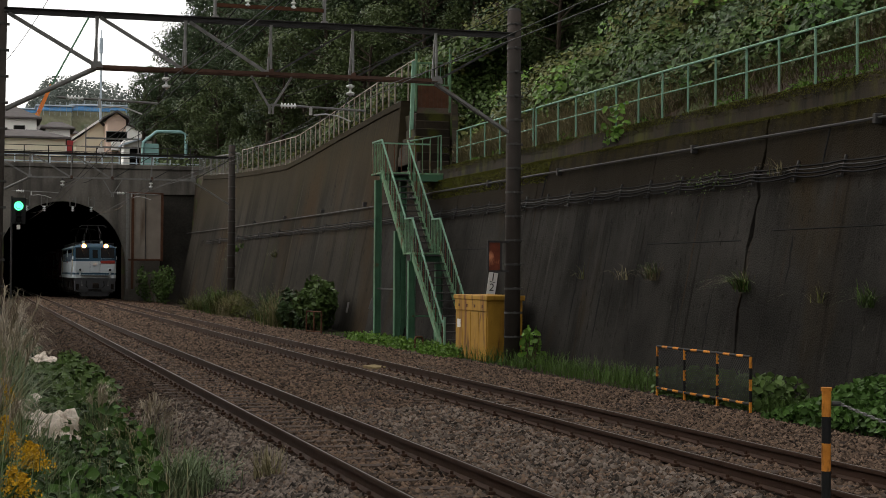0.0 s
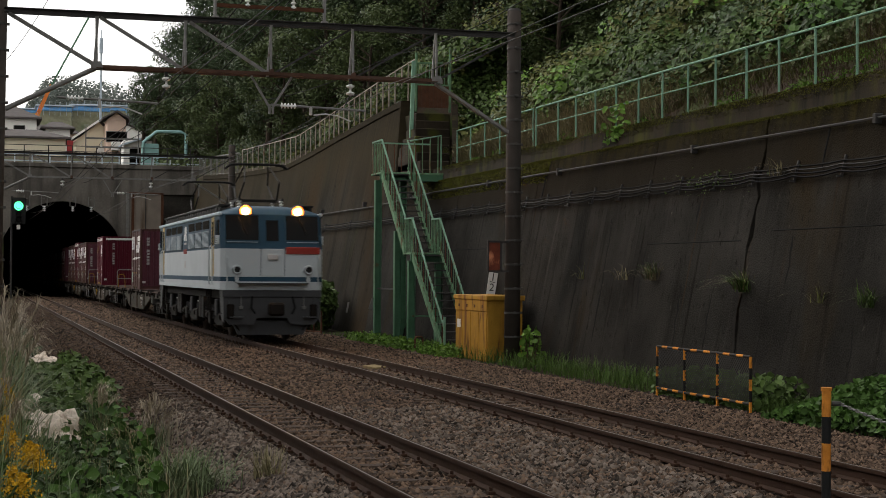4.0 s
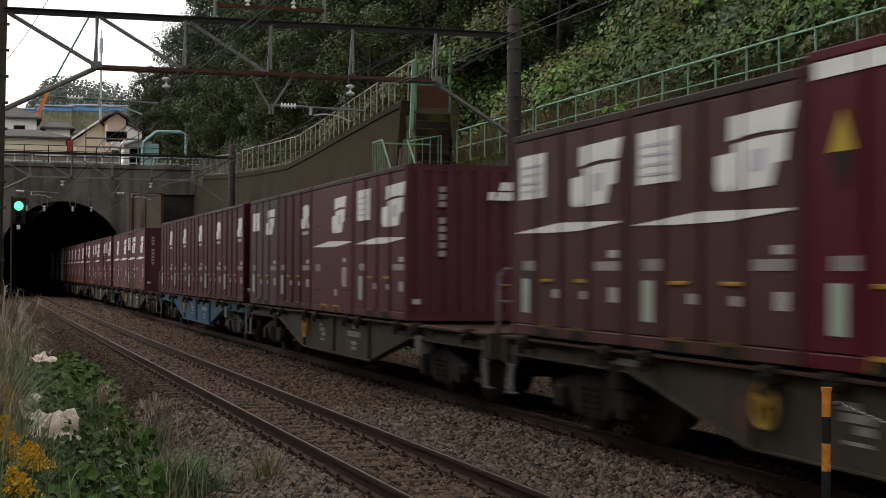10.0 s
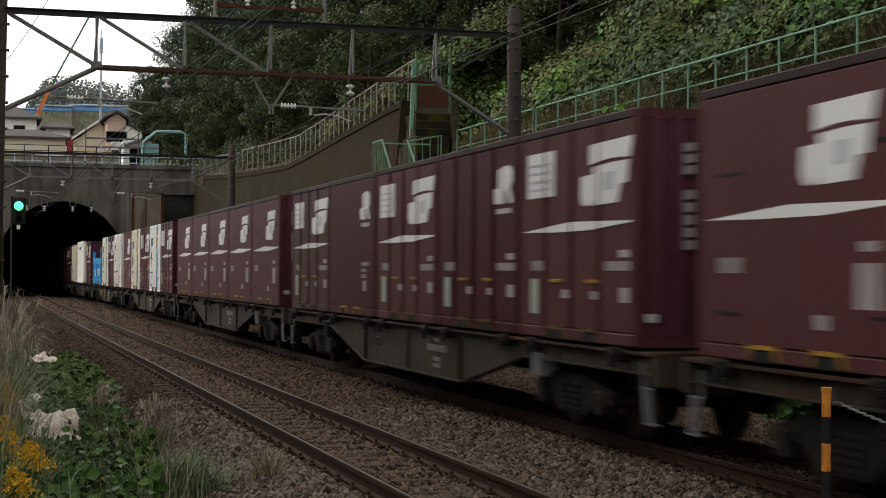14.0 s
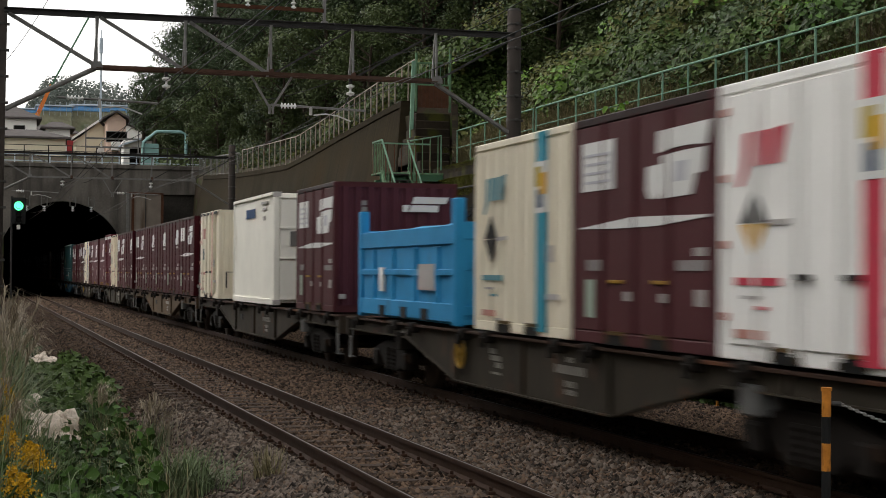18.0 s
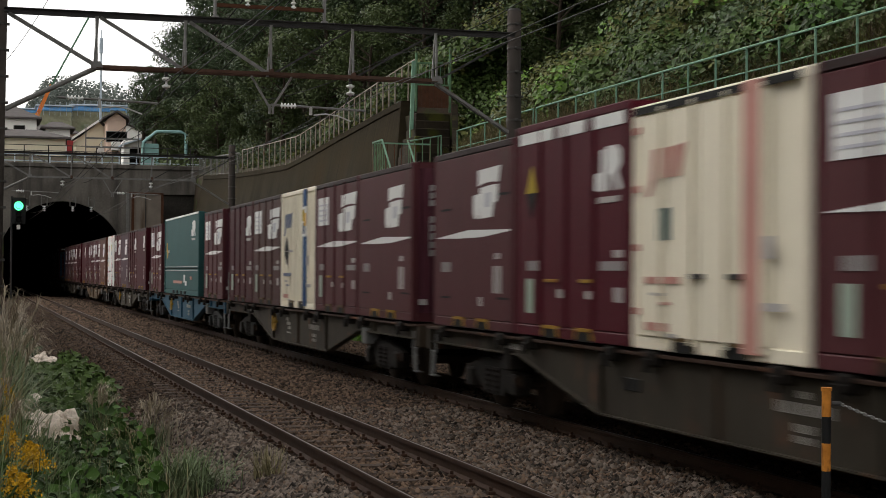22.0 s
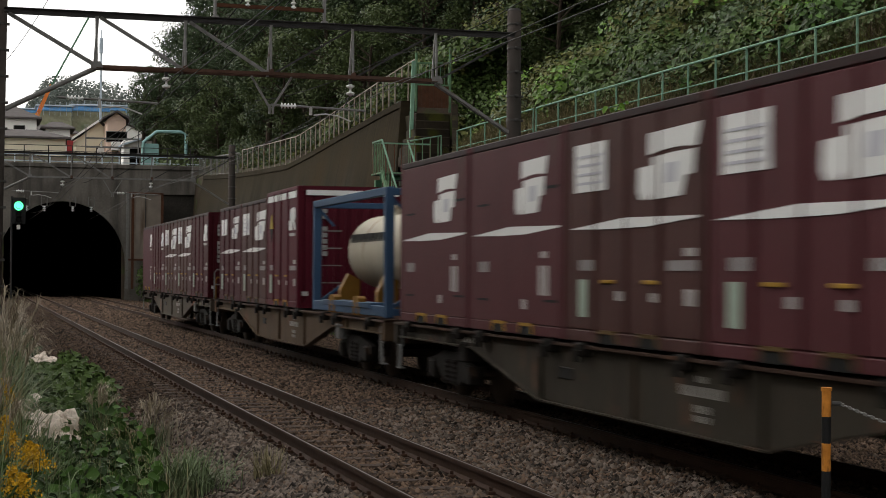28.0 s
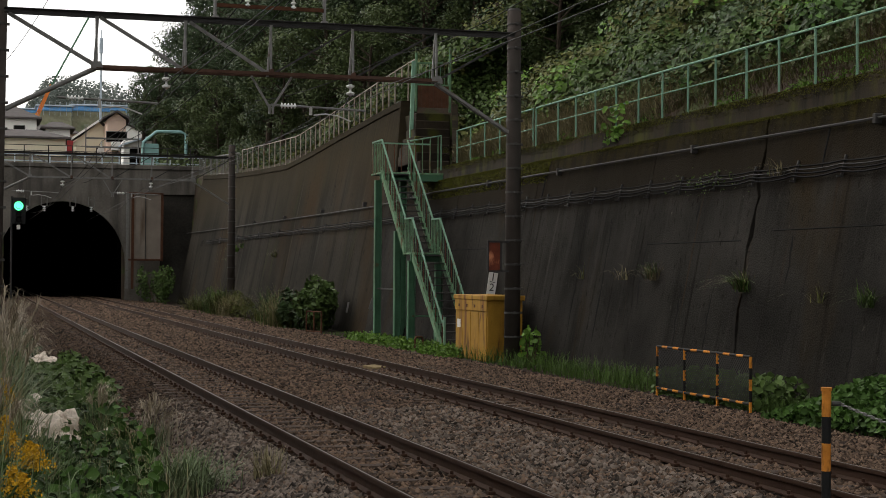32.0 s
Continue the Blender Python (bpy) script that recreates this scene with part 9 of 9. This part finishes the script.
rock(-6.9, 27.0, -0.25, 0.16, 0.2, 0.15, "small pale concrete chunk on the bank")

# ---- the houses and hill beyond the tunnel ----
M["plaster"] = mat("cream_plaster", (0.74, 0.66, 0.50), 0.85, var=0.12, scale=0.6, fine=8)
M["plaster_pink"] = mat("pinkish_plaster", (0.64, 0.47, 0.38), 0.85, var=0.12, scale=0.6, fine=8)
M["plaster_white"] = mat("white_plaster", (0.78, 0.76, 0.72), 0.85, var=0.1, scale=0.6, fine=8)
M["rooftile"] = mat("dark_roof_tiles", (0.085, 0.075, 0.072), 0.8, var=0.3, scale=2, fine=10)
M["tarp"] = mat("bright_blue_tarpaulin", (0.17, 0.42, 0.80), 0.6, var=0.5, scale=0.6, stain=(((0.34, 0.37, 0.40), 0.52, 1.2, (1, 1, 1)),))
# dry grass tone lightened for haze
M["dry_slope"] = mat("haze_paled_dry_grass_slope", (0.24, 0.235, 0.16), 0.9, var=0.6, scale=0.35, fine=2, stain=(((0.13, 0.16, 0.09), 0.5, 0.3, (1, 1, 1)), ((0.45, 0.43, 0.40), 0.2, 0.4, (1, 1, 1))))
M["crane"] = mat("orange_crane_paint", (0.62, 0.20, 0.05), 0.6)
M["bluegrey"] = mat("pale_blue_steel", (0.40, 0.46, 0.52), 0.6)
M["red_board"] = mat("dull_red_board", (0.30, 0.04, 0.04), 0.7)
M["teal_steel"] = mat("pale_teal_steel", (0.25, 0.42, 0.40), 0.6)


def house(x, y, z, w, d, h, wall, label, roof="gable", rows=1, rise=1.3):
    th = thing("house", label, "house", "houses above the tunnel", at=(x, y, z))
    part("wall", Geo().cbox(-w / 2, w / 2, 0, d, -3, h, 0.03), M[wall], th)
    o = 0.55
    if roof == "gable":
        g = Geo().prism([(-w / 2 - o, h - 0.1), (0, h + rise), (w / 2 + o, h - 0.1), (w / 2 + o, h + 0.1), (0, h + rise + 0.2), (-w / 2 - o, h + 0.1)], "y", -o, d + o)
        part("gable", Geo().prism([(-w / 2, h - 0.05), (0, h + rise), (w / 2, h - 0.05)], "y", 0.02, d - 0.02), M[wall], th)
    else:
        g = Geo().add([(-w / 2 - o, -o, h), (w / 2 + o, -o, h), (w / 2 + o, d + o, h), (-w / 2 - o, d + o, h), (-w / 5, d / 2, h + rise), (w / 5, d / 2, h + rise), (-w / 2 - o, -o, h - 0.18), (w / 2 + o, -o, h - 0.18), (w / 2 + o, d + o, h - 0.18), (-w / 2 - o, d + o, h - 0.18)],
                      [(0, 1, 5, 4), (1, 2, 5), (2, 3, 4, 5), (3, 0, 4), (6, 7, 1, 0), (7, 8, 2, 1), (8, 9, 3, 2), (9, 6, 0, 3), (9, 8, 7, 6)])
    part("roof", g, M["rooftile"], th, "dark tiled roof")
    for r in range(rows):
        for i in range(max(2, int(w / 2.6))):
            wx = -w / 2 + w * (i + 0.5) / max(2, int(w / 2.6))
            zz = 0.9 + r * 2.7
            wd = part("window", Geo().cbox(wx - 0.62, wx + 0.62, -0.06, 0.02, zz, zz + 1.15, 0.02), M["galv"], th, "grey-framed window")
            part("pane", Geo().cbox(wx - 0.54, wx + 0.54, -0.075, -0.055, zz + 0.08, zz + 1.07, 0.01), M["glass_dark"], wd)
    if rows > 1:
        part("balcony", Geo().cbox(-w / 2 + 0.4, w / 6, -1.0, 0, 2.7, 3.6, 0.03), M["plaster_white"], th)
    return th


house(-5.0, 181, 12.8, 7.2, 8, 5.6, "plaster_white", "white two-storey house with a dark grey roof", "hip", 2, 1.55)
house(0.9, 182, 12.8, 2.6, 6, 4.7, "plaster_white", "white annexe with a grey roof", "hip", 1, 0.9)
house(-3.0, 168, 11.0, 8.0, 7, 4.3, "plaster", "cream plaster house with a low dark brown roof", "hip", 1, 1.0)
gh = house(4.75, 175, 12.0, 4.6, 6, 3.7, "plaster", "cream house with a pale-edged gabled roof", "gable", 1, 1.9)
part("verge_board", Geo().bar((-2.95, -0.6, 3.62), (0.0, -0.6, 5.72), 0.08, 0.22), M["plaster_white"], gh, "white verge board")
part("curtain_panel", Geo().cbox(-0.2, 1.0, -0.1, -0.04, 1.2, 2.9, 0.02), M["plaster_white"], gh, "pale curtained window")
house(6.3, 171, 11.6, 1.9, 6, 6.0, "plaster_pink", "tall narrow pinkish house with a gabled roof", "gable", 2, 0.7)
sh = thing("shed", "small pale shed with a dark open doorway", "shed", at=(6.5, 150, 10.6))
part("wall", Geo().cbox(-1.3, 1.3, 0, 3, -1, 3.2, 0.03), M["plaster_white"], sh)
part("roof", Geo().prism([(-1.6, 2.6), (1.5, 3.7), (1.5, 3.85), (-1.6, 2.75)], "y", -0.4, 3.3), M["bluegrey"], sh, "pale lean-to roof")
# unlit inside of the shed drawn as a dark panel on the wall
part("doorway", Geo().cbox(-0.75, 0.25, -0.05, 0.02, 0.0, 2.5, 0.01), M["glass_dark"], sh, "dark open doorway")
part("door_post", Geo().cbox(0.3, 0.55, -0.1, 0.0, 0.0, 2.7, 0.01), M["teal_steel"], sh)
rb = thing("red_sign", "small red board on the side of a house", "sign", at=(1.35, 166.5, 12.4))
part("board", Geo().cbox(-0.3, 0.3, 0, 0.12, 1.2, 2.5, 0.02), M["red_board"], rb)
part("stand", Geo().bar((0, 0.06, -1.5), (0, 0.06, 1.2), 0.1), M["galv"], rb)
house(2.0, 238, 18.2, 9, 8, 3.4, "plaster_pink", "distant pinkish house on the rise", "hip", 1, 1.4)
house(13.0, 250, 19.5, 8, 8, 3.6, "plaster_white", "distant white house on the rise", "gable", 1, 1.4)
for x, y, z, w, h in ((6.0, 300, 29.4, 6, 2.0), (12.5, 303, 29.6, 7, 2.4), (16.5, 320, 31.8, 8, 2.0), (6, 330, 32.0, 12, 1.6), (16, 345, 34.0, 14, 1.8)):
    th = thing("scaffold_shed", "scaffolding wrapped in bright blue tarpaulin", "scaffold", "sheeted scaffolds on the hill", at=(x, y, z))
    part("tarpaulin", Geo().cbox(-w / 2, w / 2, 0, 5, h * 0.6, h, 0.1), M["tarp"], th)
    part("base", Geo().cbox(-w / 2 + 0.2, w / 2 - 0.2, 0.2, 4.8, -8, h * 0.6, 0.05), M["dry_slope"], th)
    part("roof_sheet", Geo().cbox(-w / 2 - 0.4, w / 2 + 0.4, -0.5, 5.5, h, h + 0.25, 0.05), M["bluegrey"], th)
    for i in range(7):
        xx = -w / 2 + w * i / 6
        part("scaffold_pole", Geo().bar((xx, -0.3, h * 0.2), (xx, -0.3, h + 0.9), 0.06), M["bluegrey"], th)
cr = thing("crane", "orange crane with a thin raised green boom behind the houses", "crane", at=(0, 260, 0))
for dx, dy in ((-0.3, 0), (0.3, 0), (0, 0.4)):
    part("jib_chord", Geo().bar((0.6 + dx, dy, 24.0), (3.6 + dx * 0.5, dy, 30.9), 0.18), M["crane"], cr)
for i in range(8):
    f, f2 = i / 8, (i + 1) / 8
    part("jib_brace", Geo().bar((0.3 + 3.15 * f, 0, 24 + 6.9 * f), (0.9 + 2.85 * f2, 0, 24 + 6.9 * f2), 0.12), M["crane"], cr)
part("boom", Geo().bar((3.5, 0, 30.6), (9.34, 0, 42.0), 0.26), M["green_deep"], cr, "thin green boom")
part("boom_head", Geo().cbox(9.1, 9.7, -0.2, 0.2, 41.8, 42.2, 0.05), M["green_deep"], cr)
part("body", Geo().cbox(-1.2, 1.8, -0.6, 1.2, 20.0, 24.6, 0.1), M["crane"], cr)
mastt = thing("radio_mast", "slim pale steel mast with an antenna head", "mast", at=(9.7, 240, 17.9))
part("shaft", Geo().cyl((0, 0, -1), (0, 0, 17), 0.24, 0.12, 10), M["bluegrey"], mastt)
part("antenna", Geo().cyl((0, 0, 15.6), (0, 0, 17.8), 0.28, n=10), M["bluegrey"], mastt)
part("tip_rod", Geo().cyl((0, 0, 17.8), (0, 0, 19), 0.06, n=6), M["bluegrey"], mastt)
tf = thing("pipe_frame", "pale teal steel pipe frame above the portal", "frame")
part("hoop", Geo().tube([(5.4, 135, 10.0), (5.5, 135, 12.5), (6.6, 135, 13.4), (8.6, 135, 13.4), (9.0, 135, 13.2), (9.0, 135, 10.5)], 0.13), M["teal_steel"], tf)
part("box", Geo().cbox(5.6, 6.8, 135.2, 136, 9.5, 12.4, 0.05), M["teal_steel"], tf)
th = thing("railing", "pale railing along the road above the tunnel", "railing", "railings on the retaining wall")
for i in range(20):
    x = -14 + i * 1.3
    part("post", Geo().bar((x, 127, 9.2), (x, 127, 10.7), 0.09), M["bluegrey"], th)
for z in (10.2, 10.7):
    part("rail_bar", Geo().bar((-14, 127, z), (11, 127, z), 0.07), M["bluegrey"], th)

# far wooded ridge
n = 90000
x = 100 * rng.random(n)
ridge = 50 + 5 * np.array([noise.noise(Vector((a * 0.03, 0.5, 0))) for a in x]) + 3.0 * np.array([noise.noise(Vector((a * 0.12, 2.5, 0))) for a in x])
y = 430 + 60 * rng.random(n)
ridge = 32 + (ridge - 32) * np.clip((x - 1) / 9, 0, 1) ** 0.5
z = 30 + (ridge - 30) * rng.random(n) ** 0.55
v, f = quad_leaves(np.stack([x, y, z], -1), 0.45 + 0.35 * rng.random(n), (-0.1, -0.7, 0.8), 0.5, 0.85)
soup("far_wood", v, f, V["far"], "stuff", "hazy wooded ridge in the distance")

# ballast towards the tunnel, and more plumes on the bank
stones("ballast_stones", 42000, M["stone"], "rust-brown angular ballast stones before the tunnel", -6.2, 4.6, 69, 124, 0.066, lambda x, y: off_rails(x, y) & ~dusty(x, y))
stones("brown_ballast_stones", 9000, M["stone_dark"], "dusty dark brown ballast on the track shoulder", -6.4, -4.42, 74, 124, 0.07, lambda x, y: off_rails(x, y))
for x, y, h in ((-7.6, 20.6, 1.62), (-7.48, 22.7, 1.62), (-7.38, 25.2, 1.5), (-7.42, 27.8, 1.4), (-7.3, 31.0, 1.2), (-7.2, 28.5, 1.2)):
    pampas(x, y, h, 16)

# wires across the sky
wire("thin sagging service wire", [(-5.3, 20, 7.8), (-6.04, 40, 8.6), (-6.78, 60, 9.36), (-8.5, 100, 10.5)], 0.009, "rubber", sag=0.1)
wire("black service cable along the hillside", [(6.3, 8, 10.5), (6.7, 39, 9.6), (7.5, 60, 10.2), (8.8, 100, 12.5)], 0.016, "rubber", sag=0.35)
motions()
